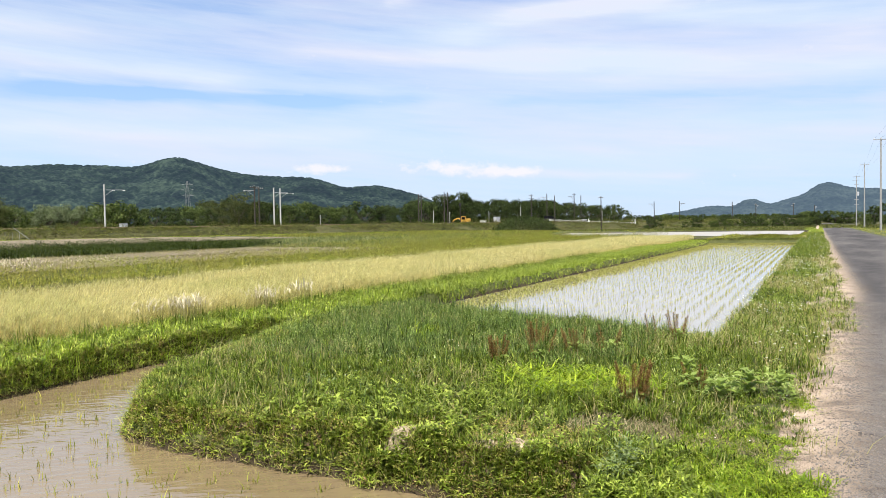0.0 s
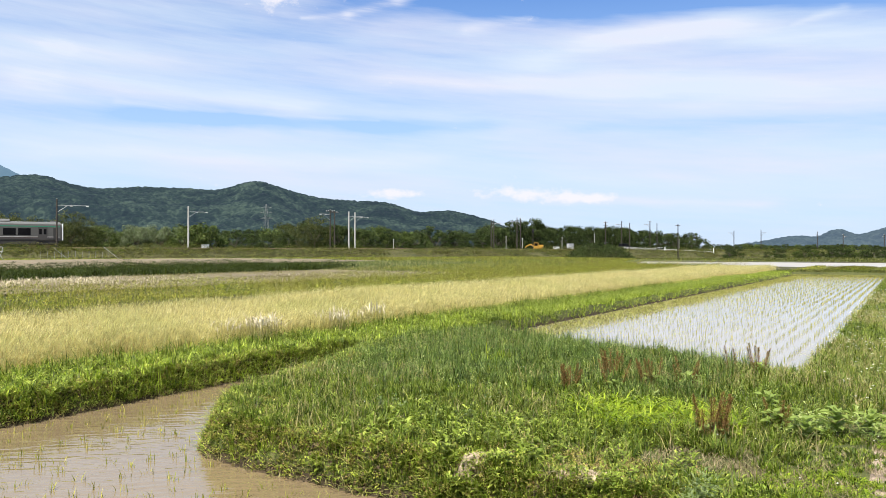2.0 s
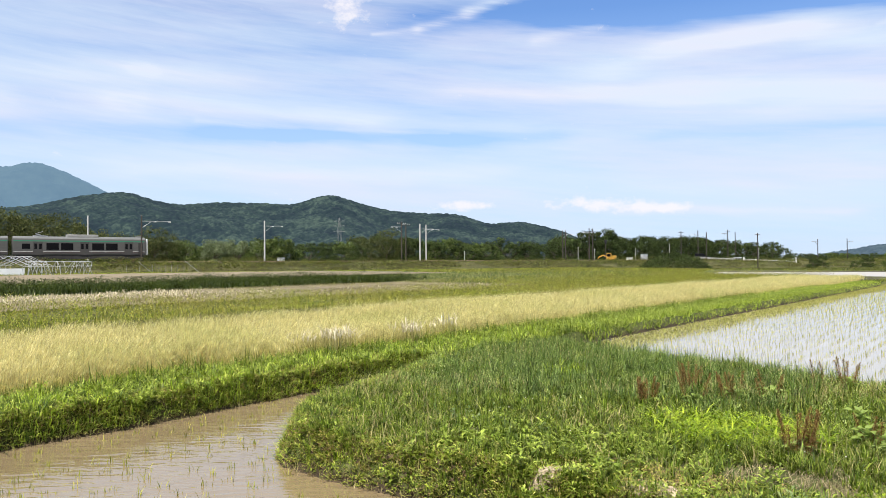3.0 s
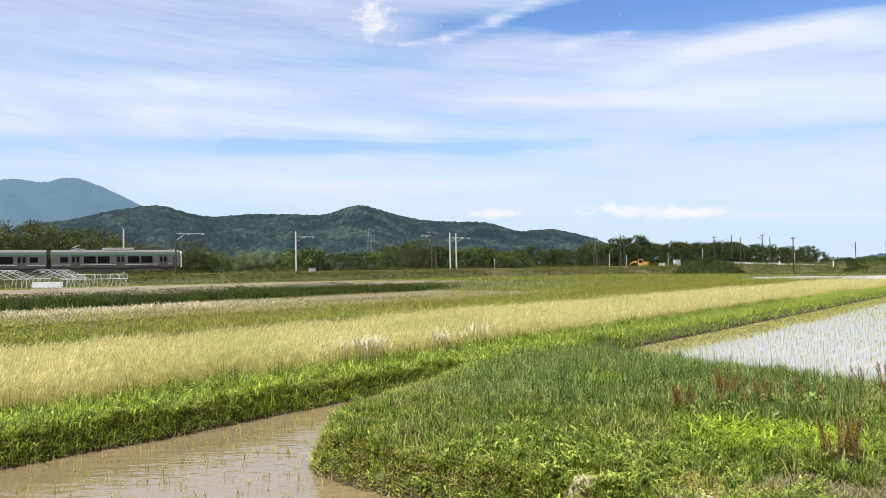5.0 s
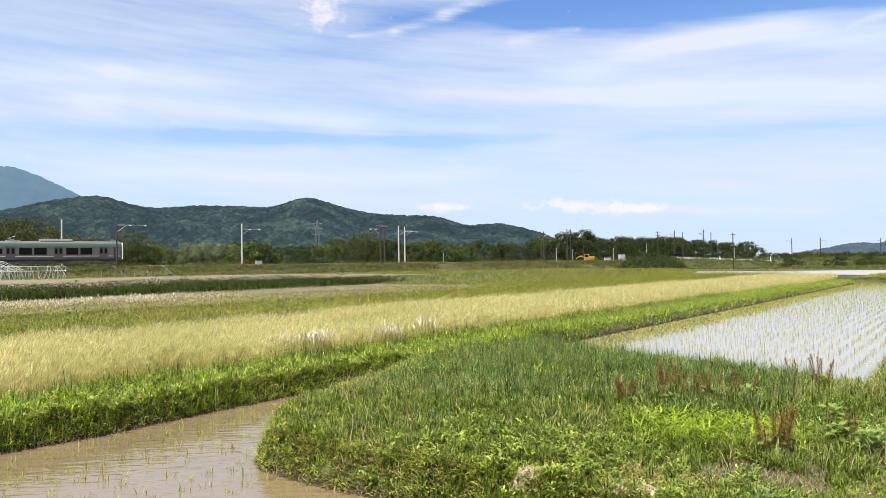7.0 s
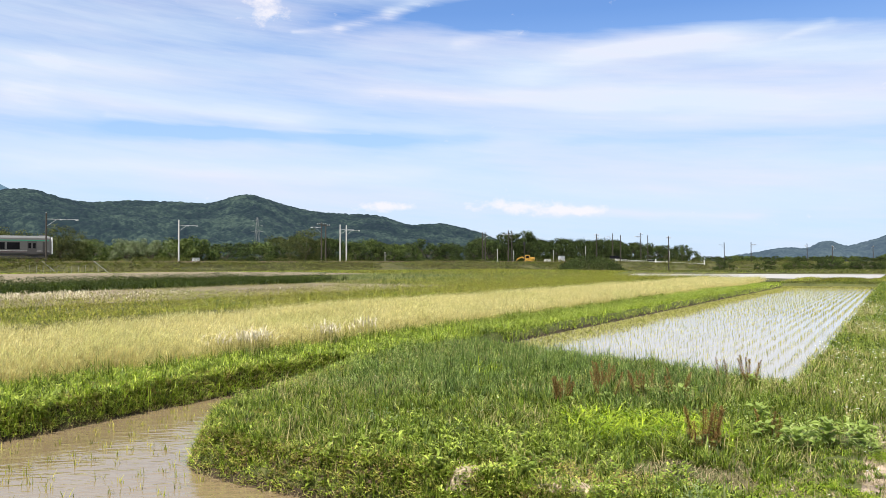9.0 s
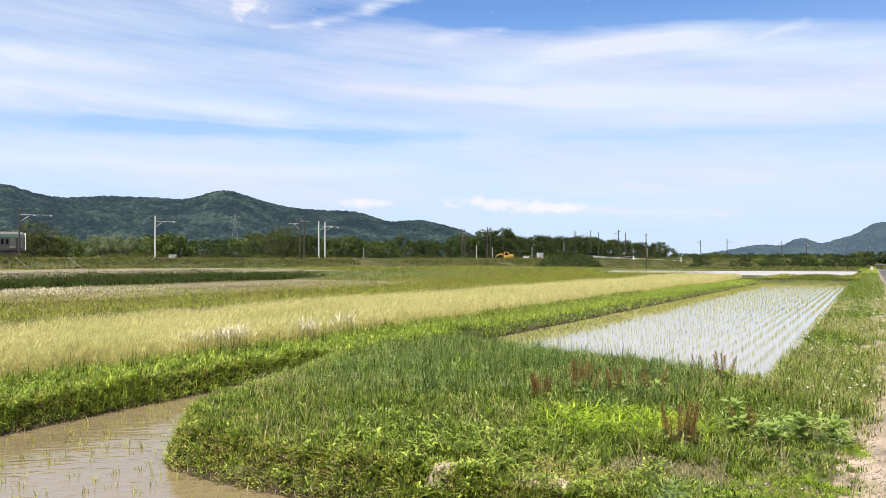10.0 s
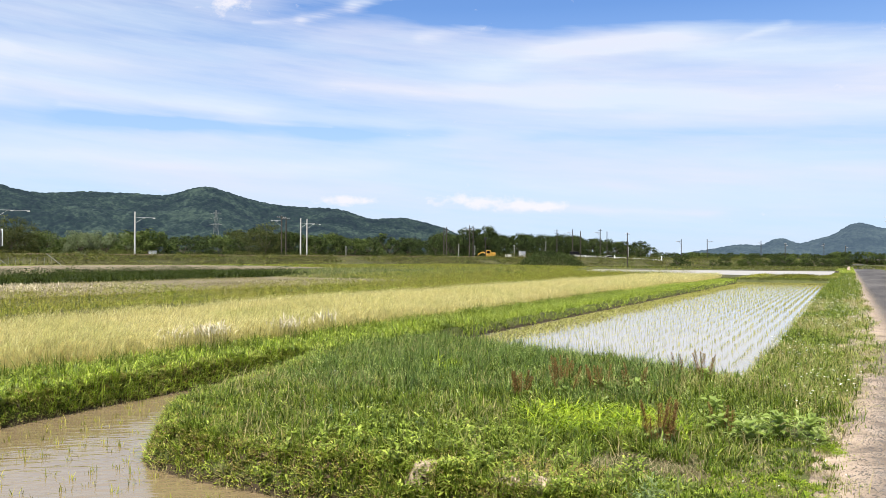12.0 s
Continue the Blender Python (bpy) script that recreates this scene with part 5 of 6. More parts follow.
# ---------------------------------------------------------------- crops
def barley(name, n, x0, x1, y0, y1, wide, seed, label):
    """Stalks in uneven stands, their ears nodding to one side with the wind."""
    g = np.random.default_rng(seed)
    x, y = g.uniform(x0, x1, n), g.uniform(y0, y1, n)
    ragged = -9.55 - 0.5 * (fractal(y * 0.8, y * 0 + 2, 83) - 0.5)
    k = (g.uniform(0, 1, n) < 0.15 + 0.85 * sm((ragged - x) / 0.6)) & (lattice(x * 3.5, y * 3.5, 85) > 0.16)
    x, y = x[k], y[k]
    n = len(x)
    z = land(x, y)
    edge = sm((-9.45 - x) / 0.6) * 0.30 + 0.70
    h = g.normal(0.64, 0.06, n) * edge * (0.84 + 0.22 * fractal(x * 0.5, y * 0.5, 81) + 0.12 * lattice(x * 2.2, y * 2.2, 82))
    gust = 0.7 + 0.8 * fractal(x * 0.35, y * 0.35, 84)
    blades(name, x, y, z, h, np.full(n, 0.0065 * wide), M_BARLEY_STALK, 0.16, 0.12, label, "crop", 0.0, seed, (0.05, 0.04), simple=True)
    q = np.repeat(np.arange(n), 3)
    m = len(q)
    lean = (gust * h)[q]
    blades(name + "_ears", x[q] + 0.11 * lean + g.normal(0, 0.03, m), y[q] + 0.08 * lean + g.normal(0, 0.03, m), z[q] + h[q] * g.uniform(0.42, 0.90, m), h[q] * g.uniform(0.10, 0.21, m), np.full(m, 0.0075 * wide), M_BARLEY, 0.30, 0.42, "nodding golden ears of the ripe crop", "crop", 0.0, seed + 1, (0.22, 0.14), simple=True)


barley("ripe_crop", 50000, -11.4, -9.5, -2, 18, 0.85, 400, "ripe golden crop standing at the field's edge")
barley("ripe_crop", 60000, -15.4, -11.4, -2, 22, 1.0, 410, "ripe golden crop in a long narrow field")
barley("ripe_crop", 60000, -15.4, -9.5, 18, 42, 1.3, 420, "ripe golden crop in a long narrow field")
barley("ripe_crop", 40000, -15.4, -9.5, 42, 70, 2.0, 430, "ripe golden crop at the far end of the field")
x, y, z = scatter(18000, -10.0, -9.2, -2, 36, lambda x, y: x < 0, 440)
blades("crop_edge_grass", x, y, z, rnd(len(x), 0.12, 0.42, 441) * (0.4 + 0.9 * tuft(x, y, 0.5, 28)), rnd(len(x), 0.006, 0.013, 442), M_GRASS, 0.35, 0.6, "green grass growing into the crop's edge", seed=16)


def plumes(n, count, region, spread, hh, wide, seed, label):
    x, y, z = clumped(n, count, *region, lambda x, y: x < 0, spread, seed)
    h = rnd(len(x), *hh, seed + 1)
    blades("plume_stalk", x, y, z, h, np.full(len(x), 0.006 * wide), M_GRASS_DRY, 0.08, 0.1, "thin dry stalks of plume grass", "grass", 0.5, seed)
    blades("plume_grass", x, y, z + h * 0.75, h * 0.35, np.full(len(x), 0.020 * wide), M_PLUME, 0.30, 0.6, label, "grass", 0.2, seed, droop=0.75)


plumes(170, 6, (-9.75, -9.4, 8.9, 10.1), 0.13, (0.42, 0.58), 1.0, 450, "white feathery plume grass at the crop's edge")
plumes(120, 5, (-9.75, -9.4, 11.4, 13.4), 0.13, (0.42, 0.58), 1.0, 460, "white feathery plume grass at the crop's edge")

plumes(2400, 60, (-36, -30.5, 8, 27), 0.7, (0.35, 0.62), 1.2, 490, "thick white feathery plume grass in the fallow field")
plumes(260, 10, (-33, -30.5, 34, 46), 0.7, (0.3, 0.5), 1.4, 480, "pale feathery plume grass in the fallow field")

# young rice, planted in rows
def rice(name, xs, ys, hh, wide, label, seed, per=4, spread=0.018, lost=0.05):
    g = np.random.default_rng(seed)
    X, Y = np.meshgrid(xs, ys)
    x, y = X.ravel() + g.normal(0, 0.022, X.size), Y.ravel() + g.normal(0, 0.03, X.size)
    k = (water_depth(x, y) > 0.12) & (g.uniform(0, 1, X.size) > lost)
    q = np.repeat(np.nonzero(k)[0], per)
    x, y = x[q] + g.normal(0, spread, len(q)), y[q] + g.normal(0, spread, len(q))
    blades(name, x, y, np.full(len(x), -0.04), g.uniform(*hh, len(x)), np.full(len(x), 0.006 * wide), M_RICE, 0.22, 0.25, label, "rice", 0.0, seed)


rice("rice_seedlings", np.arange(-7.55, -1.4, 0.30), np.arange(11, 30, 0.19), (0.09, 0.19), 1.0, "young rice seedlings in straight rows in the water", 500)
rice("rice_seedlings", np.arange(-7.55, -1.4, 0.30), np.arange(30, 67, 0.19), (0.09, 0.18), 1.8, "young rice seedlings in straight rows in the water", 510, 3)
rice("rice_seedlings_muddy", np.arange(-8.0, -1.4, 0.30), np.arange(-4, 11, 0.22), (0.07, 0.15), 1.2, "sparse young rice seedlings in muddy water", 520, 8, 0.03, lost=0.4)
g = np.random.default_rng(530)
x, y = g.uniform(-8.0, -6.5, 34000), g.uniform(13, 67, 34000)
k = (water_depth(x, y) > -0.02) & (g.uniform(0, 1, 34000) < sm((-6.5 - x - 0.6 * (fractal(x * 0.6, y * 0.3, 535) - 0.5)) / 1.0))
x, y = x[k], y[k]
blades("floating_weed", x, y, np.full(len(x), -0.01), rnd(len(x), 0.03, 0.10, 531), rnd(len(x), 0.012, 0.03, 532), M_FLOAT, 0.9, 0.8, "yellow-green weed along the paddy's edge", seed=17)
x, y = g.uniform(-8.0, -1.4, 5000), g.uniform(65.3, 67.2, 5000)
blades("floating_weed", x, y, np.full(len(x), -0.01), rnd(len(x), 0.06, 0.2, 533), rnd(len(x), 0.02, 0.04, 534), M_FLOAT, 0.5, 0.5, "yellow-green weed along the paddy's far end", seed=18)

# weedy fields up to the railway
def weedy(name, n, x0, x1, y0, y1, hh, ww, mat, label, seed, keep=lambda x, y: x < 1e3):
    x, y, z = scatter(n, x0, x1, y0, y1, keep, seed)
    u, off = rail_uv(x, y)
    k = off > 9.0
    x, y, z = x[k], y[k], z[k]
    blades(name, x, y, z, rnd(len(x), *hh, seed + 1) * (0.5 + fractal(x * 0.15, y * 0.15, seed)), rnd(len(x), *ww, seed + 2), mat, 0.35, 0.4, label, "grass", 0.0, seed, simple=True)


weedy("fallow_weeds", 52000, -26, -15.3, 0, 74, (0.10, 0.32), (0.014, 0.03), M_WEED, "mixed green and yellow weeds of the fallow field", 600)
weedy("fallow_weeds", 30000, -46, -26, 2, 110, (0.20, 0.55), (0.02, 0.045), M_WEED, "mixed green and yellow weeds of the fallow field", 610, lambda x, y: (x > -31 + 2 * (fractal(y * 0.2, y * 0, 611) - 0.5)) | (y > 56))
weedy("pale_grass", 34000, -47, -30, 3, 64, (0.08, 0.26), (0.02, 0.04), M_PALE, "dense beige dry grass along the fallow field", 680)
weedy("green_crop_strip", 34000, -62, -47.5, 10, 74, (0.25, 0.62), (0.05, 0.10), M_STRIP, "dense dark green strip of tall weeds between the fields", 620, lambda x, y: y < 50 + 26 * fractal(x * 0.3, y * 0.1, 629))
x, y, z = clumped(40000, 560, -62, -47, 10, 74, lambda x, y: y < 50 + 26 * fractal(x * 0.3, y * 0.1, 629), 0.5, 624)
leaves("green_crop_strip", x, y, z + rnd(len(x), 0.05, 0.80, 625) * (0.5 + 0.8 * fractal(x * 0.4, y * 0.4, 628)), rnd(len(x), 0.07, 0.16, 626), M_STRIP, "bushy dark green weeds between the fields", "weed", 0.3, 0.6, 627, 1.2, flat_leaf=True)
weedy("tall_meadow", 30000, -64, -30, 54, 112, (0.15, 0.45), (0.03, 0.07), M_MEADOW, "pale grey-green tall grass of the meadow", 685, lambda x, y: (x > -46) | (y > 52 + 22 * fractal(x * 0.3, y * 0.1, 629)))
weedy("fallow_weeds", 14000, -9.5, -0.8, 71, 101, (0.15, 0.35), (0.03, 0.06), M_WEED, "green weeds between the two flooded paddies", 655)
weedy("fallow_weeds", 22000, -76, -20, 92, 150, (0.2, 0.5), (0.06, 0.12), M_WEED, "pale weedy meadow before the railway", 630)
weedy("fallow_weeds", 12000, -110, -73, 40, 130, (0.15, 0.35), (0.07, 0.14), M_WEED, "thin weeds at the embankment's foot", 640, lambda x, y: (x < -104) | (y > 98))
g = np.random.default_rng(645)
u, off = g.uniform(-60, 150, 12000), g.uniform(11.5, 14.0, 12000)
x, y = rail_xy(u, off)
blades("foot_grass", x, y, land(x, y), g.uniform(0.1, 0.3, 12000), g.uniform(0.04, 0.09, 12000), M_GRASS_BANK, 0.4, 0.5, "light green grass along the embankment's foot", "grass", 0.0, 646, simple=True)
weedy("fallow_weeds", 14000, -50, 0, 74, 101, (0.06, 0.18), (0.04, 0.08), M_WEED, "weedy meadow before the far paddy", 650)
weedy("fallow_weeds", 20000, -60, 30, 151, 260, (0.15, 0.40), (0.10, 0.22), M_WEED_DARK, "dark weedy meadow behind the far paddy", 660)
weedy("fallow_weeds", 14000, 5.3, 40, 20, 190, (0.06, 0.18), (0.05, 0.12), M_WEED, "weedy grass on the far side of the road", 670)

x, y, z = clumped(150000, 2300, -33, -15.5, 2, 95, lambda x, y: x > -31.5 + 3 * (fractal(y * 0.25, y * 0, 695) - 0.5), 0.55, 690)
leaves("fallow_clumps", x, y, z + rnd(len(x), 0.02, 0.70, 691) * (0.35 + 1.2 * fractal(x * 0.5, y * 0.5, 694)), rnd(len(x), 0.035, 0.080, 692), M_WEED, "leafy weed clumps of the fallow field", "weed", 0.3, 0.5, 693, 1.2, flat_leaf=True)

# shrubs and weeds on the embankment's slope
g = np.random.default_rng(700)
n = 42000
u, off = g.uniform(-110, 300, n), g.uniform(4.2, 12.0, n)
x, y = rail_xy(u, off)
z = np.interp(off, [3.5, 5.5, 6.5, 7.5, 8.5, 9.5, 10.5, 12], [2.25, 2.2, 1.95, 1.65, 1.35, 1.0, 0.7, 0.35]) - 0.1
hh = rnd(n, 0.15, 0.5, 701) * (0.4 + 1.1 * fractal(u * 0.12, off * 0.3, 702))
blades("embankment_weeds", x, y, z, hh, rnd(n, 0.06, 0.16, 703), M_WEED_DARK, 0.4, 0.5, "rough dark weeds on the railway embankment", "grass", 0.0, 704, simple=True)
k = fractal(u * 0.06, off * 0.2, 705) > 0.60
blades("embankment_weeds", x[k], y[k], z[k], hh[k] * 0.9, rnd(int(k.sum()), 0.08, 0.18, 706), M_WEED, 0.4, 0.5, "yellowed weeds on the railway embankment", "grass", 0.0, 707, simple=True)

g = np.random.default_rng(720)
n = 36000
u, off = g.uniform(-90, 260, n), g.uniform(4.4, 11.8, n)
k = fractal(u * 0.16, off * 0.35, 721) > 0.40
u, off = u[k], off[k]
x, y = rail_xy(u, off)
z = np.interp(off, [3.5, 5.5, 6.5, 7.5, 8.5, 9.5, 10.5, 12], [2.25, 2.2, 1.95, 1.65, 1.35, 1.0, 0.7, 0.35])
leaves("embankment_scrub", x, y, z + g.uniform(0, 1, len(u)) * 0.9 * np.clip(fractal(u * 0.3, off * 0.5, 722) - 0.3, 0.02, 1), g.uniform(0.14, 0.42, len(u)), M_WEED_DARK, "low dark scrub on the railway embankment", "scrub", 0.4, 0.7, 723, 1.0, flat_leaf=True)

# bushes on the upper slope
g = np.random.default_rng(730)
n = 60000
u, off = g.uniform(-90, 260, n), g.uniform(4.6, 8.5, n)
top = np.clip(1.9 * fractal(u * 0.22, off * 0.35, 731) - 0.45, 0, 1)
k = g.uniform(0, 1, n) < top + 0.15
u, off, top = u[k], off[k], top[k]
x, y = rail_xy(u, off)
z = np.interp(off, [3.5, 5.5, 6.5, 7.5, 8.5], [2.25, 2.2, 1.95, 1.65, 1.35])
leaves("embankment_bushes", x, y, z + g.uniform(0, 1, len(u)) ** 0.8 * (0.15 + 1.05 * top), g.uniform(0.09, 0.22, len(u)), M_BUSH, "olive green bushes along the embankment", "scrub", 0.4, 0.6, 732, 1.0, flat_leaf=True)

# weeds on the embankment's shoulder
g = np.random.default_rng(740)
n = 14000
u, off = g.uniform(-100, 300, n), g.uniform(2.9, 5.6, n)
x, y = rail_xy(u, off)
blades("embankment_weeds", x, y, np.full(n, 2.1), rnd(n, 0.3, 0.95, 741) * (0.3 + 1.2 * fractal(u * 0.2, off, 742)), rnd(n, 0.06, 0.14, 743), M_WEED_DARK, 0.4, 0.5, "dark weeds along the embankment's shoulder", "grass", 0.0, 744, simple=True)

# ---------------------------------------------------------------- trees
def tree(label, height, spread, mat, seed, clumps=34, per=120, leaf=0.135, low=0.06):
    """A trunk with limbs, and a crown of leaf clumps with gaps between them."""
    g = np.random.default_rng(seed)
    ob = empty("tree", Matrix(), label, "tree", "trees behind the railway")
    bm = bmesh.new()
    rod(bm, (0, 0, -0.3), (0.1, 0.05, height * 0.5), 0.16, 0.09, 8)
    tips = []
    for k in range(7):
        a = k * 2.4 + g.uniform(0, 0.8)
        r = spread * g.uniform(0.35, 0.75)
        p = (math.cos(a) * r, math.sin(a) * r, height * g.uniform(0.45, 0.85))
        rod(bm, (0.05, 0.02, height * g.uniform(0.2, 0.45)), p, 0.06, 0.02, 6)
        tips.append(p)
    part("trunk", bm, M_BARK, ob, "dark bark trunk with limbs")
    cs = []
    for k in range(clumps):
        a, q = g.uniform(0, 2 * np.pi), g.uniform(0, 1)
        zz = low + (1 - low) * q
        wide = math.sqrt(max(0.05, 1 - ((zz - 0.5) / 0.56) ** 2))
        r = spread * wide * math.sqrt(g.uniform(0.1, 1))
        cs.append((math.cos(a) * r, math.sin(a) * r, height * (zz - 0.06), g.uniform(0.4, 0.85) * spread * 0.42))
    cs = np.array(cs)
    i = np.repeat(np.arange(clumps), per)
    n = len(i)
    d = g.normal(0, 1, (n, 3))
    d /= np.linalg.norm(d, axis=1, keepdims=True)
    rad = cs[i, 3] * g.uniform(0.55, 1.05, n)
    P = cs[i, :3] + d * rad[:, None] * np.array([1, 1, 0.75])
    nrm = d + g.normal(0, 0.55, (n, 3))
    nrm /= np.linalg.norm(nrm, axis=1, keepdims=True)
    t1 = np.cross(nrm, g.normal(0, 1, (n, 3)))
    t1 /= np.linalg.norm(t1, axis=1, keepdims=True)
    t2 = np.cross(nrm, t1)
    s = (leaf * g.uniform(0.6, 1.3, n))[:, None]
    V = np.stack([P - t1 * s, P + t2 * s * 0.6, P + t1 * s, P - t2 * s * 0.6], 1).reshape(-1, 3)
    crown = mesh_ob("crown", V, np.arange(n * 4).reshape(-1, 4), mat, ob)
    tagged(crown, "uneven leafy crown")
    return ob


KINDS = [tree("dark green broadleaf tree behind the railway", 6.2, 2.9, M_TREE, 1), tree("dark green broadleaf tree behind the railway", 5.0, 3.2, M_TREE, 2), tree("tall dark green tree behind the railway", 8.0, 2.9, M_TREE, 3, 40),
         tree("pale grey-green willow behind the railway", 5.0, 3.0, M_TREE_PALE, 4), tree("fresh green bushy tree behind the railway", 5.2, 3.4, M_TREE_LIGHT, 5), tree("fresh green bushy tree behind the railway", 4.2, 3.0, M_TREE_LIGHT, 6), tree("big dark green tree with a broad crown behind the railway", 10.0, 4.3, M_TREE, 7, 70, 120, 0.15), tree("tall thin olive brown tree behind the railway", 9.0, 4.0, M_TREE_OLIVE, 8, 60, 70, 0.13)]
g = np.random.default_rng(800)
used = [False] * len(KINDS)


def plant(kind, x, y, z, scale, turn):
    ob = KINDS[kind]
    m = pose(x, y, z, 0, 0, turn)
    if used[kind]:
        ob = copy_thing(ob, m)
    else:
        ob.matrix_basis = m
        used[kind] = True
    ob.scale = (scale, scale, scale * 1.0)
    return ob


# along the line: how tall the woods stand, from the south end of the view to the far end
for row, (off0, gap) in enumerate(((-15, 4.4), (-23, 5.2), (-31, 8.0))):
    u = -70.0
    while u < 345:
        u += gap * g.uniform(0.75, 1.3)
        tall = float(np.interp(u, [-70, -30, -10, -6, -1.6, 1.8, 4, 9, 14, 22, 38, 46, 54, 60, 67, 73, 78, 85, 93, 107, 113, 119, 128, 133, 149, 160, 174, 185, 193, 202, 212, 345], [11.0, 12.2, 12.4, 11.2, 9.2, 7.4, 8.3, 7.4, 6.2, 6.8, 6.3, 6.1, 8.2, 8.9, 7.8, 7.5, 6.2, 8.0, 7.3, 7.5, 9.0, 10.3, 8.2, 9.0, 9.3, 10.3, 8.7, 8.1, 7.4, 5.2, 4.3, 4.6]))
        tall = (tall - 0.8) * g.uniform(0.85, 1.1) + row * 0.3
        pale = 8 < u < 34
        kind = int(g.choice([3, 4, 5, 4] if pale else ([0, 1, 2, 0, 4] if u < 100 or u > 112 else [0, 1, 2])))
        if tall > 7.6:
            kind = 6
        if u < 9 or 52 < u < 57:
            kind = 7
        base = (6.2, 5.0, 8.0, 5.0, 5.2, 4.2, 10.0, 9.0)[kind]
        off = off0 + g.uniform(-2.5, 2.5)
        x, y = rail_xy(u, off)
        plant(kind, float(x), float(y), 0.9 if row == 0 else 0.5, tall / base, float(g.uniform(0, 360)))
for u, off, size in ((55.5, -13.5, 1.02), (7.0, -13.5, 0.96), (9.5, -14.5, 0.82), (120.5, -14.0, 1.02)):
    x, y = rail_xy(u, off)
    plant(7 if u < 60 else 6, float(x), float(y), 0.9, size, u * 53 % 360)
# undergrowth at the trees' feet
g2 = np.random.default_rng(810)
n = 30000
u, off = g2.uniform(-70, 300, n), g2.uniform(-16, -8.5, n)
x, y = rail_xy(u, off)
leaves("undergrowth", x, y, 1.0 + g2.uniform(0, 1, n) * (0.5 + 3.2 * fractal(u * 0.15, off * 0.2, 811)) * sm((-7.5 - off) / 3), g2.uniform(0.14, 0.34, n), M_TREE, "dark undergrowth at the foot of the trees", "bush", 0.4, 0.6, 812, 1.0, flat_leaf=True)
# low far woods on the plain, towards the road's end
for k in range(70):
    x = float(g.uniform(-70, 60))
    y = 300 + float(g.uniform(0, 160)) + abs(x) * 0.3
    u, off = rail_uv(x, y)
    if -12 < off < 14 or (-1 < x < 8):
        continue
    kind = int(g.choice([0, 1, 4]))
    plant(kind, x, y, 0.0, float(g.uniform(0.55, 1.0)), float(g.uniform(0, 360)))
for x, y, s, kind in ((14, 240, 0.85, 0), (20, 246, 1.0, 1), (26, 250, 1.05, 0), (11.5, 260, 0.8, 4), (17, 265, 0.85, 2), (33, 245, 1.0, 1), (-41, 214, 0.55, 1), (-39.5, 219, 0.5, 0), (-43, 224, 0.5, 1)):
    plant(kind, x, y, 0.1, s, x * 31 % 360)


for k in range(64):
    x = -58 + k * 0.93 + float(g.uniform(-1, 1))
    y = 246 + float(g.uniform(-10, 30))
    u, off = rail_uv(x, y)
    if off > 12:
        plant(int(g.choice([0, 1, 1, 4])), x, y, 0.0, float(g.uniform(0.35, 0.68)), float(g.uniform(0, 360)))


# bushes where the road ends
for k in range(16):
    plant(int(g.choice([0, 1, 4])), -9 + k * 1.5 + float(g.uniform(-0.6, 0.6)), 346 + float(g.uniform(0, 9)), 0.0, float(g.uniform(0.55, 1.05)), float(g.uniform(0, 360)))


# the thicket before the line
def thicket(x, y, z, length, depth, height, seed):
    g = np.random.default_rng(seed)
    ob = empty("thicket", pose(x, y, z, 0, 0, 90 - 21.5), "dense dark green thicket at the embankment's foot", "bush")
    bm = bmesh.new()
    for k in range(12):
        a = g.uniform(-0.45, 0.45) * length
        rod(bm, (a, 0, -0.2), (a + g.normal(0, 0.5), g.normal(0, 0.6), height * 0.8), 0.04, 0.015, 5)
    part("stems", bm, M_BARK, ob)
    n = 9000
    P = np.stack([g.uniform(-1, 1, n), g.normal(0, 0.42, n), g.uniform(0, 1, n)], -1)
    top = (1 - np.abs(P[:, 0]) ** 3) * (0.72 + 0.5 * fractal(P[:, 0] * 5 + 9, P[:, 1] * 2 + 9, seed)) * np.clip(1 - 0.5 * P[:, 1] ** 2, 0.2, 1)
    P = P * np.array([length / 2, depth / 2, 1])
    P[:, 2] = P[:, 2] ** 0.6 * top * height
    s = g.uniform(0.08, 0.17, (n, 1))
    t1, t2 = g.normal(0, 1, (n, 3)), g.normal(0, 1, (n, 3))
    t1 /= np.linalg.norm(t1, axis=1, keepdims=True)
    t2 = np.cross(t1, t2)
    t2 /= np.linalg.norm(t2, axis=1, keepdims=True)
    V = np.stack([P - t1 * s, P + t2 * s * 0.6, P + t1 * s, P - t2 * s * 0.6], 1).reshape(-1, 3)
    mesh_ob("foliage", V, np.arange(n * 4).reshape(-1, 4), M_TREE, ob)


thicket(-62.5, 174.7, 0.1, 21, 7, 3.9, 5)

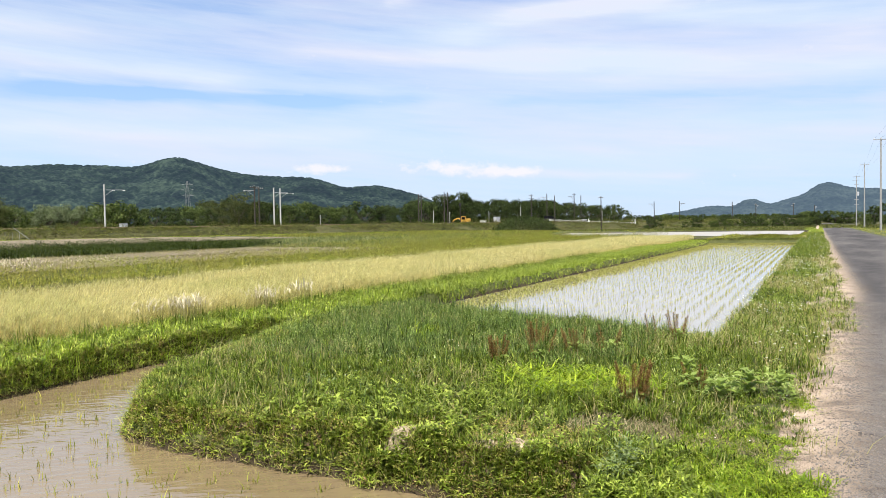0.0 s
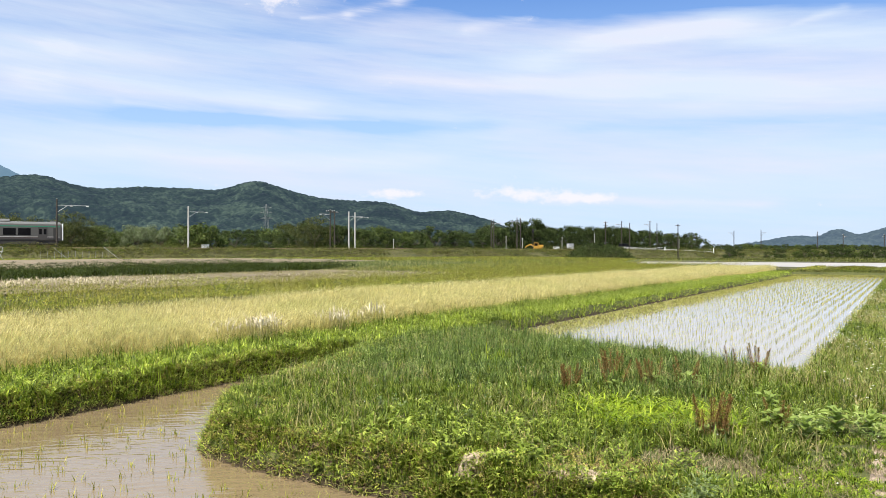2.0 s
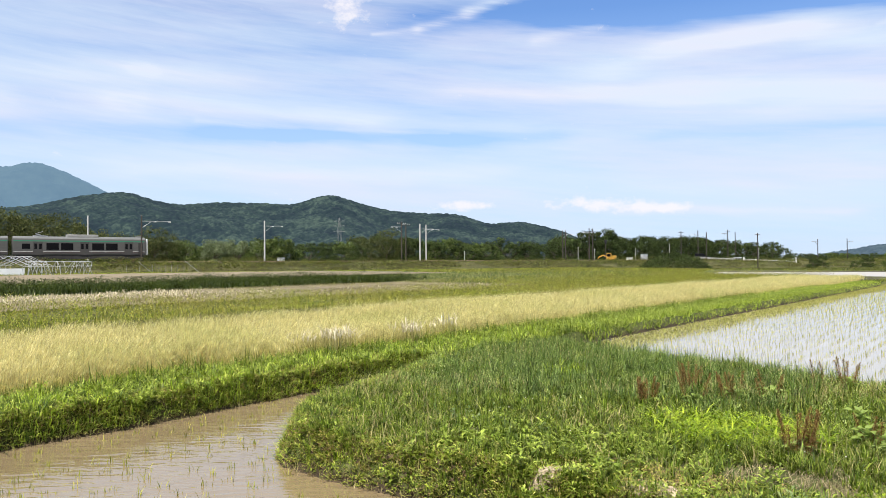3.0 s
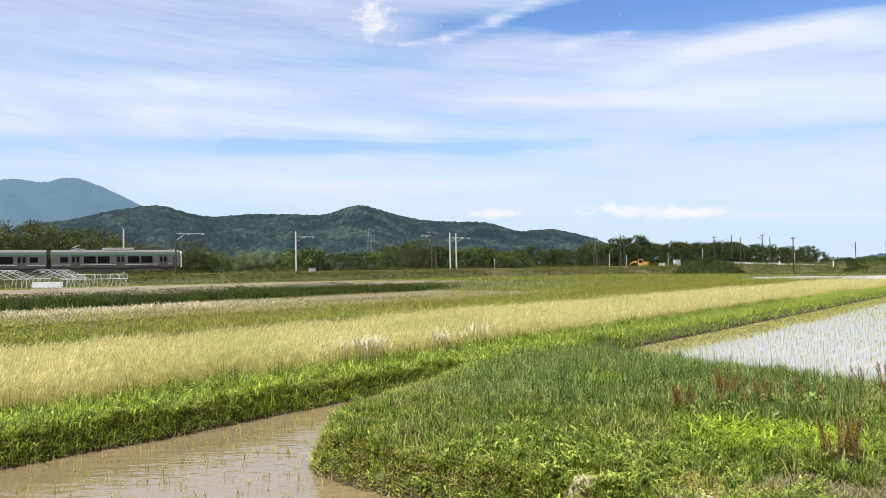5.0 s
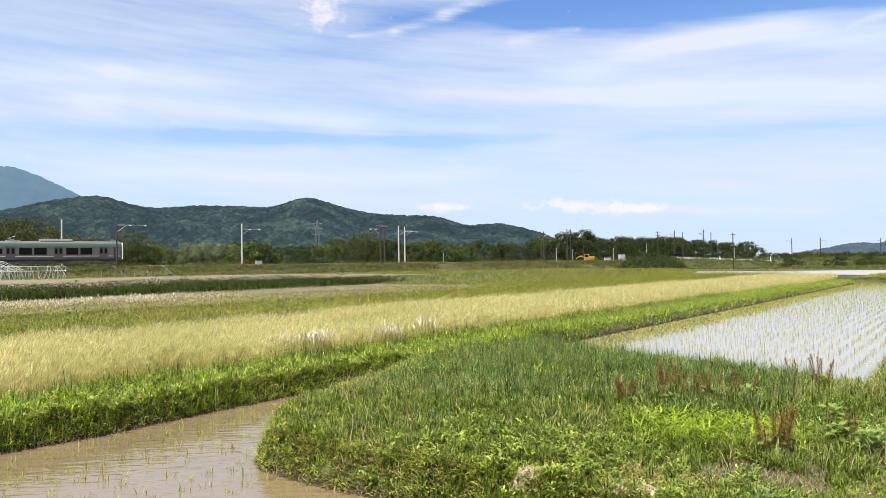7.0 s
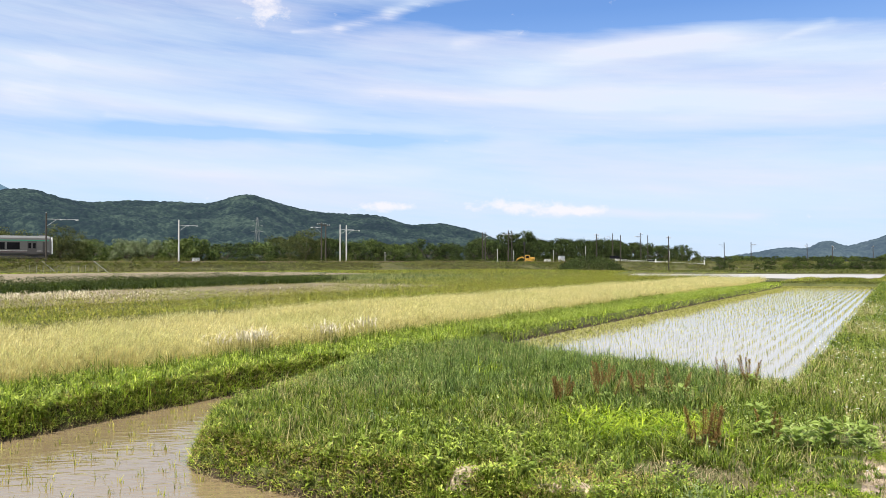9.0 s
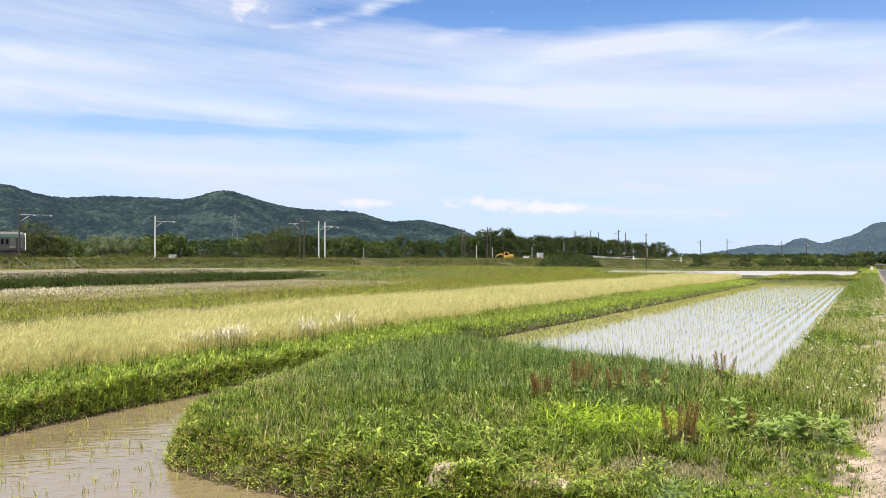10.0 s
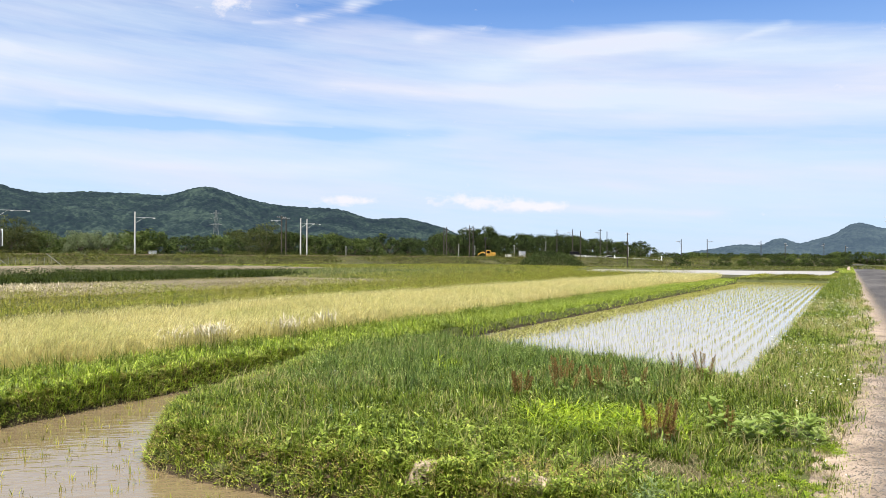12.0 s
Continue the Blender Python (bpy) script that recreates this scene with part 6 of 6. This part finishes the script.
# ---------------------------------------------------------------- dock plants on the mound
def dock(x, y, stalks, tall, seed, label="dock weed with rust-brown seed stalks and broad leaves", leafy=9):
    g = np.random.default_rng(seed)
    ob = empty("dock_plant", pose(x, y, float(land(x, y))), label, "weed", "dock plants on the mound")
    for k in range(stalks):
        a, q = g.uniform(0, 6.28), g.uniform(0.0, 0.11)
        b = Vector((math.cos(a) * q, math.sin(a) * q, 0))
        h = tall * g.uniform(0.7, 1.0)
        out = g.uniform(0.12, 0.38)
        tip = b + Vector((math.cos(a) * out * h, math.sin(a) * out * h, h))
        st = part("stalk", rod(bmesh.new(), b, tip, 0.005, 0.002, 5), M_DOCK_SEED, ob)
        n = int(560 * h / 0.5)
        t = g.uniform(0.30, 1.0, n)
        c = np.array(b)[None] + np.array(tip - b)[None] * t[:, None]
        r = 0.044 * (1.15 - t) * (0.35 + np.abs(np.sin(t * 15 + k))) + 0.004
        aa = g.uniform(0, 6.28, n)
        c[:, 0] += np.cos(aa) * r * g.uniform(0.3, 1, n)
        c[:, 1] += np.sin(aa) * r * g.uniform(0.3, 1, n)
        sd = leaves("seed_head", c[:, 0], c[:, 1], c[:, 2], g.uniform(0.008, 0.015, n), M_DOCK_SEED, "", "", 0.5, 0.7, seed + k, 0.6)
        sd.parent = st
        tagged(sd, "rust-brown seed cluster", kind="stuff")
    for k in range(leafy):
        a, L = k * 2.4 + g.uniform(0, 0.6), g.uniform(0.09, 0.18)
        bm = bmesh.new()
        pts = []
        for i in range(5):
            t = i / 4
            wv = 0.036 * math.sin(math.pi * (0.12 + 0.88 * t)) ** 0.7 if i < 4 else 0.002
            c = Vector((L * t, 0, L * (0.75 * t - 0.62 * t * t)))
            pts.append([bm.verts.new(c + Vector((0, wv, 0.012 + 0.008 * math.sin(i * 2.1)))), bm.verts.new(c), bm.verts.new(c + Vector((0, -wv, 0.012 - 0.008 * math.sin(i * 2.1))))])
        for p, q in zip(pts, pts[1:]):
            bm.faces.new((p[0], p[1], q[1], q[0]))
            bm.faces.new((p[1], p[2], q[2], q[1]))
        bmesh.ops.transform(bm, matrix=pose(0, 0, 0.03 + 0.012 * k, 0, 0, math.degrees(a)), verts=bm.verts)
        part("leaf", bm, M_DOCK_LEAF, ob)


for i, (x, y, n, h, lf) in enumerate(((-3.1, 7.8, 10, 0.36, 6), (-3.0, 8.8, 12, 0.40, 7), (-2.45, 8.5, 7, 0.38, 12), (-1.40, 6.5, 13, 0.42, 9), (-1.62, 10.3, 6, 0.44, 12), (-1.0, 7.2, 4, 0.34, 14), (-2.1, 8.7, 4, 0.40, 12), (-1.9, 10.4, 2, 0.42, 5), (-2.75, 8.2, 2, 0.38, 8))):
    dock(x, y, n, h, 900 + i, leafy=lf)
for i, (x, y, lf) in enumerate(((-0.55, 7.4, 16), (-0.75, 7.0, 14), (-0.3, 7.6, 12), (-1.2, 8.1, 12), (-3.45, 6.2, 5))):
    dock(x, y, 0, 0.3, 950 + i, "broad-leaved green dock rosette", lf)

# dry earth with straw on the mound
for i, (x, y, r) in enumerate(BARE):
    g = np.random.default_rng(970 + i)
    z0 = float(land(x, y))
    ob = empty("straw_heap", pose(x, y, z0), "small crumbly heap of dry tan earth with bits of straw", "soil heap", "straw heaps on the mound")
    bm = bmesh.new()
    bmesh.ops.create_circle(bm, cap_ends=False, segments=28, radius=1)
    rim = list(bm.verts)
    rings = [rim]
    for q in (0.8, 0.6, 0.4, 0.2):
        rings.append([bm.verts.new(v.co * q) for v in rim])
    for a, b in zip(rings, rings[1:]):
        for k in range(28):
            bm.faces.new((a[k], a[(k + 1) % 28], b[(k + 1) % 28], b[k]))
    bm.faces.new(rings[-1])
    for v in bm.verts:
        q = v.co.length
        wob = 1 + 0.5 * noise.noise(Vector((v.co.x * 1.6 + i * 7, v.co.y * 1.6, 2)))
        px, py = v.co.x * r * 0.8 * wob, v.co.y * r * wob * 0.7
        v.co = Vector((px, py, float(land(x + px, y + py)) - z0 + 0.065 * (1 - q * q) - 0.02 * q + 0.03 * noise.noise(Vector((px * 22, py * 22, i)))))
    part("soil", bm, M_CLOD, ob)
    for k in range(14):
        bm = bmesh.new()
        bmesh.ops.create_icosphere(bm, subdivisions=2, radius=1)
        s = g.uniform(0.010, 0.034)
        for v in bm.verts:
            v.co *= s * (0.75 + 0.5 * noise.noise(v.co * 1.7 + Vector((k, i, 0))))
            v.co.z *= 0.6
        px, py = g.normal(0, r * 0.4), g.normal(0, r * 0.35)
        bmesh.ops.translate(bm, vec=(px, py, float(land(x + px, y + py)) - z0 + 0.03), verts=bm.verts)
        part("clod", bm, M_CLOD, ob)
    n = 60
    px, py = g.normal(0, r * 0.42, n), g.normal(0, r * 0.38, n)
    st = blades("straw", px, py, land(x + px, y + py) - z0 + 0.03, g.uniform(0.02, 0.08, n), np.full(n, 0.0045), M_STRAW_PALE, 1.6, 0.9, "", "", 0.4, 980 + i)
    st.parent = ob
    tagged(st, "pale dry straw", kind="stuff")

# loose gravel on the shoulder
g = np.random.default_rng(990)
bm = bmesh.new()
bmesh.ops.create_cube(bm, size=1.6)
base_v = np.array([v.co[:] for v in bm.verts])
base_f = np.array([[v.index for v in f.verts] for f in bm.faces])
bm.free()
n = 22000
y = 3.2 + g.uniform(0, 1, n) ** 1.4 * 13
x = np.where(g.uniform(0, 1, n) < 0.85, 0.040 * y - 0.02 + g.normal(0.10, 0.18, n), g.uniform(0.0, 1.1, n))
s = g.uniform(0.002, 0.007, n) * (1 + 0.9 * (g.uniform(0, 1, n) > 0.95))
P = np.stack([x, y, verge_z(x, y) + 0.001], -1)
V = (P[:, None] + base_v[None] * (s[:, None] * g.uniform(0.5, 1.3, (n, 3)))[:, None] * np.array([1, 1, 0.7]) * g.uniform(0.7, 1.2, (n, 8, 1))).reshape(-1, 3)
F = (np.arange(n)[:, None, None] * len(base_v) + base_f[None]).reshape(-1, 4)
tagged(mesh_ob("gravel", V, F, M_STONE), "loose grey gravel at the road's edge", "gravel", kind="stuff")

# ---------------------------------------------------------------- by the level crossing
# the excavator
dx, dy = rail_xy(116.6, -7.5)
dig = empty("excavator", pose(float(dx), float(dy), 2.0, 0, 0, 198), "yellow excavator parked behind the track", "excavator")
dig.scale = (0.86, 0.86, 0.86)
for s in (-0.85, 0.85):
    bm = box(bmesh.new(), -1.5, s - 0.25, 0.0, 1.5, s + 0.25, 0.7, 0.2)
    part("track", bm, M_BLACK, dig, "black rubber track")
part("deck", box(bmesh.new(), -1.5, -1.1, 0.75, 1.3, 1.1, 1.05, 0.05), M_YELLOW, dig)
part("engine_cover", box(bmesh.new(), -1.6, -1.1, 1.05, -0.3, 1.1, 1.9, 0.12), M_YELLOW, dig)
cab = part("cab", box(bmesh.new(), -0.2, 0.15, 1.05, 1.1, 1.1, 2.55, 0.08), M_YELLOW, dig, "yellow cab with dark glass")
part("cab_window", box(bmesh.new(), -0.05, 1.09, 1.6, 0.95, 1.12, 2.4, 0.01), M_GLASS, cab)
part("cab_window", box(bmesh.new(), 1.09, 0.25, 1.5, 1.12, 1.0, 2.4, 0.01), M_GLASS, cab)
boom = part("boom", rod(rod(bmesh.new(), (0.9, -0.4, 1.3), (2.2, -0.4, 2.05), 0.2, 0.16, 6), (2.15, -0.4, 2.05), (3.5, -0.4, 1.5), 0.16, 0.14, 6), M_YELLOW, dig, "bent yellow boom")
part("arm", rod(bmesh.new(), (3.5, -0.4, 1.55), (3.9, -0.4, 0.8), 0.14, 0.1, 6), M_YELLOW, dig)
part("bucket", box(bmesh.new(), 3.5, -0.8, 0.3, 4.1, 0.0, 0.95, 0.1), M_BLACK, dig, "dark steel bucket")
part("ram", rod(bmesh.new(), (1.2, -0.4, 1.1), (2.1, -0.4, 1.85), 0.07, 0.07, 8), M_GALV, dig)


def box_thing(name, u, off, z, size, mat, label, category, leg=0.0):
    px, py = rail_xy(u, off)
    ob = empty(name, pose(float(px), float(py), z, 0, 0, 90 - 21.5), label, category)
    w, d, h = size
    part("cabinet", box(bmesh.new(), -w / 2, -d / 2, leg, w / 2, d / 2, leg + h, 0.03), mat, ob)
    part("lid", box(bmesh.new(), -w / 2 - 0.05, -d / 2 - 0.05, leg + h, w / 2 + 0.05, d / 2 + 0.05, leg + h + 0.06), M_GALV, ob)
    part("base", box(bmesh.new(), -w / 2 + 0.1, -d / 2 + 0.1, -0.3, w / 2 - 0.1, d / 2 - 0.1, leg), M_CONCRETE, ob)
    return ob


box_thing("equipment_cabinet", 127.5, -6.5, 2.1, (1.7, 0.9, 1.5), M_GREY, "grey railway equipment cabinet on a concrete base", "cabinet", 0.4)
box_thing("equipment_cabinet", 124.0, -8.2, 2.0, (1.5, 0.9, 1.0), M_WHITE, "white site container beside the excavator", "cabinet", 0.2)
box_thing("equipment_cabinet", 29.0, -6.8, 1.9, (1.2, 0.8, 1.0), M_GREY, "small grey railway cabinet", "cabinet", 0.3)
box_thing("concrete_block", 101.5, -4.4, 2.1, (4.5, 0.8, 0.35), M_WHITE, "low white concrete platform beside the track", "platform", 0.1)


def post(u, off, z, h, mat, label, lamp=False, r=0.06):
    px, py = rail_xy(u, off)
    ob = empty("track_post", pose(float(px), float(py), z), label, "post", "posts beside the track")
    part("shaft", rod(bmesh.new(), (0, 0, -0.3), (0, 0, h), r, r, 8), mat, ob)
    if lamp:
        part("signal_head", box(bmesh.new(), -0.22, -0.15, h - 0.1, 0.22, 0.15, h + 0.75, 0.04), M_BLACK, ob, "black signal head")
        part("hood", rod(bmesh.new(), (0, -0.15, h + 0.4), (0, -0.35, h + 0.4), 0.12, 0.1, 10), M_BLACK, ob)
    else:
        part("cap", rod(bmesh.new(), (0, 0, h), (0, 0, h + 0.12), r * 1.7, r * 1.7, 8), M_INSUL, ob)


post(102.8, 5, 2.0, 4.4, M_DARKPOLE, "dark railway signal post", True, 0.09)
post(71.0, -6, 1.9, 2.6, M_CONCRETE, "short pale post beside the track")
post(103.0, -4.6, 2.1, 3.4, M_CONCRETE, "pale post on the platform")
post(112.5, 5, 2.0, 3.2, M_CONCRETE, "pale crossing post with a white lamp")
post(108.6, -4.8, 2.1, 3.0, M_CONCRETE, "pale post beside the track")
post(135.3, -5, 2.1, 4.5, M_CONCRETE, "pale post beside the track")
post(160.5, 3.8, 2.1, 3.2, M_CONCRETE, "pale post beside the track")

# the ramp with its guard rail and two cars on it
ra, rb = Vector((-65.4, 199.4, 2.55)), Vector((-48.9, 229.4, 1.35))
rdir = (rb - ra).normalized()
rside = Vector((rdir.y, -rdir.x, 0)).normalized()
bm = bmesh.new()
ring = [[bm.verts.new(p + rside * s + Vector((0, 0, dz))) for s, dz in ((-3.0, -0.1), (1.1, -0.1), (3.6, -2.6))] for p in (ra - rdir * 14, ra, rb, rb + rdir * 14 + Vector((0, 0, -0.6)))]
for p, q in zip(ring, ring[1:]):
    for j in range(2):
        bm.faces.new((p[j], p[j + 1], q[j + 1], q[j]))
me = bpy.data.meshes.new("ramp_road")
bm.to_mesh(me)
bm.free()
me.materials.append(M_EMBANK)
tagged(new("ramp_road", me), "grassy ramp of the lane to the level crossing", "ramp", kind="structure")
guard = empty("guard_rail", Matrix(), "white steel guard rail along the ramp", "guard rail")
bm = bmesh.new()
for k, dz in ((0, 0.30), (1, 0.52)):
    p, q = ra + rside * 0.9 + Vector((0, 0, dz)), rb + rside * 0.9 + Vector((0, 0, dz))
    rod(bm, p, q, 0.04, 0.04, 8)
part("beam", bm, M_WHITE, guard)
for k in range(10):
    p = ra.lerp(rb, k / 9) + rside * 0.95
    part("post", rod(bmesh.new(), p + Vector((0, 0, -0.5)), p + Vector((0, 0, 0.75)), 0.06, 0.06, 8), M_WHITE, guard)
for t, h in ((0.42, 1.1), (0.98, 1.6)):
    p = ra.lerp(rb, t) + rside * 1.4
    ob = empty("marker_post", Matrix.Translation(p), "white wooden marker post by the ramp", "post")
    part("shaft", box(bmesh.new(), -0.1, -0.1, -0.6, 0.1, 0.1, h, 0.01), M_WHITE, ob)
    part("cap", box(bmesh.new(), -0.12, -0.12, h, 0.12, 0.12, h + 0.06), M_GALV, ob)


def small_car(p, turn, mat, label):
    ob = empty("car", Matrix.Translation(p) @ pose(0, 0, 0, 0, 0, turn), label, "car")
    bm = box(bmesh.new(), -1.75, -0.74, 0.35, 1.75, 0.74, 0.95, 0.12)
    part("body", bm, mat, ob)
    bm = bmesh.new()
    lo = [bm.verts.new(v) for v in ((-1.65, -0.70, 0.93), (1.0, -0.70, 0.93), (1.0, 0.70, 0.93), (-1.65, 0.70, 0.93))]
    hi = [bm.verts.new(v) for v in ((-1.45, -0.60, 1.58), (0.45, -0.60, 1.58), (0.45, 0.60, 1.58), (-1.45, 0.60, 1.58))]
    for j in range(4):
        bm.faces.new((lo[j], lo[(j + 1) % 4], hi[(j + 1) % 4], hi[j]))
    bm.faces.new(hi)
    part("glasshouse", bm, M_GLASS, ob, "dark car windows")
    part("roof", box(bmesh.new(), -1.47, -0.62, 1.57, 0.47, 0.62, 1.63, 0.02), mat, ob)
    for s in (-1.1, 1.1):
        for w in (-0.72, 0.72):
            part("wheel", rod(bmesh.new(), (s, w - 0.09, 0.29), (s, w + 0.09, 0.29), 0.29, 0.29, 14), M_BLACK, ob)
    for s in (-0.55, 0.55):
        part("headlight", box(bmesh.new(), 1.72, s - 0.14, 0.65, 1.77, s + 0.14, 0.8, 0.02), M_INSUL, ob)
    return ob


ramp_turn = math.degrees(math.atan2(rdir.y, rdir.x))
small_car(ra + rdir * 2 - rside * 1.0 + Vector((0, 0, -0.05)), ramp_turn, M_BLACK, "black small car on the ramp")
small_car(ra + rdir * 15 - rside * 1.0 + Vector((0, 0, -0.65)), ramp_turn, M_WHITE, "white small van on the ramp behind the guard rail")

# ---------------------------------------------------------------- greenhouse frames
def hoops(name, u, off, z, length, wide, high, count, turn, label, sheet_at=None, gable=True):
    px, py = rail_xy(u, off)
    ob = empty(name, pose(float(px), float(py), z, 0, 0, 90 - 21.5 + turn), label, "greenhouse", "greenhouse frames")
    lean = np.random.default_rng(count).uniform(-0.9, 0.9, count)
    for k in range(count):
        xx = -length / 2 + length * k / (count - 1)
        bm = bmesh.new()
        pts = [Vector((xx, math.cos(a) * wide / 2, max(0, math.sin(a)) ** 0.6 * high)) for a in np.linspace(0, math.pi, 9)]
        if gable:
            pts = [Vector((xx, sy * wide / 2, zz)) for sy, zz in ((1, 0), (0.96, high * 0.5), (0, high), (-0.96, high * 0.5), (-1, 0))]
        for p, q in zip(pts, pts[1:]):
            rod(bm, p + Vector((0.5 * lean[k] * p.z, 0, 0)), q + Vector((0.5 * lean[k] * q.z, 0, 0)), 0.027, 0.027, 5)
        part("hoop", bm, M_GREY, ob, "white steel hoop")
    bm = bmesh.new()
    for a in (0.5, math.pi / 2, math.pi - 0.5):
        q = Vector((0, math.cos(a) * wide / 2, high * (1 - 0.52 * abs(math.cos(a))) if gable else math.sin(a) ** 0.6 * high))
        rod(bm, q + Vector((-length / 2, 0, 0)), q + Vector((length / 2, 0, 0)), 0.035, 0.035, 5)
    part("purlin", bm, M_INSUL, ob)
    if sheet_at:
        part("film", box(bmesh.new(), sheet_at[0], -wide / 2 - 0.06, 0.05, sheet_at[1], -wide / 2 - 0.03, 0.95), M_SHEET, ob, "white plastic film wall")
    return ob


hoops("greenhouse_frame", -17.0, 16.0, 0.65, 9.0, 6.0, 2.6, 8, 62, "bare white pipe frame of a greenhouse")
hoops("greenhouse_frame", -23.5, 16.0, 0.65, 9.0, 6.0, 2.6, 8, 62, "bare white pipe frame of a greenhouse")
hoops("greenhouse_frame", -31.0, 16.0, 0.65, 9.0, 6.0, 2.6, 8, 62, "bare white pipe frame of a greenhouse", (-2.0, 4.0))
hoops("greenhouse_frame", -11.6, 13.5, 0.65, 8.5, 2.6, 1.9, 15, 8, "row of leaning bare greenhouse hoops", (-8.5, -4.6), False)
# stakes and stays by the dark mast
px, py = rail_xy(4.0, 10.5)
ob = empty("stake_row", pose(float(px), float(py), 0.6, 0, 0, 90 - 21.5), "row of thin grey stakes with slanting stays", "fence")
for k in range(11):
    part("stake", rod(bmesh.new(), (-6 + k * 0.95, 0, -0.3), (-6 + k * 0.95 + 0.05, 0, 1.3), 0.018, 0.018, 5), M_GALV, ob)
for a, b in (((-4.3, 0, 1.9), (-2.2, -1.2, -0.1)), ((3.0, 1, 2.0), (5.0, -1.0, -0.1))):
    part("stay", rod(bmesh.new(), a, b, 0.03, 0.03, 5), M_GALV, ob)
